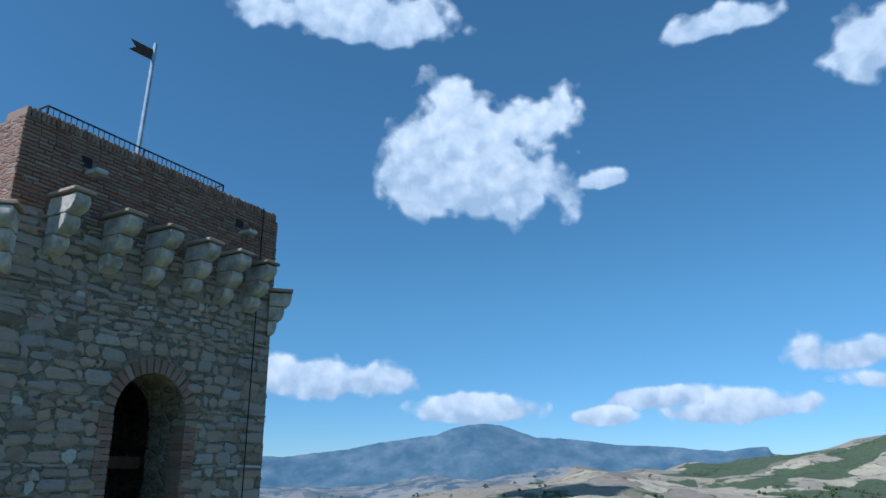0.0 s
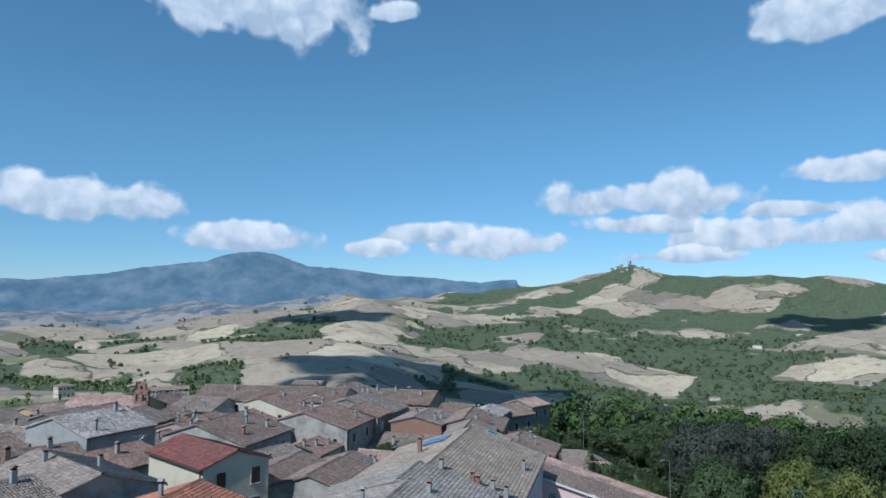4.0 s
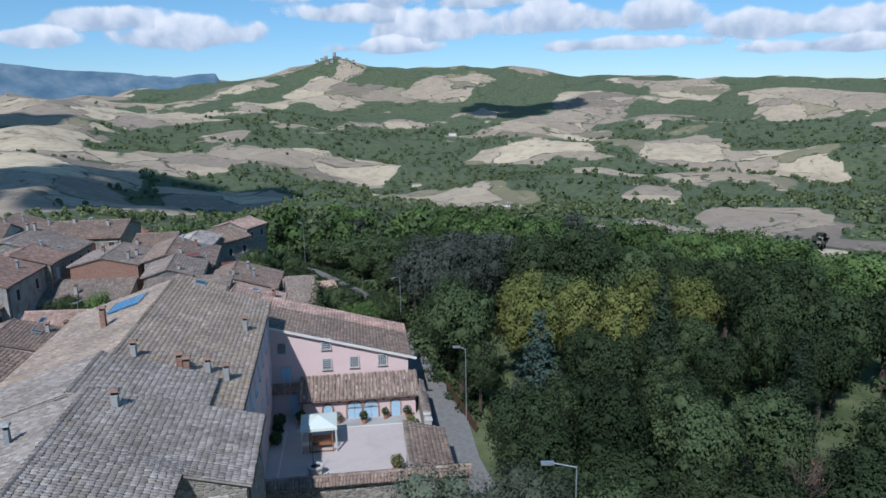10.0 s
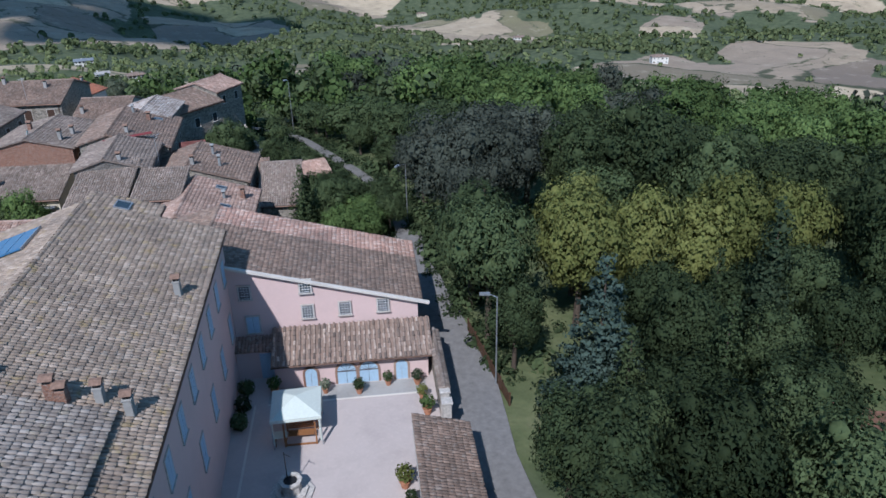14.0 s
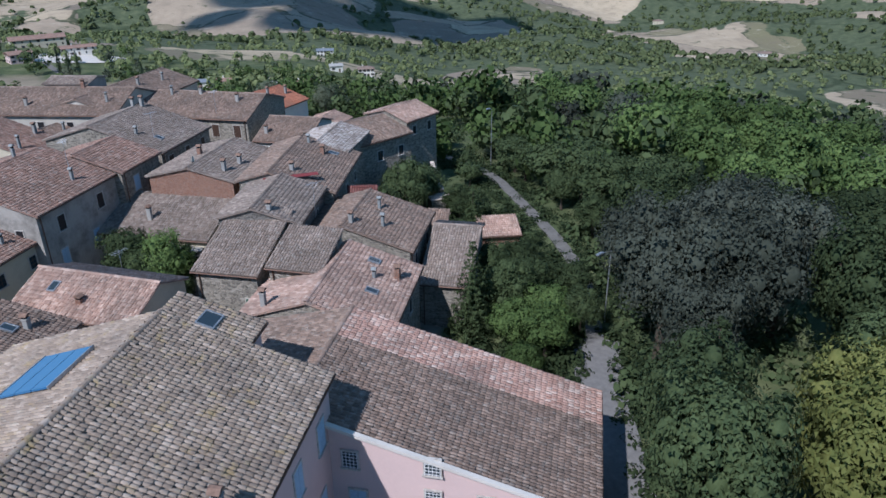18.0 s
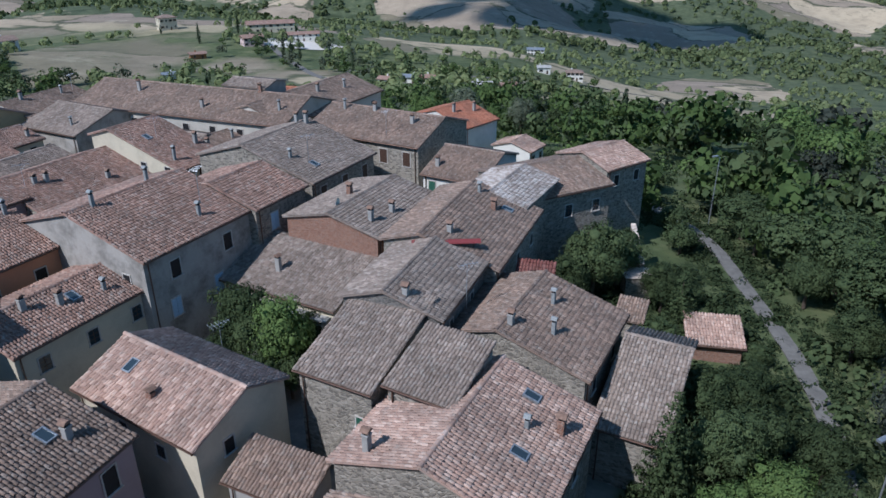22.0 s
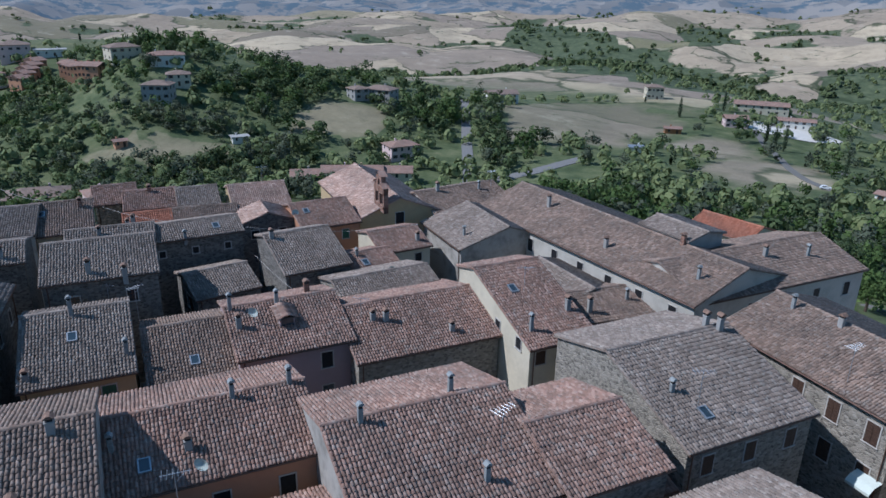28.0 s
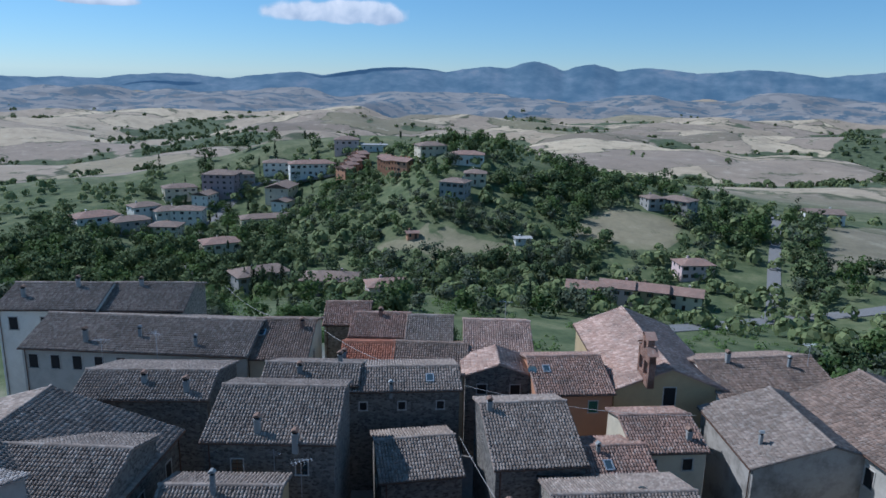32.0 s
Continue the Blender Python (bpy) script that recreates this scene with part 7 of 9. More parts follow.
def tree(kind, x, y, height, wide=1.0, turn=0.0, zg=None):
    """kind names a prototype: (shape, leaf material, leaf size, leaves, label, variants). Trees away from the park lane have fewer, larger leaves."""
    shape, leaf, size, leaves, label, variants = KINDS[kind]
    near = math.hypot(x - 55, y - 75) < 55
    k = int(abs(x * 3.1 + y * 1.7)) % variants
    zg = land_z(x, y) - 0.2 if zg is None else zg
    m = pose(x, y, zg, 0, 0, turn or (x * 37 + y * 11) % 360) @ Matrix.Diagonal((height * wide, height * wide, height, 1))
    if (kind, k, near) not in PROTO:
        seed = 100 + 17 * k + sum(map(ord, kind))
        crown, clumps = crown_mesh("crown", shape, leaf, seed, leaves if near else leaves // 3, size if near else size * 1.5)
        root = empty("tree", m, label, "tree", "trees")
        for nm, me in (("trunk", trunk_mesh(shape, clumps, seed)), ("crown", crown)):
            o = new(nm, me)
            o.parent = root
        PROTO[(kind, k, near)] = root
        return root
    made = empty("tree", m, label, "tree", "trees")
    for c in PROTO[(kind, k, near)].children:
        o = c.copy()
        scene.collection.objects.link(o)
        o.parent = made
    return made


WOODS = {}
ROAD_LINES = [[(-70, 392), (-78, 362), (-90, 336), (-92, 312)], [(-94, 330), (-101, 345), (-126, 387), (-168, 459), (-196, 505)]]


def road_near(x, y, gap=5.5):
    """Whether a place lies on the road below the town or on the avenue."""
    for line in ROAD_LINES:
        for (ax, ay), (bx, by) in zip(line, line[1:]):
            k = max(0.0, min(1.0, ((x - ax) * (bx - ax) + (y - ay) * (by - ay)) / ((bx - ax) ** 2 + (by - ay) ** 2)))
            if math.hypot(x - ax - k * (bx - ax), y - ay - k * (by - ay)) < gap:
                return True
    return False


def plant(kind, x, y, height, wide=1.0):
    """A tree of the far slopes, to be joined with its kind."""
    if open_field(x, y) > 0.3 or (-112 < x < -45 and 190 < y < 352 and height > 4.0) or road_near(x, y):
        return
    WOODS.setdefault(kind, []).append((x, y, height, wide))


def grow_woods(kind, label, seed):
    """All planted trees of a kind: a short trunk and some lumps of leaves each."""
    rng = np.random.default_rng(seed)
    shape, leaf = KINDS[kind][:2]
    quads, way = [], []
    for x, y, h, wide in WOODS[kind]:
        n, lumps = 190, 9
        if shape == "spire":
            zc = rng.uniform(0.05, 0.95, lumps)
            c = np.stack([np.zeros(lumps), np.zeros(lumps), zc], 1)
            rad = np.stack([0.10 * np.sin(np.pi * (0.15 + 0.8 * zc))] * 2 + [np.full(lumps, 0.16)], 1)
        else:
            c = rng.normal(0, 0.17, (lumps, 3)) + (0, 0, 0.58)
            rad = rng.uniform(0.15, 0.27, (lumps, 1)) * np.array((1.0, 1.0, 0.85))
        pick = rng.integers(lumps, size=n)
        d = rng.normal(0, 1, (n, 3))
        d /= np.linalg.norm(d, axis=1)[:, None]
        p = (c[pick] + d * rad[pick] * rng.uniform(0.7, 1.05, (n, 1))) * np.array((h * wide, h * wide, h)) + (x, y, land_z(x, y) - 0.2)
        e1 = np.cross(d, rng.normal(0, 1, (n, 3)))
        e1 /= np.linalg.norm(e1, axis=1)[:, None]
        e2 = np.cross(e1, d) * 0.8 + d * 0.3
        s = h * (0.08 if shape == "spire" else 0.13) * rng.uniform(0.7, 1.25, (n, 1))
        quads.append(np.stack([p - e1 * s * 0.5, p + e2 * s * 0.5, p + e1 * s * 0.5, p - e2 * s * 0.5], 1))
        way.append(d * 0.75 + (c[pick] - (0, 0, 0.5)) * 2.0 + rng.normal(0, 0.2, (n, 3)))
    q = np.concatenate(quads).reshape(-1, 3)
    tagged(mesh_ob("woods_" + kind, q.tolist(), np.arange(len(q)).reshape(-1, 4).tolist(), leaf), label, "woods", kind="stuff")
    leaf_normals(bpy.data.objects["woods_" + kind].data, np.concatenate(way))


KINDS = {
    "shade": ("round", "leaf_dark", 0.25, 9500, "dark green broadleaf tree beside the lane", 3),
    "oak": ("round", "leaf_oak", 0.25, 9000, "dark green broadleaf tree with a dense uneven crown", 4),
    "holm": ("round", "leaf_holm", 0.22, 10500, "grey-green holm oak with a broad billowing crown", 3),
    "bright": ("round", "leaf_bright", 0.27, 8000, "fresh green broadleaf tree on the slope", 3),
    "green": ("round", "leaf_mid", 0.23, 9500, "mid green broadleaf tree with a loose crown in the park", 3),
    "yellow": ("round", "leaf_yellow", 0.27, 9000, "yellowing broadleaf tree in the park", 3),
    "olive": ("round", "leaf_silver", 0.17, 14000, "silvery olive tree with fine leaves", 2),
    "cypress": ("spire", "leaf_cypress", 0.15, 4500, "tall slender dark green cypress tree", 2),
    "spruce": ("fir", "leaf_spruce", 0.20, 7500, "blue-grey spruce with layered branches", 1),
    "fir": ("fir", "leaf_oak", 0.21, 6000, "dark conifer with layered branches", 2),
}


def grove(kind, spots):
    """Trees by place, height of the top above the datum, and breadth of the crown to each side."""
    for x, y, top, half in spots:
        h = top - land_z(x, y) + 0.2
        tree(kind, x, y, h, half / (h * {"round": 0.43, "spire": 0.09, "fir": 0.27}[KINDS[kind][0]]))


# the park beside the lane
grove("olive", [(28.4, 50.0, 15.6, 4.4), (33.2, 47.6, 15.4, 4.0), (30.5, 44.5, 13.0, 3.6)])
grove("spruce", [(52.3, 63.2, 17.6, 4.0)])
grove("cypress", [(64.2, 58.0, 18.8, 1.6), (62.0, 44.0, 17.0, 1.5), (90.2, 118.3, 9.6, 1.3), (94.0, 121.0, 9.0, 1.2), (99.0, 119.0, 9.0, 1.3), (116.0, 128.5, 3.5, 1.3), (80.5, 108.0, 14.5, 1.3)])
grove("yellow", [(60.5, 71.7, 17.4, 4.3), (65.5, 69.5, 16.8, 4.0), (69.3, 66.5, 15.4, 4.0), (74.0, 66.5, 16.8, 4.2), (64.5, 75.5, 16.6, 4.0), (78.5, 63.0, 16.4, 3.8)])
grove("holm", [(64.4, 92.6, 18.9, 5.4), (69.2, 89.8, 18.7, 5.4), (72.5, 96.8, 17.8, 5.4), (62.2, 86.2, 16.2, 3.7), (76.5, 92.5, 18.0, 5.0), (81.0, 102.0, 15.5, 5.2), (69.5, 103.0, 14.5, 4.2)])
grove("oak", [(80.5, 79.0, 19.6, 6.2), (76.0, 84.5, 18.4, 5.0), (86.0, 86.0, 17.0, 5.4), (53.6, 75.3, 18.0, 4.4), (56.6, 80.5, 16.6, 4.3), (51.8, 70.6, 12.6, 2.7), (72.0, 79.0, 15.0, 4.6), (79.5, 71.5, 17.6, 4.6), (85.0, 67.5, 17.0, 5.0),
              (92.0, 75.0, 15.0, 5.4), (93.0, 66.0, 15.2, 5.2), (96.0, 85.0, 13.6, 5.4), (104.0, 73.0, 12.5, 5.6), (101.0, 61.0, 13.6, 5.4), (93.0, 96.0, 13.8, 5.4), (89.0, 108.0, 12.0, 5.0), (100.0, 104.0, 10.5, 5.2), (108.0, 90.0, 9.5, 5.4)])
grove("shade", [(74.2, 51.8, 14.4, 2.8), (83.0, 57.5, 18.2, 4.8), (78.0, 53.5, 17.4, 4.4), (89.0, 55.5, 17.2, 5.0), (80.0, 47.5, 17.0, 4.6), (73.5, 46.5, 15.5, 3.8), (90.0, 46.0, 16.0, 5.0), (85.0, 38.0, 14.5, 5.0), (75.0, 37.5, 13.5, 4.4)])
grove("shade", [(40.4, 52.4, 14.0, 3.7), (47.4, 51.8, 15.8, 4.0), (43.6, 47.8, 13.2, 3.9), (57.4, 51.4, 13.2, 4.0), (60.8, 64.6, 13.6, 3.2), (48.0, 39.8, 12.6, 4.2), (66.4, 61.0, 12.6, 3.4), (67.6, 53.6, 13.8, 3.2), (55.0, 36.0, 12.8, 4.2), (52.4, 56.6, 13.4, 3.5)])
grove("oak", [(43.8, 58.4, 13.8, 3.0), (42.6, 55.0, 15.8, 3.4), (50.6, 46.2, 15.2, 3.9), (57.4, 60.0, 14.8, 3.4), (56.4, 43.6, 14.6, 4.0), (40.0, 41.5, 13.0, 4.0), (36.4, 44.0, 15.0, 2.7), (70.6, 58.4, 14.4, 3.5), (64.5, 37.0, 13.4, 3.8)])
grove("green", [(38.6, 48.4, 13.2, 3.3), (46.8, 56.4, 13.6, 3.0), (53.6, 50.6, 14.2, 3.3), (61.6, 55.6, 12.8, 3.0), (47.2, 44.2, 12.4, 3.0)])
grove("fir", [(55.2, 56.0, 16.6, 2.6), (50.4, 59.6, 14.6, 2.3), (62.6, 61.0, 15.4, 2.2)])
# gardens between the houses and the lane
grove("bright", [(56.4, 96.6, 9.6, 2.7), (54.4, 98.8, 9.4, 2.4), (58.6, 100.4, 9.0, 2.4), (53.2, 94.8, 7.8, 1.9), (28.9, 116.6, 13.0, 2.6)])
grove("oak", [(60.8, 98.4, 9.2, 2.2), (63.0, 103.0, 9.4, 2.2), (56.6, 103.6, 10.6, 2.6), (59.4, 105.2, 9.6, 2.5), (60.8, 109.4, 9.2, 2.5), (57.6, 109.0, 9.6, 2.4), (55.6, 127.2, 12.6, 3.5), (58.8, 129.6, 11.2, 3.0), (52.6, 125.8, 10.4, 2.6), (61.6, 125.4, 9.4, 2.4), (25.8, 119.2, 13.2, 2.7), (27.4, 117.0, 11.8, 2.8), (30.6, 118.6, 10.2, 1.9), (27.2, 114.2, 9.8, 2.1), (24.6, 116.2, 10.4, 2.0), (29.6, 115.0, 9.2, 1.7), (63.8, 113.2, 6.8, 1.9),
              (66.2, 117.0, 5.8, 1.6), (64.6, 126.6, 6.2, 1.8), (66.4, 131.0, 5.8, 1.8), (58.0, 118.0, 8.2, 2.2)])
grove("fir", [(52.4, 102.2, 13.8, 2.3), (61.6, 121.8, 10.6, 2.0), (60.5, 83.0, 15.2, 3.2)])
# woods on the slope beyond the lane
grove("oak", [(70.2, 143.2, 7.4, 2.5), (68.4, 137.2, 7.6, 2.4), (75.6, 125.5, 9.0, 2.6), (74.2, 116.5, 9.0, 2.6), (77.5, 138.0, 9.0, 3.4), (78.5, 121.0, 12.6, 4.6), (82.0, 115.0, 13.4, 4.8), (85.0, 134.0, 9.8, 4.8), (78.0, 133.0, 10.4, 4.4), (92.0, 128.0, 9.0, 4.8), (78.5, 143.0, 8.6, 4.2), (81.0, 155.0, 6.6, 4.2), (88.0, 148.0, 6.0, 4.4), (96.0, 140.0, 6.0, 4.6),
              (76.0, 110.5, 14.0, 4.4), (79.5, 127.0, 12.0, 4.4), (73.5, 161.0, 6.5, 3.8)])
grove("bright", [(70.0, 156.5, 7.0, 3.4), (75.0, 168.0, 5.0, 3.6), (68.0, 171.0, 5.0, 3.2), (60.5, 180.0, 5.0, 3.2), (96.0, 152.0, 2.0, 3.8), (104.0, 146.0, 1.0, 4.0), (85.0, 165.0, 1.5, 3.8)])
# woods round the park, the slope under the town and the hill opposite
rng = np.random.default_rng(77)
placed = 0
while placed < 170:
    a, r = rng.uniform(18, 100), rng.uniform(85, 190)
    x, y = 20 + r * math.sin(radians(a)), 60 + r * math.cos(radians(a))
    if x < 90 + (y - 60) * 0.02 or (y < 62 and x < 100):
        continue
    if noise.noise(Vector((x / 45, y / 45, 3))) < -0.25 and r > 130:
        continue
    (tree if r < 150 else plant)(("oak", "bright", "bright", "bright", "holm")[int(rng.integers(5))], x, y, rng.uniform(7.5, 13), rng.uniform(0.9, 1.15))
    placed += 1
placed = 0
while placed < 260:
    a, r = rng.uniform(-82, 24), rng.uniform(142, 270)
    x, y = 20 + r * math.sin(radians(a)), 60 + r * math.cos(radians(a))
    if -66 < x < 62 and y < 196 + 0.12 * x:
        continue
    if noise.noise(Vector((x / 40, y / 40, 8))) < -0.2:
        continue
    if -112 < x < -45 and 190 < y < 352:
        placed += 1
        continue
    (tree if r < 178 else plant)(("oak", "bright", "bright", "cypress", "olive")[int(rng.integers(5))], x, y, rng.uniform(5, 10), rng.uniform(0.9, 1.1))
    placed += 1

for count, x0, x1, y0, y1, kinds, lo, hi in ((300, 66, 190, 150, 310, ("bright", "bright", "oak"), 5, 9), (170, -40, 80, 202, 300, ("bright", "oak", "bright", "olive"), 4, 8), (90, 78, 150, 110, 160, ("oak", "bright"), 6, 10)):
    for _ in range(count):
        x, y = rng.uniform(x0, x1), rng.uniform(y0, y1)
        if noise.noise(Vector((x / 35, y / 35, 11))) > -0.28:
            plant(kinds[int(rng.integers(len(kinds)))], x, y, rng.uniform(lo, hi), rng.uniform(0.95, 1.2))


def far_woods(name, count, where, label, leaf, seed, size=(5, 9)):
    """Woods too far off to count: loose clumps of leaves on the land."""
    rng = np.random.default_rng(seed)
    quads, way = [], []
    got = 0
    while got < count:
        a, r = where(rng)
        x, y = 20 + r * math.sin(radians(a)), 60 + r * math.cos(radians(a))
        if wood_cover(x, y) < rng.uniform(0.42, 0.62) and rng.uniform() > 0.006:
            continue
        h = rng.uniform(*size) * (0.8 + r / 4500)
        z0 = land_z(x, y)
        n = 16 if r > 900 else 34
        d = rng.normal(0, 1, (n, 3))
        d /= np.linalg.norm(d, axis=1)[:, None]
        d[:, 2] = np.abs(d[:, 2]) * 1.1 - 0.25
        p = np.array((x, y, z0 + h * 0.35)) + d * np.array((0.48, 0.48, 0.55)) * h * rng.uniform(0.6, 1.05, (n, 1))
        e1 = np.cross(d, rng.normal(0, 1, (n, 3)))
        e1 /= np.linalg.norm(e1, axis=1)[:, None]
        e2 = np.cross(e1, d)
        s = h * (0.34 if n > 20 else 0.5) * rng.uniform(0.7, 1.2, (n, 1))
        quads.append(np.stack([p - e1 * s * 0.5, p + e2 * s * 0.5, p + e1 * s * 0.5, p - e2 * s * 0.5], 1))
        way.append(d + rng.normal(0, 0.2, (n, 3)) + (0, 0, 0.2))
        got += 1
    q = np.concatenate(quads).reshape(-1, 3)
    ob = mesh_ob(name, q.tolist(), np.arange(len(q)).reshape(-1, 4).tolist(), leaf)
    leaf_normals(ob.data, np.concatenate(way))
    tagged(ob, label, "woods", kind="stuff")


far_woods("woods", 5200, lambda g: (g.uniform(-100, 100), 250 + 1100 * g.uniform(0, 1) ** 1.3), "scattered oak woods and hedges on the slopes below", "leaf_wood", 5)
far_woods("distant_woods", 6500, lambda g: (g.uniform(-100, 95), 900 + 2300 * g.uniform(0, 1) ** 1.2), "distant oak woods across the valley", "leaf_wood", 9, (7, 13))


# ---- roads and lanes ----
def ribbon(name, pts, width, material, label, lift=0.25, kind="structure"):
    """A road laid over the land along a smooth line."""
    p = [Vector((a, b_, 0)) for a, b_ in pts]
    line = []
    for i in range(len(p) - 1):
        a, b_, c, d = p[max(0, i - 1)], p[i], p[i + 1], p[min(len(p) - 1, i + 2)]
        steps = max(2, int((c - b_).length / 4))
        for k in range(steps):
            q = k / steps
            line.append(0.5 * (2 * b_ + (c - a) * q + (2 * a - 5 * b_ + 4 * c - d) * q * q + (3 * b_ - a - 3 * c + d) * q ** 3))
    line.append(p[-1])
    verts, faces = [], []
    for i, q in enumerate(line):
        d = (line[min(i + 1, len(line) - 1)] - line[max(0, i - 1)]).normalized()
        nrm = Vector((-d.y, d.x, 0))
        z = max(land_z(q.x + nrm.x * s, q.y + nrm.y * s) for s in (-width / 2, 0, width / 2)) + lift
        for s, dz in ((-0.5, -1.5), (-0.5, 0.0), (0.0, 0.04), (0.5, 0.0), (0.5, -1.5)):
            verts.append((q.x + nrm.x * s * width, q.y + nrm.y * s * width, z + dz))
        if i:
            for k in range(4):
                faces.append(((i - 1) * 5 + k, i * 5 + k, i * 5 + k + 1, (i - 1) * 5 + k + 1))
    return tagged(mesh_ob(name, verts, faces, material), label, "road", kind=kind)


LANE = [(38.5, 56), (43.2, 64.6), (47.8, 71), (52.2, 79.5), (57.0, 89), (61.8, 97.4), (67, 107), (70.3, 118), (72.4, 132.6), (73.4, 141), (72, 152), (66, 170), (58, 190), (40, 212)]
ribbon("road_lane", LANE[:6], 3.9, "asphalt", "pale worn asphalt lane between the courtyard and the park", 0.12)
ribbon("road_path", LANE[5:], 1.45, "gravel", "narrow gravel path along the park under the houses", 0.14)
ribbon("road_valley", [(-70, 392), (-78, 362), (-90, 336), (-92, 312), (-90, 285), (-84, 255), (-60, 225)], 6.0, "asphalt", "grey asphalt road curving below the town")
ribbon("road_avenue", [(-94, 330), (-101, 345), (-126, 387), (-168, 459), (-196, 505)], 5.0, "asphalt", "straight asphalt avenue between trees")
ribbon("road_village", [(-250, 190), (-290, 200), (-342, 213), (-385, 232), (-408, 250), (-424, 268), (-430, 287), (-412, 310), (-380, 330)], 6.0, "asphalt", "asphalt street climbing through the hill village")
ribbon("road_farm", [(30, 395), (18, 415), (8, 445), (-1, 481), (-14, 520), (-24, 556)], 3.4, "gravel", "white gravel drive up to the farm")
ribbon("road_slope", [(20, 470), (70, 440), (130, 450), (176, 515), (240, 560)], 3.0, "gravel", "white gravel track across the green slope")


# pale yard of the farm
verts, faces = [(-6.0, 572.0, land_z(-6.0, 572.0) + 0.5)], []
for k in range(28):
    a = math.tau * k / 28
    r = 1.0 + 0.22 * noise.noise(Vector((math.cos(a) * 2, math.sin(a) * 2, 3)))
    x, y = -6.0 + 27.0 * r * math.cos(a), 572.0 + 22.0 * r * math.sin(a)
    verts.append((x, y, land_z(x, y) + 0.4))
    faces.append((0, 1 + k, 1 + (k + 1) % 28))
tagged(mesh_ob("pavement_yard", verts, faces, "lime_band"), "pale gravel yard of the farm", "yard", kind="structure")

# ---- village on the hill and farms ----
def villa(x, y, size, h, turn=0.0, wall="plaster_cream", roof="tiles_red", hip=True, label="", bays=4, storeys=2, group="houses on the hill", pitch=0.32):
    """A detached house; its long side looks towards the town when turn is 0."""
    L, W = size
    face = math.degrees(math.atan2(114.0 - y, 26.0 - x)) + 90.0 + turn
    zs = [land_z(x + i, y + j) for i in (-L / 2, L / 2) for j in (-W / 2, W / 2)]
    z0 = sum(zs) / 4
    root = empty("house", pose(x, y, z0, 0, 0, face), label or "two-storey rendered house with a clay tile roof", "house", group)
    deep = z0 - min(zs) + 2.0
    rise = W / 2 * pitch
    bm = bmesh.new()
    add_box(bm, -L / 2, L / 2, -W / 2, W / 2, -deep, h)
    if not hip:
        v = [bm.verts.new(q) for q in ((-L / 2, -W / 2, h), (-L / 2, W / 2, h), (-L / 2, 0, h + rise), (L / 2, -W / 2, h), (L / 2, W / 2, h), (L / 2, 0, h + rise))]
        for f in ((0, 2, 1), (3, 4, 5), (0, 3, 5, 2), (1, 2, 5, 4)):
            bm.faces.new([v[i] for i in f])
    part("wall", bm, wall, root)
    e = 0.6
    k = W / 2 + e if hip else 0.0
    lo, zb = h - e * pitch, 0.22
    top = [(-L / 2 - e + k, 0, h + rise), (L / 2 + e - k, 0, h + rise)]
    rim = [(-L / 2 - e, -W / 2 - e, lo), (L / 2 + e, -W / 2 - e, lo), (L / 2 + e, W / 2 + e, lo), (-L / 2 - e, W / 2 + e, lo)]
    pts = [(a, b_, c + zb) for a, b_, c in rim + top] + rim + top
    fs = [(0, 1, 5, 4), (1, 2, 5), (2, 3, 4, 5), (3, 0, 4), (0, 6, 7, 1), (1, 7, 8, 2), (2, 8, 9, 3), (3, 9, 6, 0), (6, 10, 11, 7), (7, 11, 8), (8, 11, 10, 9), (9, 10, 6)]
    bm = bmesh.new()
    v = [bm.verts.new(q) for q in pts]
    for f in fs:
        bm.faces.new([v[i] for i in f])
    part("roof", bm, roof, root)
    rng = np.random.default_rng(int(abs(x) * 7 + abs(y)))
    cx = float(rng.uniform(-0.3, 0.3)) * L
    box("chimney", cx - 0.35, cx + 0.35, 0.4, 1.1, h, h + rise + 0.9, wall, root)
    fl = h / storeys
    for s in range(storeys):
        zc = s * fl + fl * 0.36
        for i in range(bays):
            wx = (i + 0.5) / bays * L - L / 2
            if s == 0 and i == bays // 2:
                box("door", wx - 0.55, wx + 0.55, -W / 2 - 0.05, -W / 2 + 0.05, 0, 2.2, "paint_brown", root)
                continue
            win = box("window", wx - 0.5, wx + 0.5, -W / 2 - 0.04, -W / 2 + 0.05, zc, zc + 1.4, "glass", root)
            if rng.uniform() < 0.6:
                for q in (-0.78, 0.78):
                    box("shutter", wx + q - 0.26, wx + q + 0.26, -W / 2 - 0.09, -W / 2 - 0.01, zc, zc + 1.4, "paint_brown", win)
        for side in (-1, 1):
            for wy in (-W / 4, W / 4):
                box("window", side * L / 2 - 0.05, side * L / 2 + 0.05, wy - 0.5, wy + 0.5, zc, zc + 1.4, "glass", root)
    return root


villa(-307.6, 218.2, (17, 12), 8.0, 12, "plaster_cream", "tiles_red", label="cream house with a red hipped tile roof and brown shutters")
villa(-240, 212, (21, 13), 7.5, 20, "plaster_grey", "tiles_brown", bays=5, label="grey house with a low brown hipped roof behind cypresses")
villa(-196, 222, (19, 12), 6.5, -10, "plaster_mauve", "tiles_brown", bays=4, label="dull pink house with a brown hipped tile roof")
villa(-163, 226, (13, 9), 5.0, 10, "plaster_pink", "tiles_red", storeys=1, label="low pink house with a red hipped roof")
villa(-364, 264, (30, 11), 4.5, 8, "plaster_cream", "tiles_brown", bays=8, storeys=1, label="long low cream building with a shallow brown roof")
villa(-386, 177, (22, 14), 7.5, 15, "plaster_white", "tiles_red", bays=5, label="pale house with a broad red hipped roof")
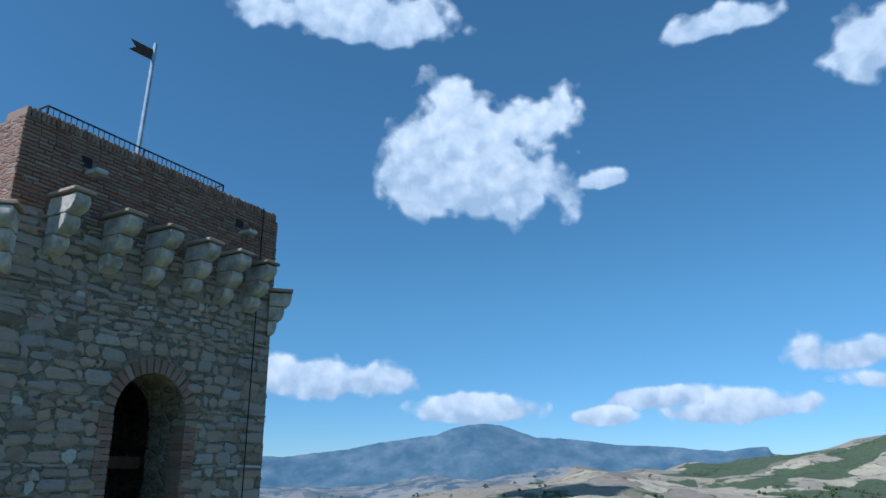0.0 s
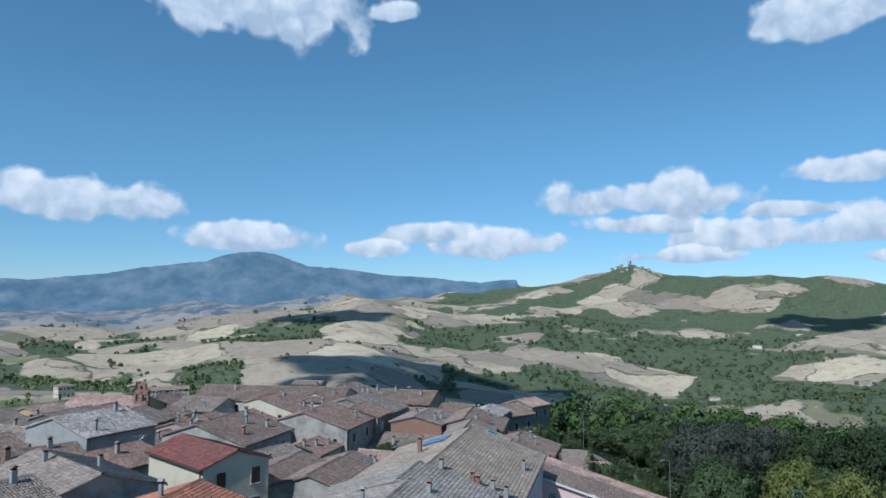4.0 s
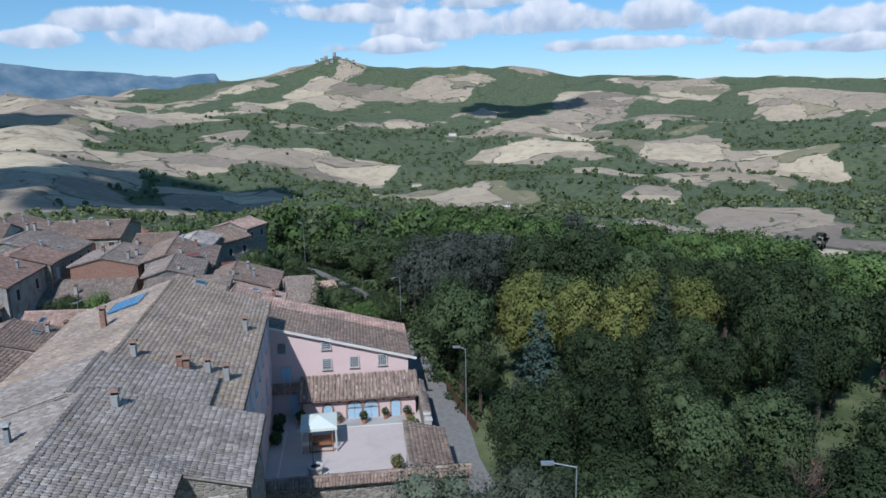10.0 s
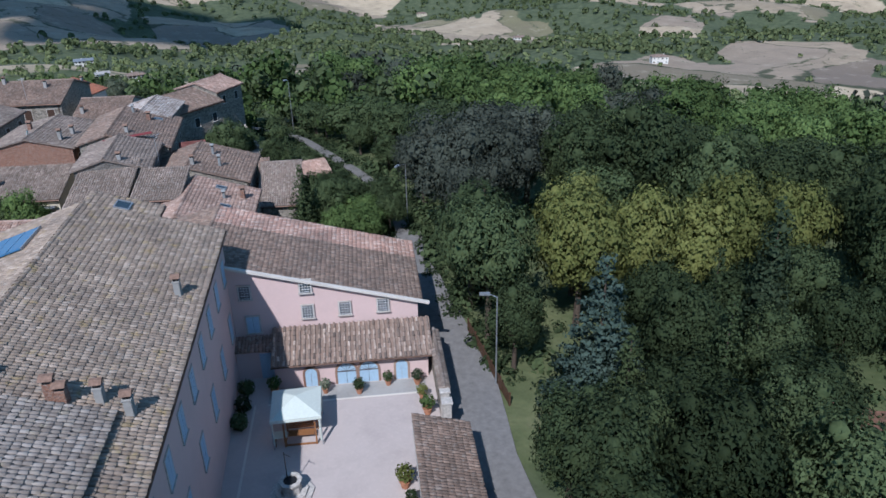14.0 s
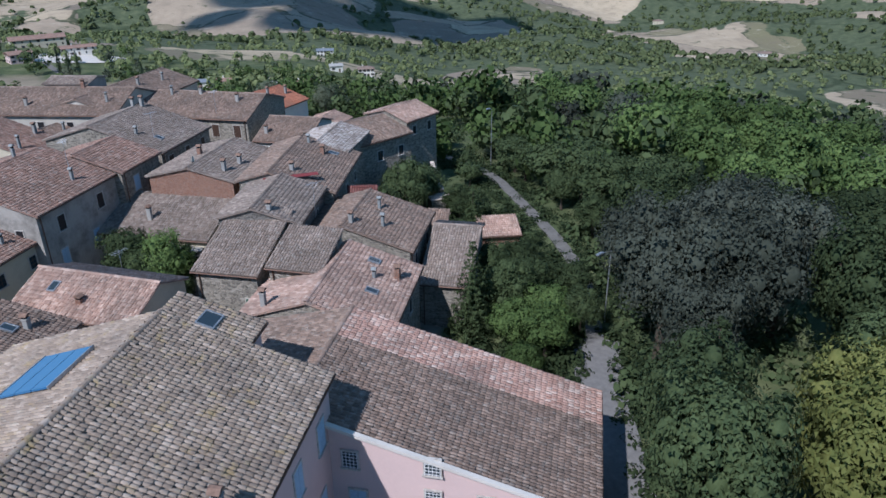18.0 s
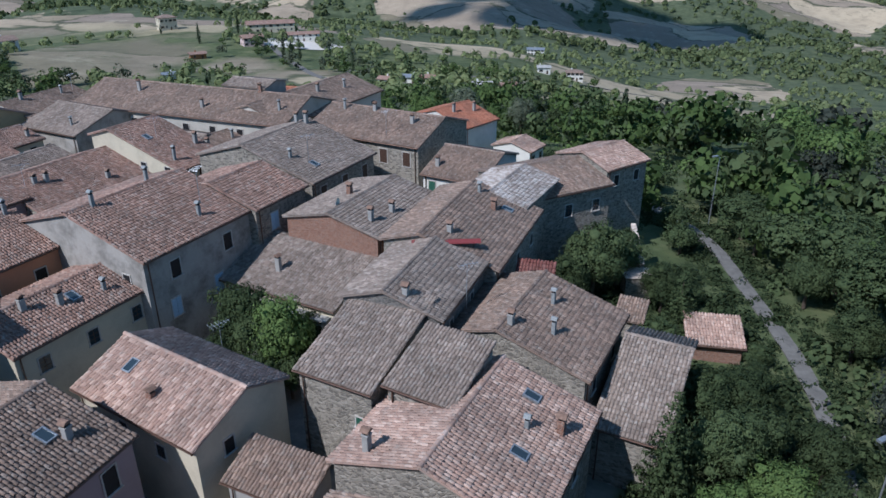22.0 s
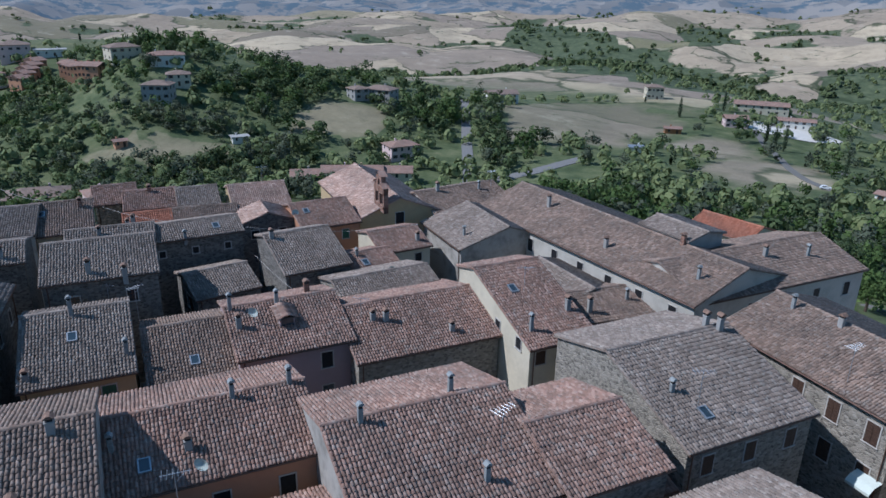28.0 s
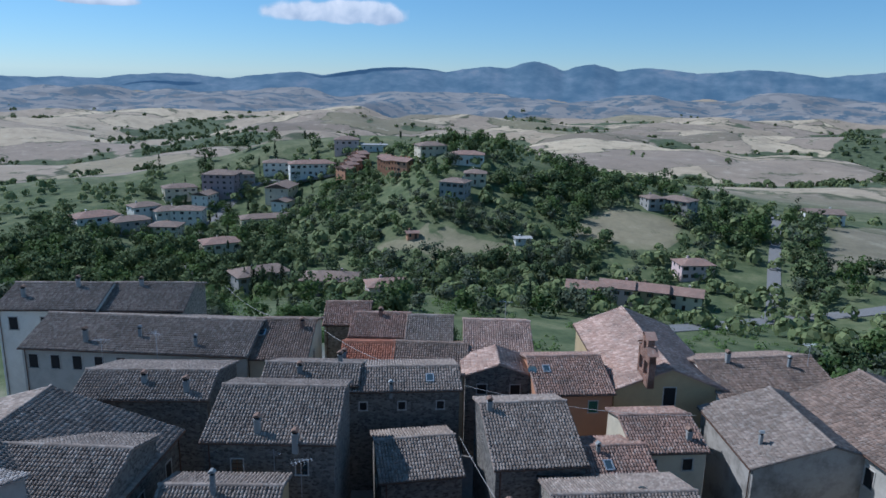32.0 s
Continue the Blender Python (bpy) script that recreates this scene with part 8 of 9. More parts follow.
villa(-378, 192, (19, 12), 8.0, 15, "plaster_grey", "tiles_brown", label="blue-grey house with a brown hipped roof")
villa(-366, 208, (16, 12), 9.0, -20, "plaster_cream", "tiles_brown", storeys=3, label="three-storey cream block with a terrace roof")
villa(-415, 208, (16, 12), 8.5, 20, "plaster_white", "tiles_brown", label="white house with a brown hipped tile roof")
villa(-409, 219, (16, 12), 8.5, 20, "plaster_white", "tiles_brown", label="white house with a weathered brown roof")
villa(-402, 230, (18, 12), 10.0, -15, "plaster_white", "tiles_brown", storeys=3, label="white three-storey house with dark shutters")
villa(-428, 248, (14, 11), 8.0, 60, "plaster_white", "tiles_brown", hip=False, label="small white gabled house with a brown roof")
villa(-446, 237, (20, 12), 8.0, 10, "plaster_cream", "tiles_brown", label="cream house with a stepped brown tile roof")
villa(-437, 262, (21, 15), 14.0, -20, "plaster_mauve", "tiles_brown", bays=5, storeys=4, label="tall dull pink apartment block with a hipped roof")
villa(-440, 276, (16, 12), 8.0, 10, "plaster_grey", "tiles_brown", label="grey house among garden trees")
villa(-439, 301, (18, 11), 7.0, 0, "plaster_white", "tiles_brown", label="white house on the hill road")
villa(-415, 316, (30, 12), 8.0, 8, "plaster_white", "tiles_red", bays=8, label="long white building with a red tile roof")
villa(-402, 289, (20, 15), 8.0, 70, "plaster_cream", "tiles_brown", hip=False, bays=3, label="beige gabled house with a pale roof")
villa(-388, 284, (12, 10), 5.0, 60, "plaster_white", "tiles_brown", hip=False, bays=2, storeys=1, label="low white garage with a gabled roof")
villa(-430, 350, (17, 13), 9.0, 0, "plaster_pink", "tiles_brown", label="pale pink villa with a hipped roof on the crest")
villa(-417, 365, (18, 9), 4.0, 0, "plaster_white", "concrete", storeys=1, hip=False, pitch=0.1, label="low white pavilion with a flat pale roof")
villa(-316, 345, (16, 11), 7.0, 20, "plaster_cream", "tiles_brown", label="cream house among trees on the crest")
villa(-258, 321, (13, 10), 7.0, -20, "plaster_grey", "tiles_brown", label="grey stone house with a brown roof")
villa(-264, 338, (11, 9), 5.5, 0, "plaster_cream", "tiles_brown", bays=3, label="small cream house with a brown roof")
villa(-287, 350, (18, 10), 5.0, 0, "plaster_white", "tiles_red", storeys=1, bays=5, label="low white house with a red roof")
for k in range(5):
    villa(-378 - 4.6 * k, 322 + 5.2 * k, (7.4, 10), 6.4, 35, "plaster_orange", "tiles_red", hip=False, bays=2, group="terraced houses on the crest", label="terracotta coloured terraced house with a tiled gable roof")
for k in range(8):
    villa(-318 - 7.6 * k, 330 + 2.6 * k, (7.6, 10), 6.4, -35, "plaster_orange", "tiles_red", hip=False, bays=2, group="terraced houses on the crest", label="terracotta coloured terraced house with a stepped tile roof")
for k, (wall, dz) in enumerate((("plaster_cream", 6.0), ("plaster_pink", 7.0), ("plaster_ochre", 6.4), ("plaster_cream", 5.6))):
    villa(-142 + 8.2 * k, 293.5 + 8.0 * k, (11.2, 9.5), dz, -2, wall, "tiles_red", hip=False, bays=3, group="row of houses below the town", label="row house with balconies and a pinkish tile roof")
villa(-139, 351, (13, 10), 6.0, 25, "plaster_pink", "tiles_red", label="pink house with a bright red tile roof")
villa(-196, 415, (16, 10), 6.5, -30, "plaster_grey", "tiles_brown", label="stone farmhouse with an L-shaped brown roof")
villa(-204, 405, (9, 9), 5.5, 30, "plaster_grey", "tiles_brown", bays=2, label="stone outbuilding with a brown tile roof")
villa(-169, 506, (19, 12), 6.0, 20, "plaster_white", "tiles_brown", hip=False, label="white modern house with a grey pitched roof")
villa(-205, 320, (7, 5), 2.6, 10, "plaster_white", "concrete", hip=False, storeys=1, bays=2, pitch=0.12, group="sheds", label="small pale garden shed with a flat roof")
villa(-236, 282, (5, 4), 2.6, 10, "plaster_orange", "tiles_red", hip=False, storeys=1, bays=2, group="sheds", label="small red garden shed in the orchard")
villa(-105, 624, (12, 10), 8.5, 15, "plaster_cream", "tiles_brown", group="farmhouses", label="cream square farmhouse with a hipped tile roof")
villa(-32, 625, (34, 12), 6.0, 6, "plaster_cream", "tiles_red", hip=False, bays=7, group="farmhouses", label="long farm barn with a red tile roof")
villa(-36, 556, (13, 9), 5.5, 15, "plaster_pink", "tiles_red", hip=False, group="farmhouses", label="pink farm building with a red tile roof")
villa(-8, 590, (26, 8), 5.0, 6, "plaster_white", "tiles_red", hip=False, bays=6, group="farmhouses", label="white farm wing with a red tile roof")
villa(-61, 509, (9, 5), 3.0, 10, "wood_warm", "tiles_red", hip=False, storeys=1, bays=2, group="sheds", label="red wooden cabin with a tile roof")
villa(-58, 429, (6, 4), 2.6, 10, "plaster_white", "zinc", hip=False, storeys=1, bays=1, group="sheds", label="small white hut on the green slope")
for k, (sx, sy, roof) in enumerate(((46, 390, "tiles_red"), (56, 399, "zinc"), (64, 397, "tiles_red"), (85, 370, "concrete"), (96, 374, "tiles_red"))):
    villa(sx, sy, (8, 5), 3.0, 10 * k - 20, "plaster_white", roof, hip=False, storeys=1, bays=2, group="sheds", label="small white allotment shed with a low roof")
villa(174, 537, (11, 8), 5.5, 10, "plaster_white", "tiles_brown", group="farmhouses", label="white cottage on the green slope")
villa(150, 525, (8, 6), 4.0, 10, "plaster_white", "concrete", hip=False, storeys=1, bays=2, group="sheds", label="low white shed among the shrubs")
villa(199, 755, (16, 9), 5.5, 0, "plaster_white", "zinc", hip=False, bays=5, group="farmhouses", label="white and blue works building in the valley")
villa(875, 849, (22, 14), 8.0, 10, "plaster_white", "tiles_brown", group="farmhouses", label="white farmhouse in the wooded valley")
villa(731, 499, (18, 12), 8.0, 20, "plaster_white", "tiles_brown", group="farmhouses", label="pale farmhouse at the edge of a field")
villa(1990, 2232, (32, 18), 10.0, 0, "plaster_white", "tiles_brown", group="farmhouses", label="distant pale farm on a field spur")
villa(1267, 1583, (26, 16), 9.0, 10, "plaster_cream", "tiles_brown", group="farmhouses", label="distant cream farm between the fields")

# castle tower and village on the far hill
ca, cr = radians(33.0), 4450.0
cx, cy = 20 + cr * math.sin(ca), 60 + cr * math.cos(ca)
cz = land_z(cx, cy)
tower_far = empty("castle", pose(cx, cy, cz - 9, 0, 0, 20), "distant square castle tower above a hilltop village", "castle")
box("keep", -7, 7, -7, 7, 0, 38, "concrete", tower_far)
box("curtain_wall", -32, 32, -13, -8, 0, 15, "concrete", tower_far)
rng = np.random.default_rng(3)
for k in range(12):
    a = rng.uniform(0, 6.28)
    rr = rng.uniform(40, 170)
    villa(cx + rr * math.cos(a), cy + rr * math.sin(a), (rng.uniform(12, 20), 11), rng.uniform(6, 9), float(rng.uniform(-40, 40)), ("plaster_ochre", "plaster_grey", "plaster_mauve")[k % 3], "tiles_brown",
          hip=False, bays=3, group="far hilltop houses", label="distant hilltop house with a brown roof")

# ---- trees on the hill opposite, in the gardens and along the roads ----
rng = np.random.default_rng(41)
homes = [o.matrix_world.translation.xy for o in bpy.data.objects if o.name.startswith("house") and o.parent is None and o.location.length > 180]


def free(x, y, gap):
    return all((h - Vector((x, y))).length > gap for h in homes)


for spots, kinds, count, sizes in ((((-290, 160), 60), ("oak", "oak", "bright"), 110, (8, 12)), (((-340, 140), 50), ("oak", "oak", "bright"), 60, (8, 12)),
                                   (((-330, 190), 75), ("oak", "bright", "oak"), 60, (6, 11)), (((-270, 225), 60), ("cypress", "oak", "oak"), 40, (6, 12)), (((-250, 330), 70), ("oak", "olive", "bright"), 60, (5, 10)),
                                   (((-170, 290), 55), ("oak", "olive", "oak"), 60, (5, 9)), (((-330, 350), 60), ("oak", "cypress", "bright"), 45, (6, 11)), (((-400, 250), 60), ("oak", "bright", "cypress"), 45, (5, 9)),
                                   (((-282, 215), 34), ("oak", "oak", "cypress"), 50, (6, 10)), (((-205, 258), 34), ("oak", "oak", "olive"), 70, (5, 8)), (((-185, 300), 26), ("oak", "olive"), 40, (4, 7)), (((-247, 296), 30), ("olive", "oak"), 60, (4, 6)),
                                   (((-239, 383), 40), ("oak", "oak", "bright"), 80, (7, 11)), (((-338, 300), 40), ("olive", "oak", "bright"), 60, (4, 7)), (((-380, 330), 40), ("bright", "oak", "cypress"), 40, (4, 8)), (((-150, 420), 40), ("bright", "oak"), 60, (7, 11)),
                                   (((-180, 400), 75), ("oak", "olive", "bright"), 60, (5, 9)), (((-110, 440), 80), ("bright", "oak", "olive"), 50, (6, 11)), (((-20, 460), 110), ("bright", "oak", "cypress", "olive"), 60, (5, 10)),
                                   (((-60, 250), 80), ("oak", "bright", "olive"), 60, (5, 9)), (((90, 420), 110), ("bright", "oak", "olive"), 60, (5, 9)), (((-470, 300), 60), ("oak", "oak", "cypress"), 30, (8, 12))):
    got = 0
    for _ in range(count * 3):
        x, y = spots[0][0] + rng.normal(0, spots[1] * 0.6), spots[0][1] + rng.normal(0, spots[1] * 0.6)
        if got < count and free(x, y, 11) and (y > 205 or x < -90):
            plant(kinds[int(rng.integers(len(kinds)))], x, y, rng.uniform(*sizes), rng.uniform(0.95, 1.2))
            got += 1
# rows of olives and cypress
for i in range(7):
    for j in range(11):
        plant("olive", -128 + 6.5 * i + 1.5 * j, 398 + 7.5 * j - 1.0 * i, 3.0 + 0.2 * ((i * 3 + j) % 4))
for i in range(9):
    for j in range(5):
        plant("olive", -236 + 7.5 * i + 2 * j, 305 + 7 * j - 2 * i, 4.2 + 0.2 * ((i * 3 + j) % 4))
for k in range(7):
    tree("cypress", -237 + 6.0 * k, 205 + 1.5 * k, 12 + (k * 5 % 3), 1.1)
for k in range(10):
    plant(("bright", "oak")[k % 2], -100 - 8 * k, 352 + 13.5 * k, 8 + k % 3)
    plant("oak", -88 - 8 * k, 356 + 13.5 * k, 8 + k % 2)
for kind, text in (("oak", "dark oak woods and garden trees on the slopes"), ("bright", "fresh green trees on the slopes"), ("olive", "silvery olive trees in groves and gardens"),
                   ("cypress", "dark cypresses scattered among the houses"), ("holm", "grey-green holm oaks beyond the park")):
    grow_woods(kind, text, 61)
for cxy in ((-6, 498), (-2, 506), (-12, 512), (30, 425), (-70, 560), (-52, 604)):
    tree("cypress", cxy[0], cxy[1], 14, 1.0)


def tagged_mesh(name, q, leaf, label):
    ob = mesh_ob(name, q.tolist(), np.arange(len(q)).reshape(-1, 4).tolist(), leaf)
    tagged(ob, label, "shrubs", kind="stuff")
    return ob


def undergrowth(name, count, where, label, leaf, seed, size, n=44):
    """Shrubs and saplings that cover the ground between the trees."""
    rng = np.random.default_rng(seed)
    quads, way, got = [], [], 0
    while got < count:
        x, y = where(rng)
        if any((Vector((x, y)) - Vector(q)).length < 1.35 for q in LANE_DOTS):
            continue
        h = rng.uniform(*size)
        d = rng.normal(0, 1, (n, 3))
        d /= np.linalg.norm(d, axis=1)[:, None]
        d[:, 2] = np.abs(d[:, 2])
        p = np.array((x, y, land_z(x, y) - 0.2)) + d * np.array((0.75, 0.75, 0.9)) * h * rng.uniform(0.45, 1.05, (n, 1))
        e1 = np.cross(d, rng.normal(0, 1, (n, 3)))
        e1 /= np.linalg.norm(e1, axis=1)[:, None]
        e2 = np.cross(e1, d)
        s = h * 0.24 * rng.uniform(0.7, 1.2, (n, 1))
        quads.append(np.stack([p - e1 * s * 0.5, p + e2 * s * 0.5, p + e1 * s * 0.5, p - e2 * s * 0.5], 1))
        way.append(d + rng.normal(0, 0.2, (n, 3)) + (0, 0, 0.25))
        got += 1
    q = np.concatenate(quads).reshape(-1, 3)
    leaf_normals(tagged_mesh(name, q, leaf, label).data, np.concatenate(way))


LANE_DOTS = [(a[0] + (b_[0] - a[0]) * k / 4, a[1] + (b_[1] - a[1]) * k / 4) for a, b_ in zip(LANE, LANE[1:]) for k in range(4)]


def park_spot(g):
    while True:
        x, y = g.uniform(40, 125), g.uniform(25, 185)
        edge = np.interp(y, [25, 45, 57, 71, 89, 107, 132, 150, 185], [40, 40, 44, 51, 59, 67.5, 74.5, 74.5, 62])
        if x > edge:
            return x, y


def slope_spot(g):
    while True:
        a, r = g.uniform(-85, 30), g.uniform(128, 300)
        x, y = 20 + r * math.sin(radians(a)), 60 + r * math.cos(radians(a))
        if not (-70 < x < 66 and y < 200 + 0.1 * x) and noise.noise(Vector((x / 30, y / 30, 5))) > -0.12:
            return x, y


def garden_spot(g):
    while True:
        x, y = g.uniform(49, 68), g.uniform(86, 130)
        if np.interp(y, [86, 100, 108, 112, 130], [49, 51, 56, 55, 54]) < x < np.interp(y, [89, 107, 132], [56, 65.5, 70.5]) and not (60 < x < 67 and 116 < y < 123):
            return x, y


def verge_spot(g):
    while True:
        q = LANE_DOTS[int(g.integers(8, len(LANE_DOTS)))]
        x, y = q[0] + g.normal(0, 2.6), q[1] + g.normal(0, 2.6)
        if x > np.interp(y, [60, 84, 100, 108, 130], [47.5, 54, 52, 56, 58]) and not (60 < x < 67 and 115 < y < 123):
            return x, y


undergrowth("verge_shrubs", 1300, verge_spot, "dark shrubs and grass along the lane", "leaf_dark", 34, (0.4, 1.4), 46)
# the garden's shade is put into the shrubs by using the darker leaf colour
undergrowth("garden_shrubs", 420, garden_spot, "garden shrubs between the houses and the lane, leaves darkened for shade", "leaf_dark", 33, (0.7, 1.9), 60)
undergrowth("undergrowth", 1000, park_spot, "dark shrubs and saplings under the park trees", "leaf_oak", 31, (0.9, 2.6))
undergrowth("scrub", 2000, slope_spot, "green shrubs and brambles on the slope under the town", "leaf_bright", 32, (1.0, 3.0), 36)


# bare earth and a dead tree in the park
verts, faces = [(62.8, 47.2, land_z(62.8, 47.2) + 0.5)], []
for k in range(24):
    a = math.tau * k / 24
    r = 5.2 * (1.0 + 0.3 * noise.noise(Vector((math.cos(a) * 2, math.sin(a) * 2, 6))))
    x, y = 62.8 + r * math.cos(a), 47.2 + 1.2 * r * math.sin(a)
    verts.append((x, y, land_z(x, y) + 0.35))
    faces.append((0, 1 + k, 1 + (k + 1) % 24))
tagged(mesh_ob("ground_bare", verts, faces, "earth"), "bare reddish-brown earth between the park trees", "ground", kind="structure")
dead = empty("dead_tree", pose(49.8, 38.6, land_z(49.8, 38.6)), "bare dead tree with thin pale branches", "tree", "trees")
rng = np.random.default_rng(19)
tube("trunk", (0, 0, -0.3), (0.3, 0.1, 6.0), 0.16, "bark", dead, 8, 0.09)
bm = bmesh.new()
for k in range(16):
    a = rng.uniform(0, 6.28)
    z0 = rng.uniform(4.0, 6.0)
    p0 = Vector((0.3 * z0 / 6, 0.1 * z0 / 6, z0))
    p1 = p0 + Vector((math.cos(a) * rng.uniform(0.8, 1.6), math.sin(a) * rng.uniform(0.8, 1.6), rng.uniform(1.2, 2.6)))
    add_tube(bm, p0, p1, 0.05, 0.03, 5)
    for _ in range(3):
        p2 = p1 + Vector((rng.normal(0, 0.6), rng.normal(0, 0.6), rng.uniform(0.5, 1.6)))
        add_tube(bm, p1, p2, 0.026, 0.010, 4)
part("branches", bm, "bark", dead)


# ---- street furniture ----
def street_lamp(x, y, h, turn, reach=1.4):
    ob = empty("street_lamp", pose(x, y, land_z(x, y), 0, 0, turn), "grey steel street lamp on a tall slim post", "street lamp", "street lamps")
    tube("pole", (0, 0, -0.3), (0, 0, h), 0.07, "zinc", ob, 8, 0.045)
    tube("arm", (0, 0, h - 0.05), (reach, 0, h + 0.25), 0.035, "zinc", ob, 6)
    head = box("lamp_head", reach - 0.1, reach + 0.65, -0.15, 0.15, h + 0.18, h + 0.32, "zinc", ob)
    box("diffuser", reach, reach + 0.55, -0.11, 0.11, h + 0.15, h + 0.182, "canvas", head)
    box("base_plate", -0.16, 0.16, -0.16, 0.16, -0.1, 0.06, "zinc", ob)


street_lamp(49.3, 70.0, 7.6, 139, 0.6)
street_lamp(34.9, 45.2, 9.8, 139)
street_lamp(76.5, 147.2, 8.6, 200, 0.5)
street_lamp(64.5, 100.0, 7.0, 200)

fence = empty("fence", pose(48.3, 67.6, land_z(48.3, 67.6), 0, 0, math.degrees(math.atan2(8.5, 4.2))), "low wooden paling fence by the lane", "fence")
for k in range(6):
    box("post", 2.1 * k - 0.06, 2.1 * k + 0.06, -0.06, 0.06, -0.4, 1.15, "wood_dark", fence)
for z in (0.35, 0.85):
    box("rail", -0.1, 10.6, -0.03, 0.03, z, z + 0.08, "wood_dark", fence)
for k in range(52):
    box("pale", 0.1 + 0.2 * k, 0.2 + 0.2 * k, 0.031, 0.052, 0.05, 1.06 + 0.05 * (k * 7 % 3), "wood_dark", fence)


def antenna(x, y, z, turn, h=2.2):
    ob = empty("antenna", pose(x, y, z, 0, 0, turn), "thin metal television antenna on a roof mast", "antenna", "antennas")
    tube("mast", (0, 0, -1.2), (0, 0, h), 0.025, "zinc", ob, 6)
    tube("boom", (-0.7, 0, h - 0.15), (0.8, 0, h - 0.1), 0.02, "zinc", ob, 5)
    for k in range(6):
        q = -0.6 + 0.26 * k
        tube("element", (q, -0.45 + 0.04 * k, h - 0.12), (q, 0.45 - 0.04 * k, h - 0.12), 0.012, "zinc", ob, 4)
    tube("stay", (0, 0, h - 0.7), (0.5, 0, h - 0.12), 0.012, "zinc", ob, 4)


def dish(x, y, z, turn):
    ob = empty("satellite_dish", pose(x, y, z, 0, 0, turn), "small pale satellite dish on a roof bracket", "satellite dish", "satellite dishes")
    tube("bracket", (0, 0, -0.5), (0, 0, 0.5), 0.03, "zinc", ob, 6)
    verts, faces = [(0.0, -0.10, 0.5)], []
    for ring, (r, dy) in enumerate(((0.2, -0.12), (0.42, -0.2))):
        for k in range(16):
            g = math.tau * k / 16
            verts.append((r * math.cos(g), dy, 0.5 + r * math.sin(g)))
    faces += [(0, 1 + k, 1 + (k + 1) % 16) for k in range(16)] + [(1 + k, 17 + k, 17 + (k + 1) % 16, 1 + (k + 1) % 16) for k in range(16)]
    mesh_ob("reflector", verts, faces, "canvas", ob)
    tube("feed_arm", (0, -0.1, 0.12), (0, -0.6, 0.5), 0.02, "zinc", ob, 5)


for q in ((-37.6, 128.1, 15.6, 20), (-40.1, 124.0, 15.0, 60), (-17.1, 130.8, 13.0, 10), (-14.8, 131.8, 13.0, 80), (-31.7, 163.7, 14.2, 40), (-7.1, 182.0, 13.5, 70), (30.0, 140.0, 15.4, 30), (10.0, 116.0, 15.0, 50),
          (42.0, 113.0, 14.2, 15), (22.0, 128.0, 16.4, 75), (3.0, 140.0, 13.4, 20), (1.0, 105.0, 18.0, 45), (-8.0, 92.0, 18.0, 10), (13.0, 150.0, 15.0, 33), (38.0, 150.0, 15.0, 60)):
    antenna(*q)
antenna(25.7, 112.9, 8.4, 40, 4.6)
for q in ((-3.0, 134.0, 14.6, 20), (14.0, 156.0, 12.0, 60), (-2.0, 151.5, 12.4, 35), (-20.5, 157.8, 13.2, 40), (33.0, 127.5, 14.8, 70), (9.0, 118.5, 15.2, 20)):
    dish(*q)


def cable(a, b_, sag):
    a, b_ = Vector(a), Vector(b_)
    bm = bmesh.new()
    pts = [a.lerp(b_, k / 14) - Vector((0, 0, sag * 4 * (k / 14) * (1 - k / 14))) for k in range(15)]
    for p_, q in zip(pts, pts[1:]):
        add_tube(bm, p_, q, 0.018, 0.018, 5)
    tagged(part("cable", bm, "stone_light"), "pale overhead cable strung between the roofs", "cable", "overhead cables")


cable((-51.2, 138.8, 17.0), (-43.0, 140.9, 15.4), 0.5)
cable((-38.1, 144.7, 14.6), (-24.5, 146.5, 14.8), 0.5)
cable((-19.4, 149.0, 14.6), (-6.4, 163.4, 13.4), 0.7)
cable((-11.9, 142.9, 15.0), (-2.0, 141.2, 12.4), 0.4)
# red sheeting along a ridge, and washing on a line
strip = part("red_sheet", (lambda q: (add_box(q, 0, 5.2, -0.35, 0.45, 0.0, 0.04), q)[1])(bmesh.new()), "paint_red")
strip.matrix_world = pose(38.8, 119.9, 14.8, 0, 0, -3)
tagged(strip, "red metal sheet strip along the roof ridge", "roof sheet")

def car(x, y, turn, paint, label):
    ob = empty("car", pose(x, y, land_z(x, y) + 0.15, 0, 0, turn), label, "car", "parked cars")
    bm = bmesh.new()
    prof = [(-2.05, 0.3), (2.05, 0.3), (2.1, 0.62), (1.95, 0.85), (1.0, 0.95), (-1.95, 0.98), (-2.08, 0.7)]
    for p_, w in ((prof, 0.86), ([(-1.85, 0.96), (0.95, 0.94), (0.25, 1.42), (-1.3, 1.45)], 0.72)):
        v = [bm.verts.new((a, s * w, b_)) for s in (-1, 1) for a, b_ in p_]
        n = len(p_)
        bm.faces.new(v[:n])
        bm.faces.new(v[n:][::-1])
        for i in range(n):
            bm.faces.new((v[i], v[n + i], v[n + (i + 1) % n], v[(i + 1) % n]))
    part("body", bm, paint, ob)
    for q in (-1, 1):
        bm = bmesh.new()
        v = [bm.verts.new((a, q * 0.735, b_)) for a, b_ in ((-1.5, 1.02), (0.6, 1.0), (0.15, 1.35), (-1.2, 1.37))]
        bm.faces.new(v)
        part("side_window", bm, "glass", ob)
    for a in (-1.25, 1.3):
        for q in (-0.82, 0.82):
            tube("wheel", (a, q - 0.09, 0.3), (a, q + 0.09, 0.3), 0.31, "car_dark", ob, 12)


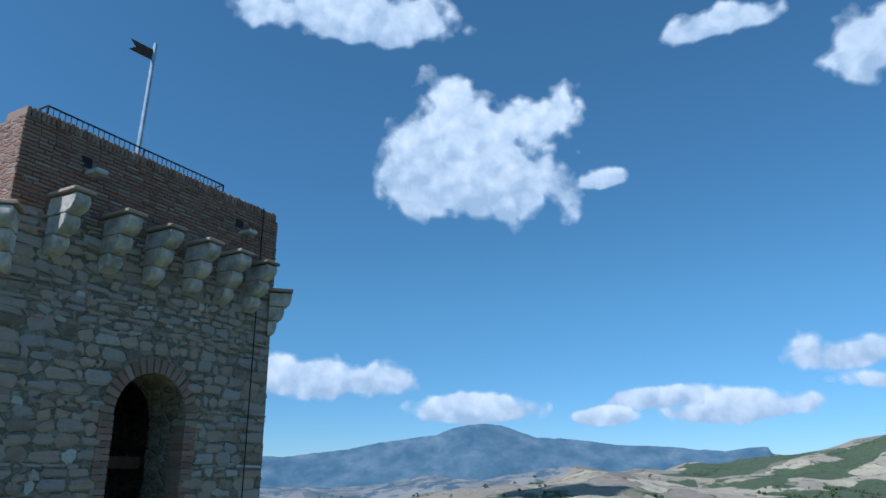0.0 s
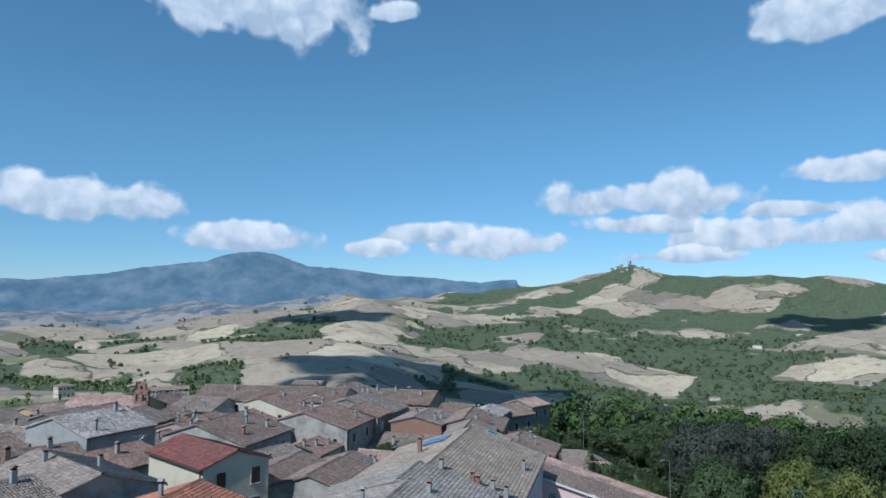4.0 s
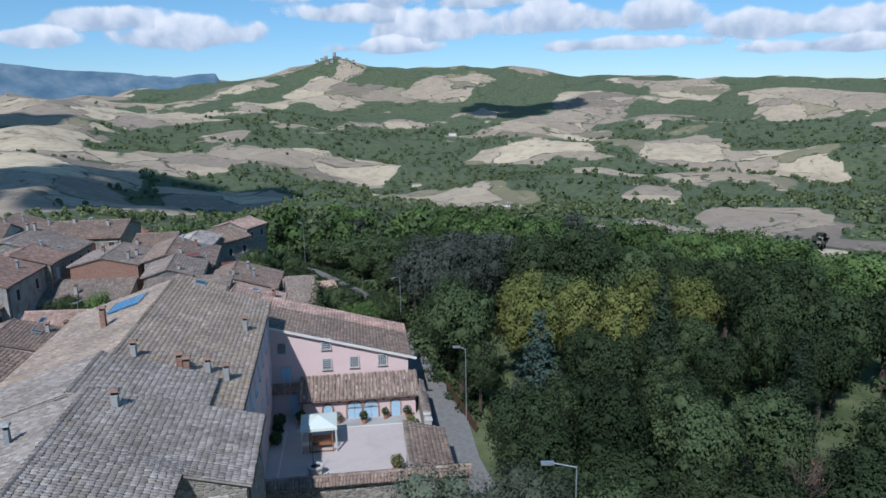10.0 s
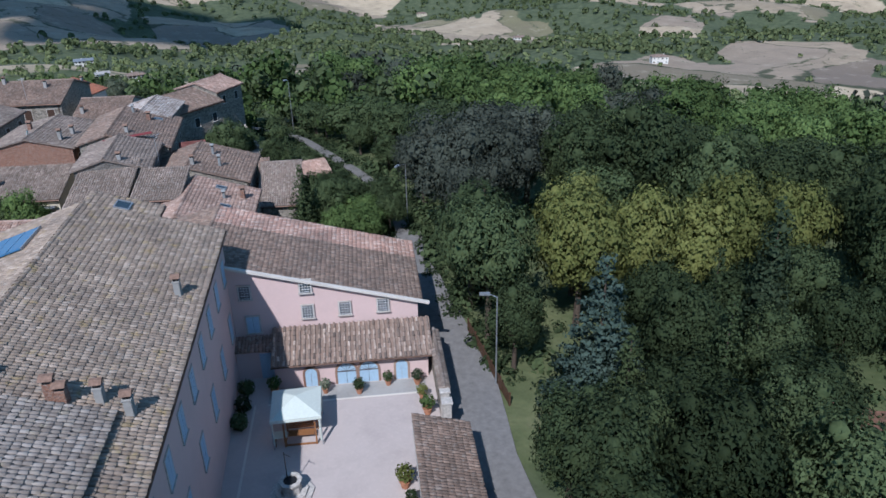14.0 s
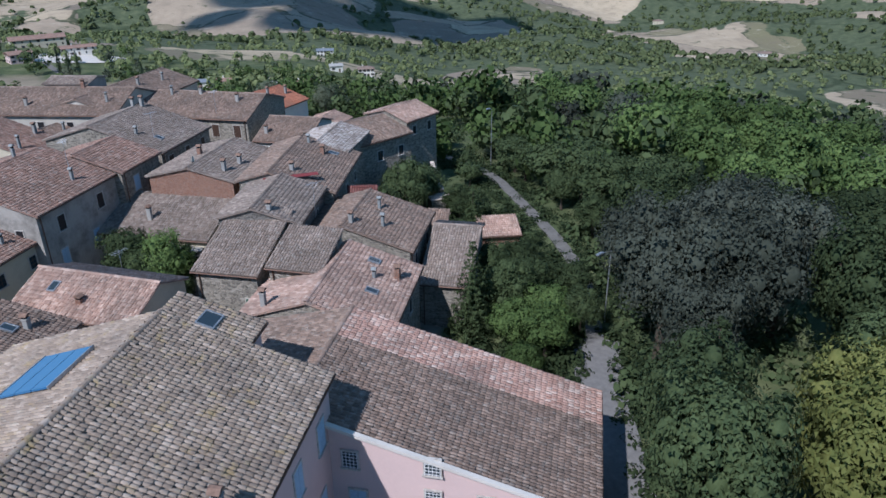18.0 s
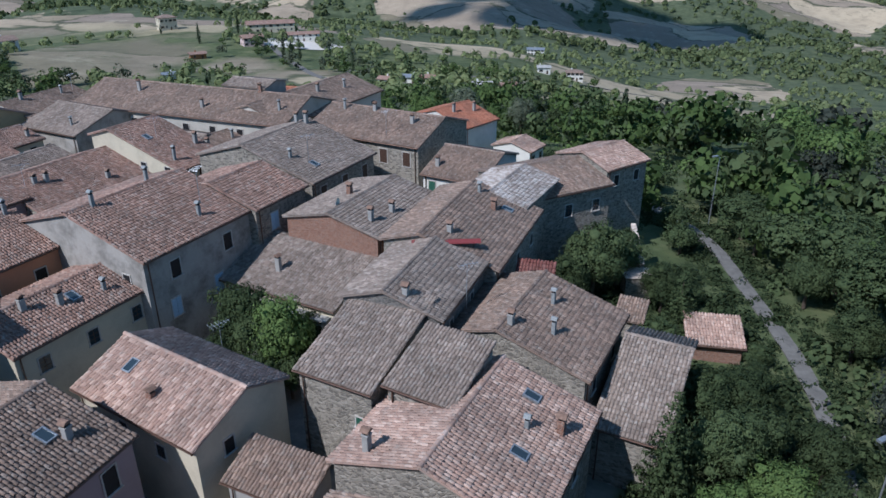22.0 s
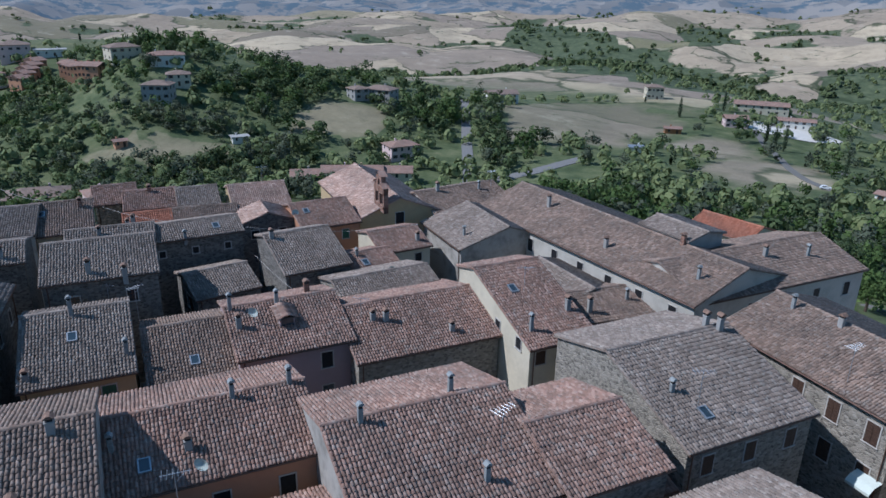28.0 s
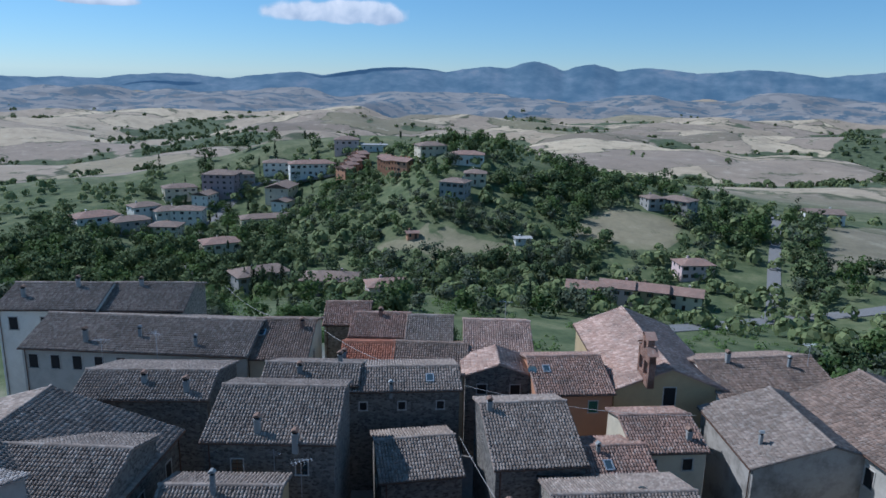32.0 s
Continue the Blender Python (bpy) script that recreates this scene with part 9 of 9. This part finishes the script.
for spot in ((-86, 296, 80, "car_white", "white parked car beside the valley road"), (-376, 224, 30, "car_dark", "dark parked car on the village street"), (-413, 256, 60, "car_white", "white parked car on the village street"),
             (58.0, 186, 130, "car_white", "white parked car below the modern house"), (35, 393, 10, "car_dark", "dark parked car by the allotments"), (25, 400, 10, "car_white", "white parked car by the allotments")):
    car(*spot)


# ---- clouds ----
def cloud_bank(spots):
    """Far clouds: heading, height, breadth and depth in degrees, on a distant shell."""
    for az, el, wide, deep in spots:
        d = 4820.0
        at = Vector((math.sin(radians(az)) * math.cos(radians(el)), math.cos(radians(az)) * math.cos(radians(el)), math.sin(radians(el)))) * d + Vector((10, 50, 34))
        wx, wz = math.tan(radians(wide)) * d * 0.72, math.tan(radians(deep)) * d * 0.8
        ob = mesh_ob("backdrop_cloud", [(-wx, 0, -wz), (wx, 0, -wz), (wx, 0, wz), (-wx, 0, wz)], [(0, 1, 2, 3)], "cloud")
        ob.matrix_world = Matrix.Translation(at) @ Matrix.Rotation(-radians(az), 4, "Z") @ Matrix.Rotation(radians(el), 4, "X")
        tagged(ob, "white fair-weather cumulus cloud with a painted soft grey base", "cloud", "clouds", "structure")


cloud_bank([(3.3, 25.7, 16, 11.5), (13.8, 22.8, 4.1, 2.0), (-8.3, 36.3, 15, 4.6), (25.5, 33.0, 7.7, 2.6), (35.3, 29.1, 5.0, 5.4), (-8.1, 7.6, 11.4, 3.6), (2.6, 5.1, 11.8, 2.6), (12.2, 4.3, 5.0, 1.4),
            (17.3, 5.7, 7.0, 2.0), (23.1, 4.7, 11.0, 2.4), (35.4, 8.5, 14, 3.6), (47.9, 9.6, 7.4, 2.2), (52.4, 10.2, 2.4, 1.0), (-24.7, 11.5, 9.0, 3.6)])
cloud_bank([(34.0, 6.2, 8, 1.8), (44.5, 6.9, 7, 1.4), (50.7, 5.6, 9.6, 2.8), (41.7, 5.1, 10, 2.6), (57.7, 5.4, 6, 2.6), (66.5, 7.4, 10, 2.4), (67.5, 4.3, 13, 2.0), (72.5, 6.9, 4, 1.6),
            (50.0, 21.0, 14, 4.4), (70.5, 20.3, 2.4, 1.0), (37.6, 3.6, 9, 1.2), (55.5, 3.4, 13, 1.2), (70.3, 2.8, 12, 1.2), (-62.6, 4.6, 8.6, 1.8), (-79.2, 4.7, 5, 0.8), (-30.8, 6.2, 5, 0.9)])


def cumulus(x, y, z, wide, deep, turn, seed):
    """An unseen cloud overhead, heaped from rounded lumps, that casts shade."""
    rng = np.random.default_rng(seed)
    bm = bmesh.new()
    for k in range(26):
        a, q = rng.uniform(0, 6.28), rng.uniform(0, 1) ** 0.6
        s = rng.uniform(0.22, 0.4) * min(wide, deep)
        m = Matrix.Translation((math.cos(a) * q * wide * 0.8, math.sin(a) * q * deep * 0.8, rng.uniform(0, 0.3) * deep)) @ Matrix.Diagonal((s, s, s * 0.6, 1))
        bmesh.ops.create_icosphere(bm, subdivisions=2, radius=1.0, matrix=m)
    ob = part("cloud", bm, "cloud_body")
    ob.matrix_world = pose(x, y, z, 0, 0, turn)
    tagged(ob, "white heaped cumulus cloud out of view that shades the far hills", "cloud", "clouds", "structure")


# never in view: set back towards the sun so their shadows reach the hills
cumulus(-1240, 250, 2000, 430, 260, 25, 1)
cumulus(1080, 1400, 2000, 420, 230, -25, 2)
cumulus(-1150, 1500, 2000, 260, 150, 10, 3)
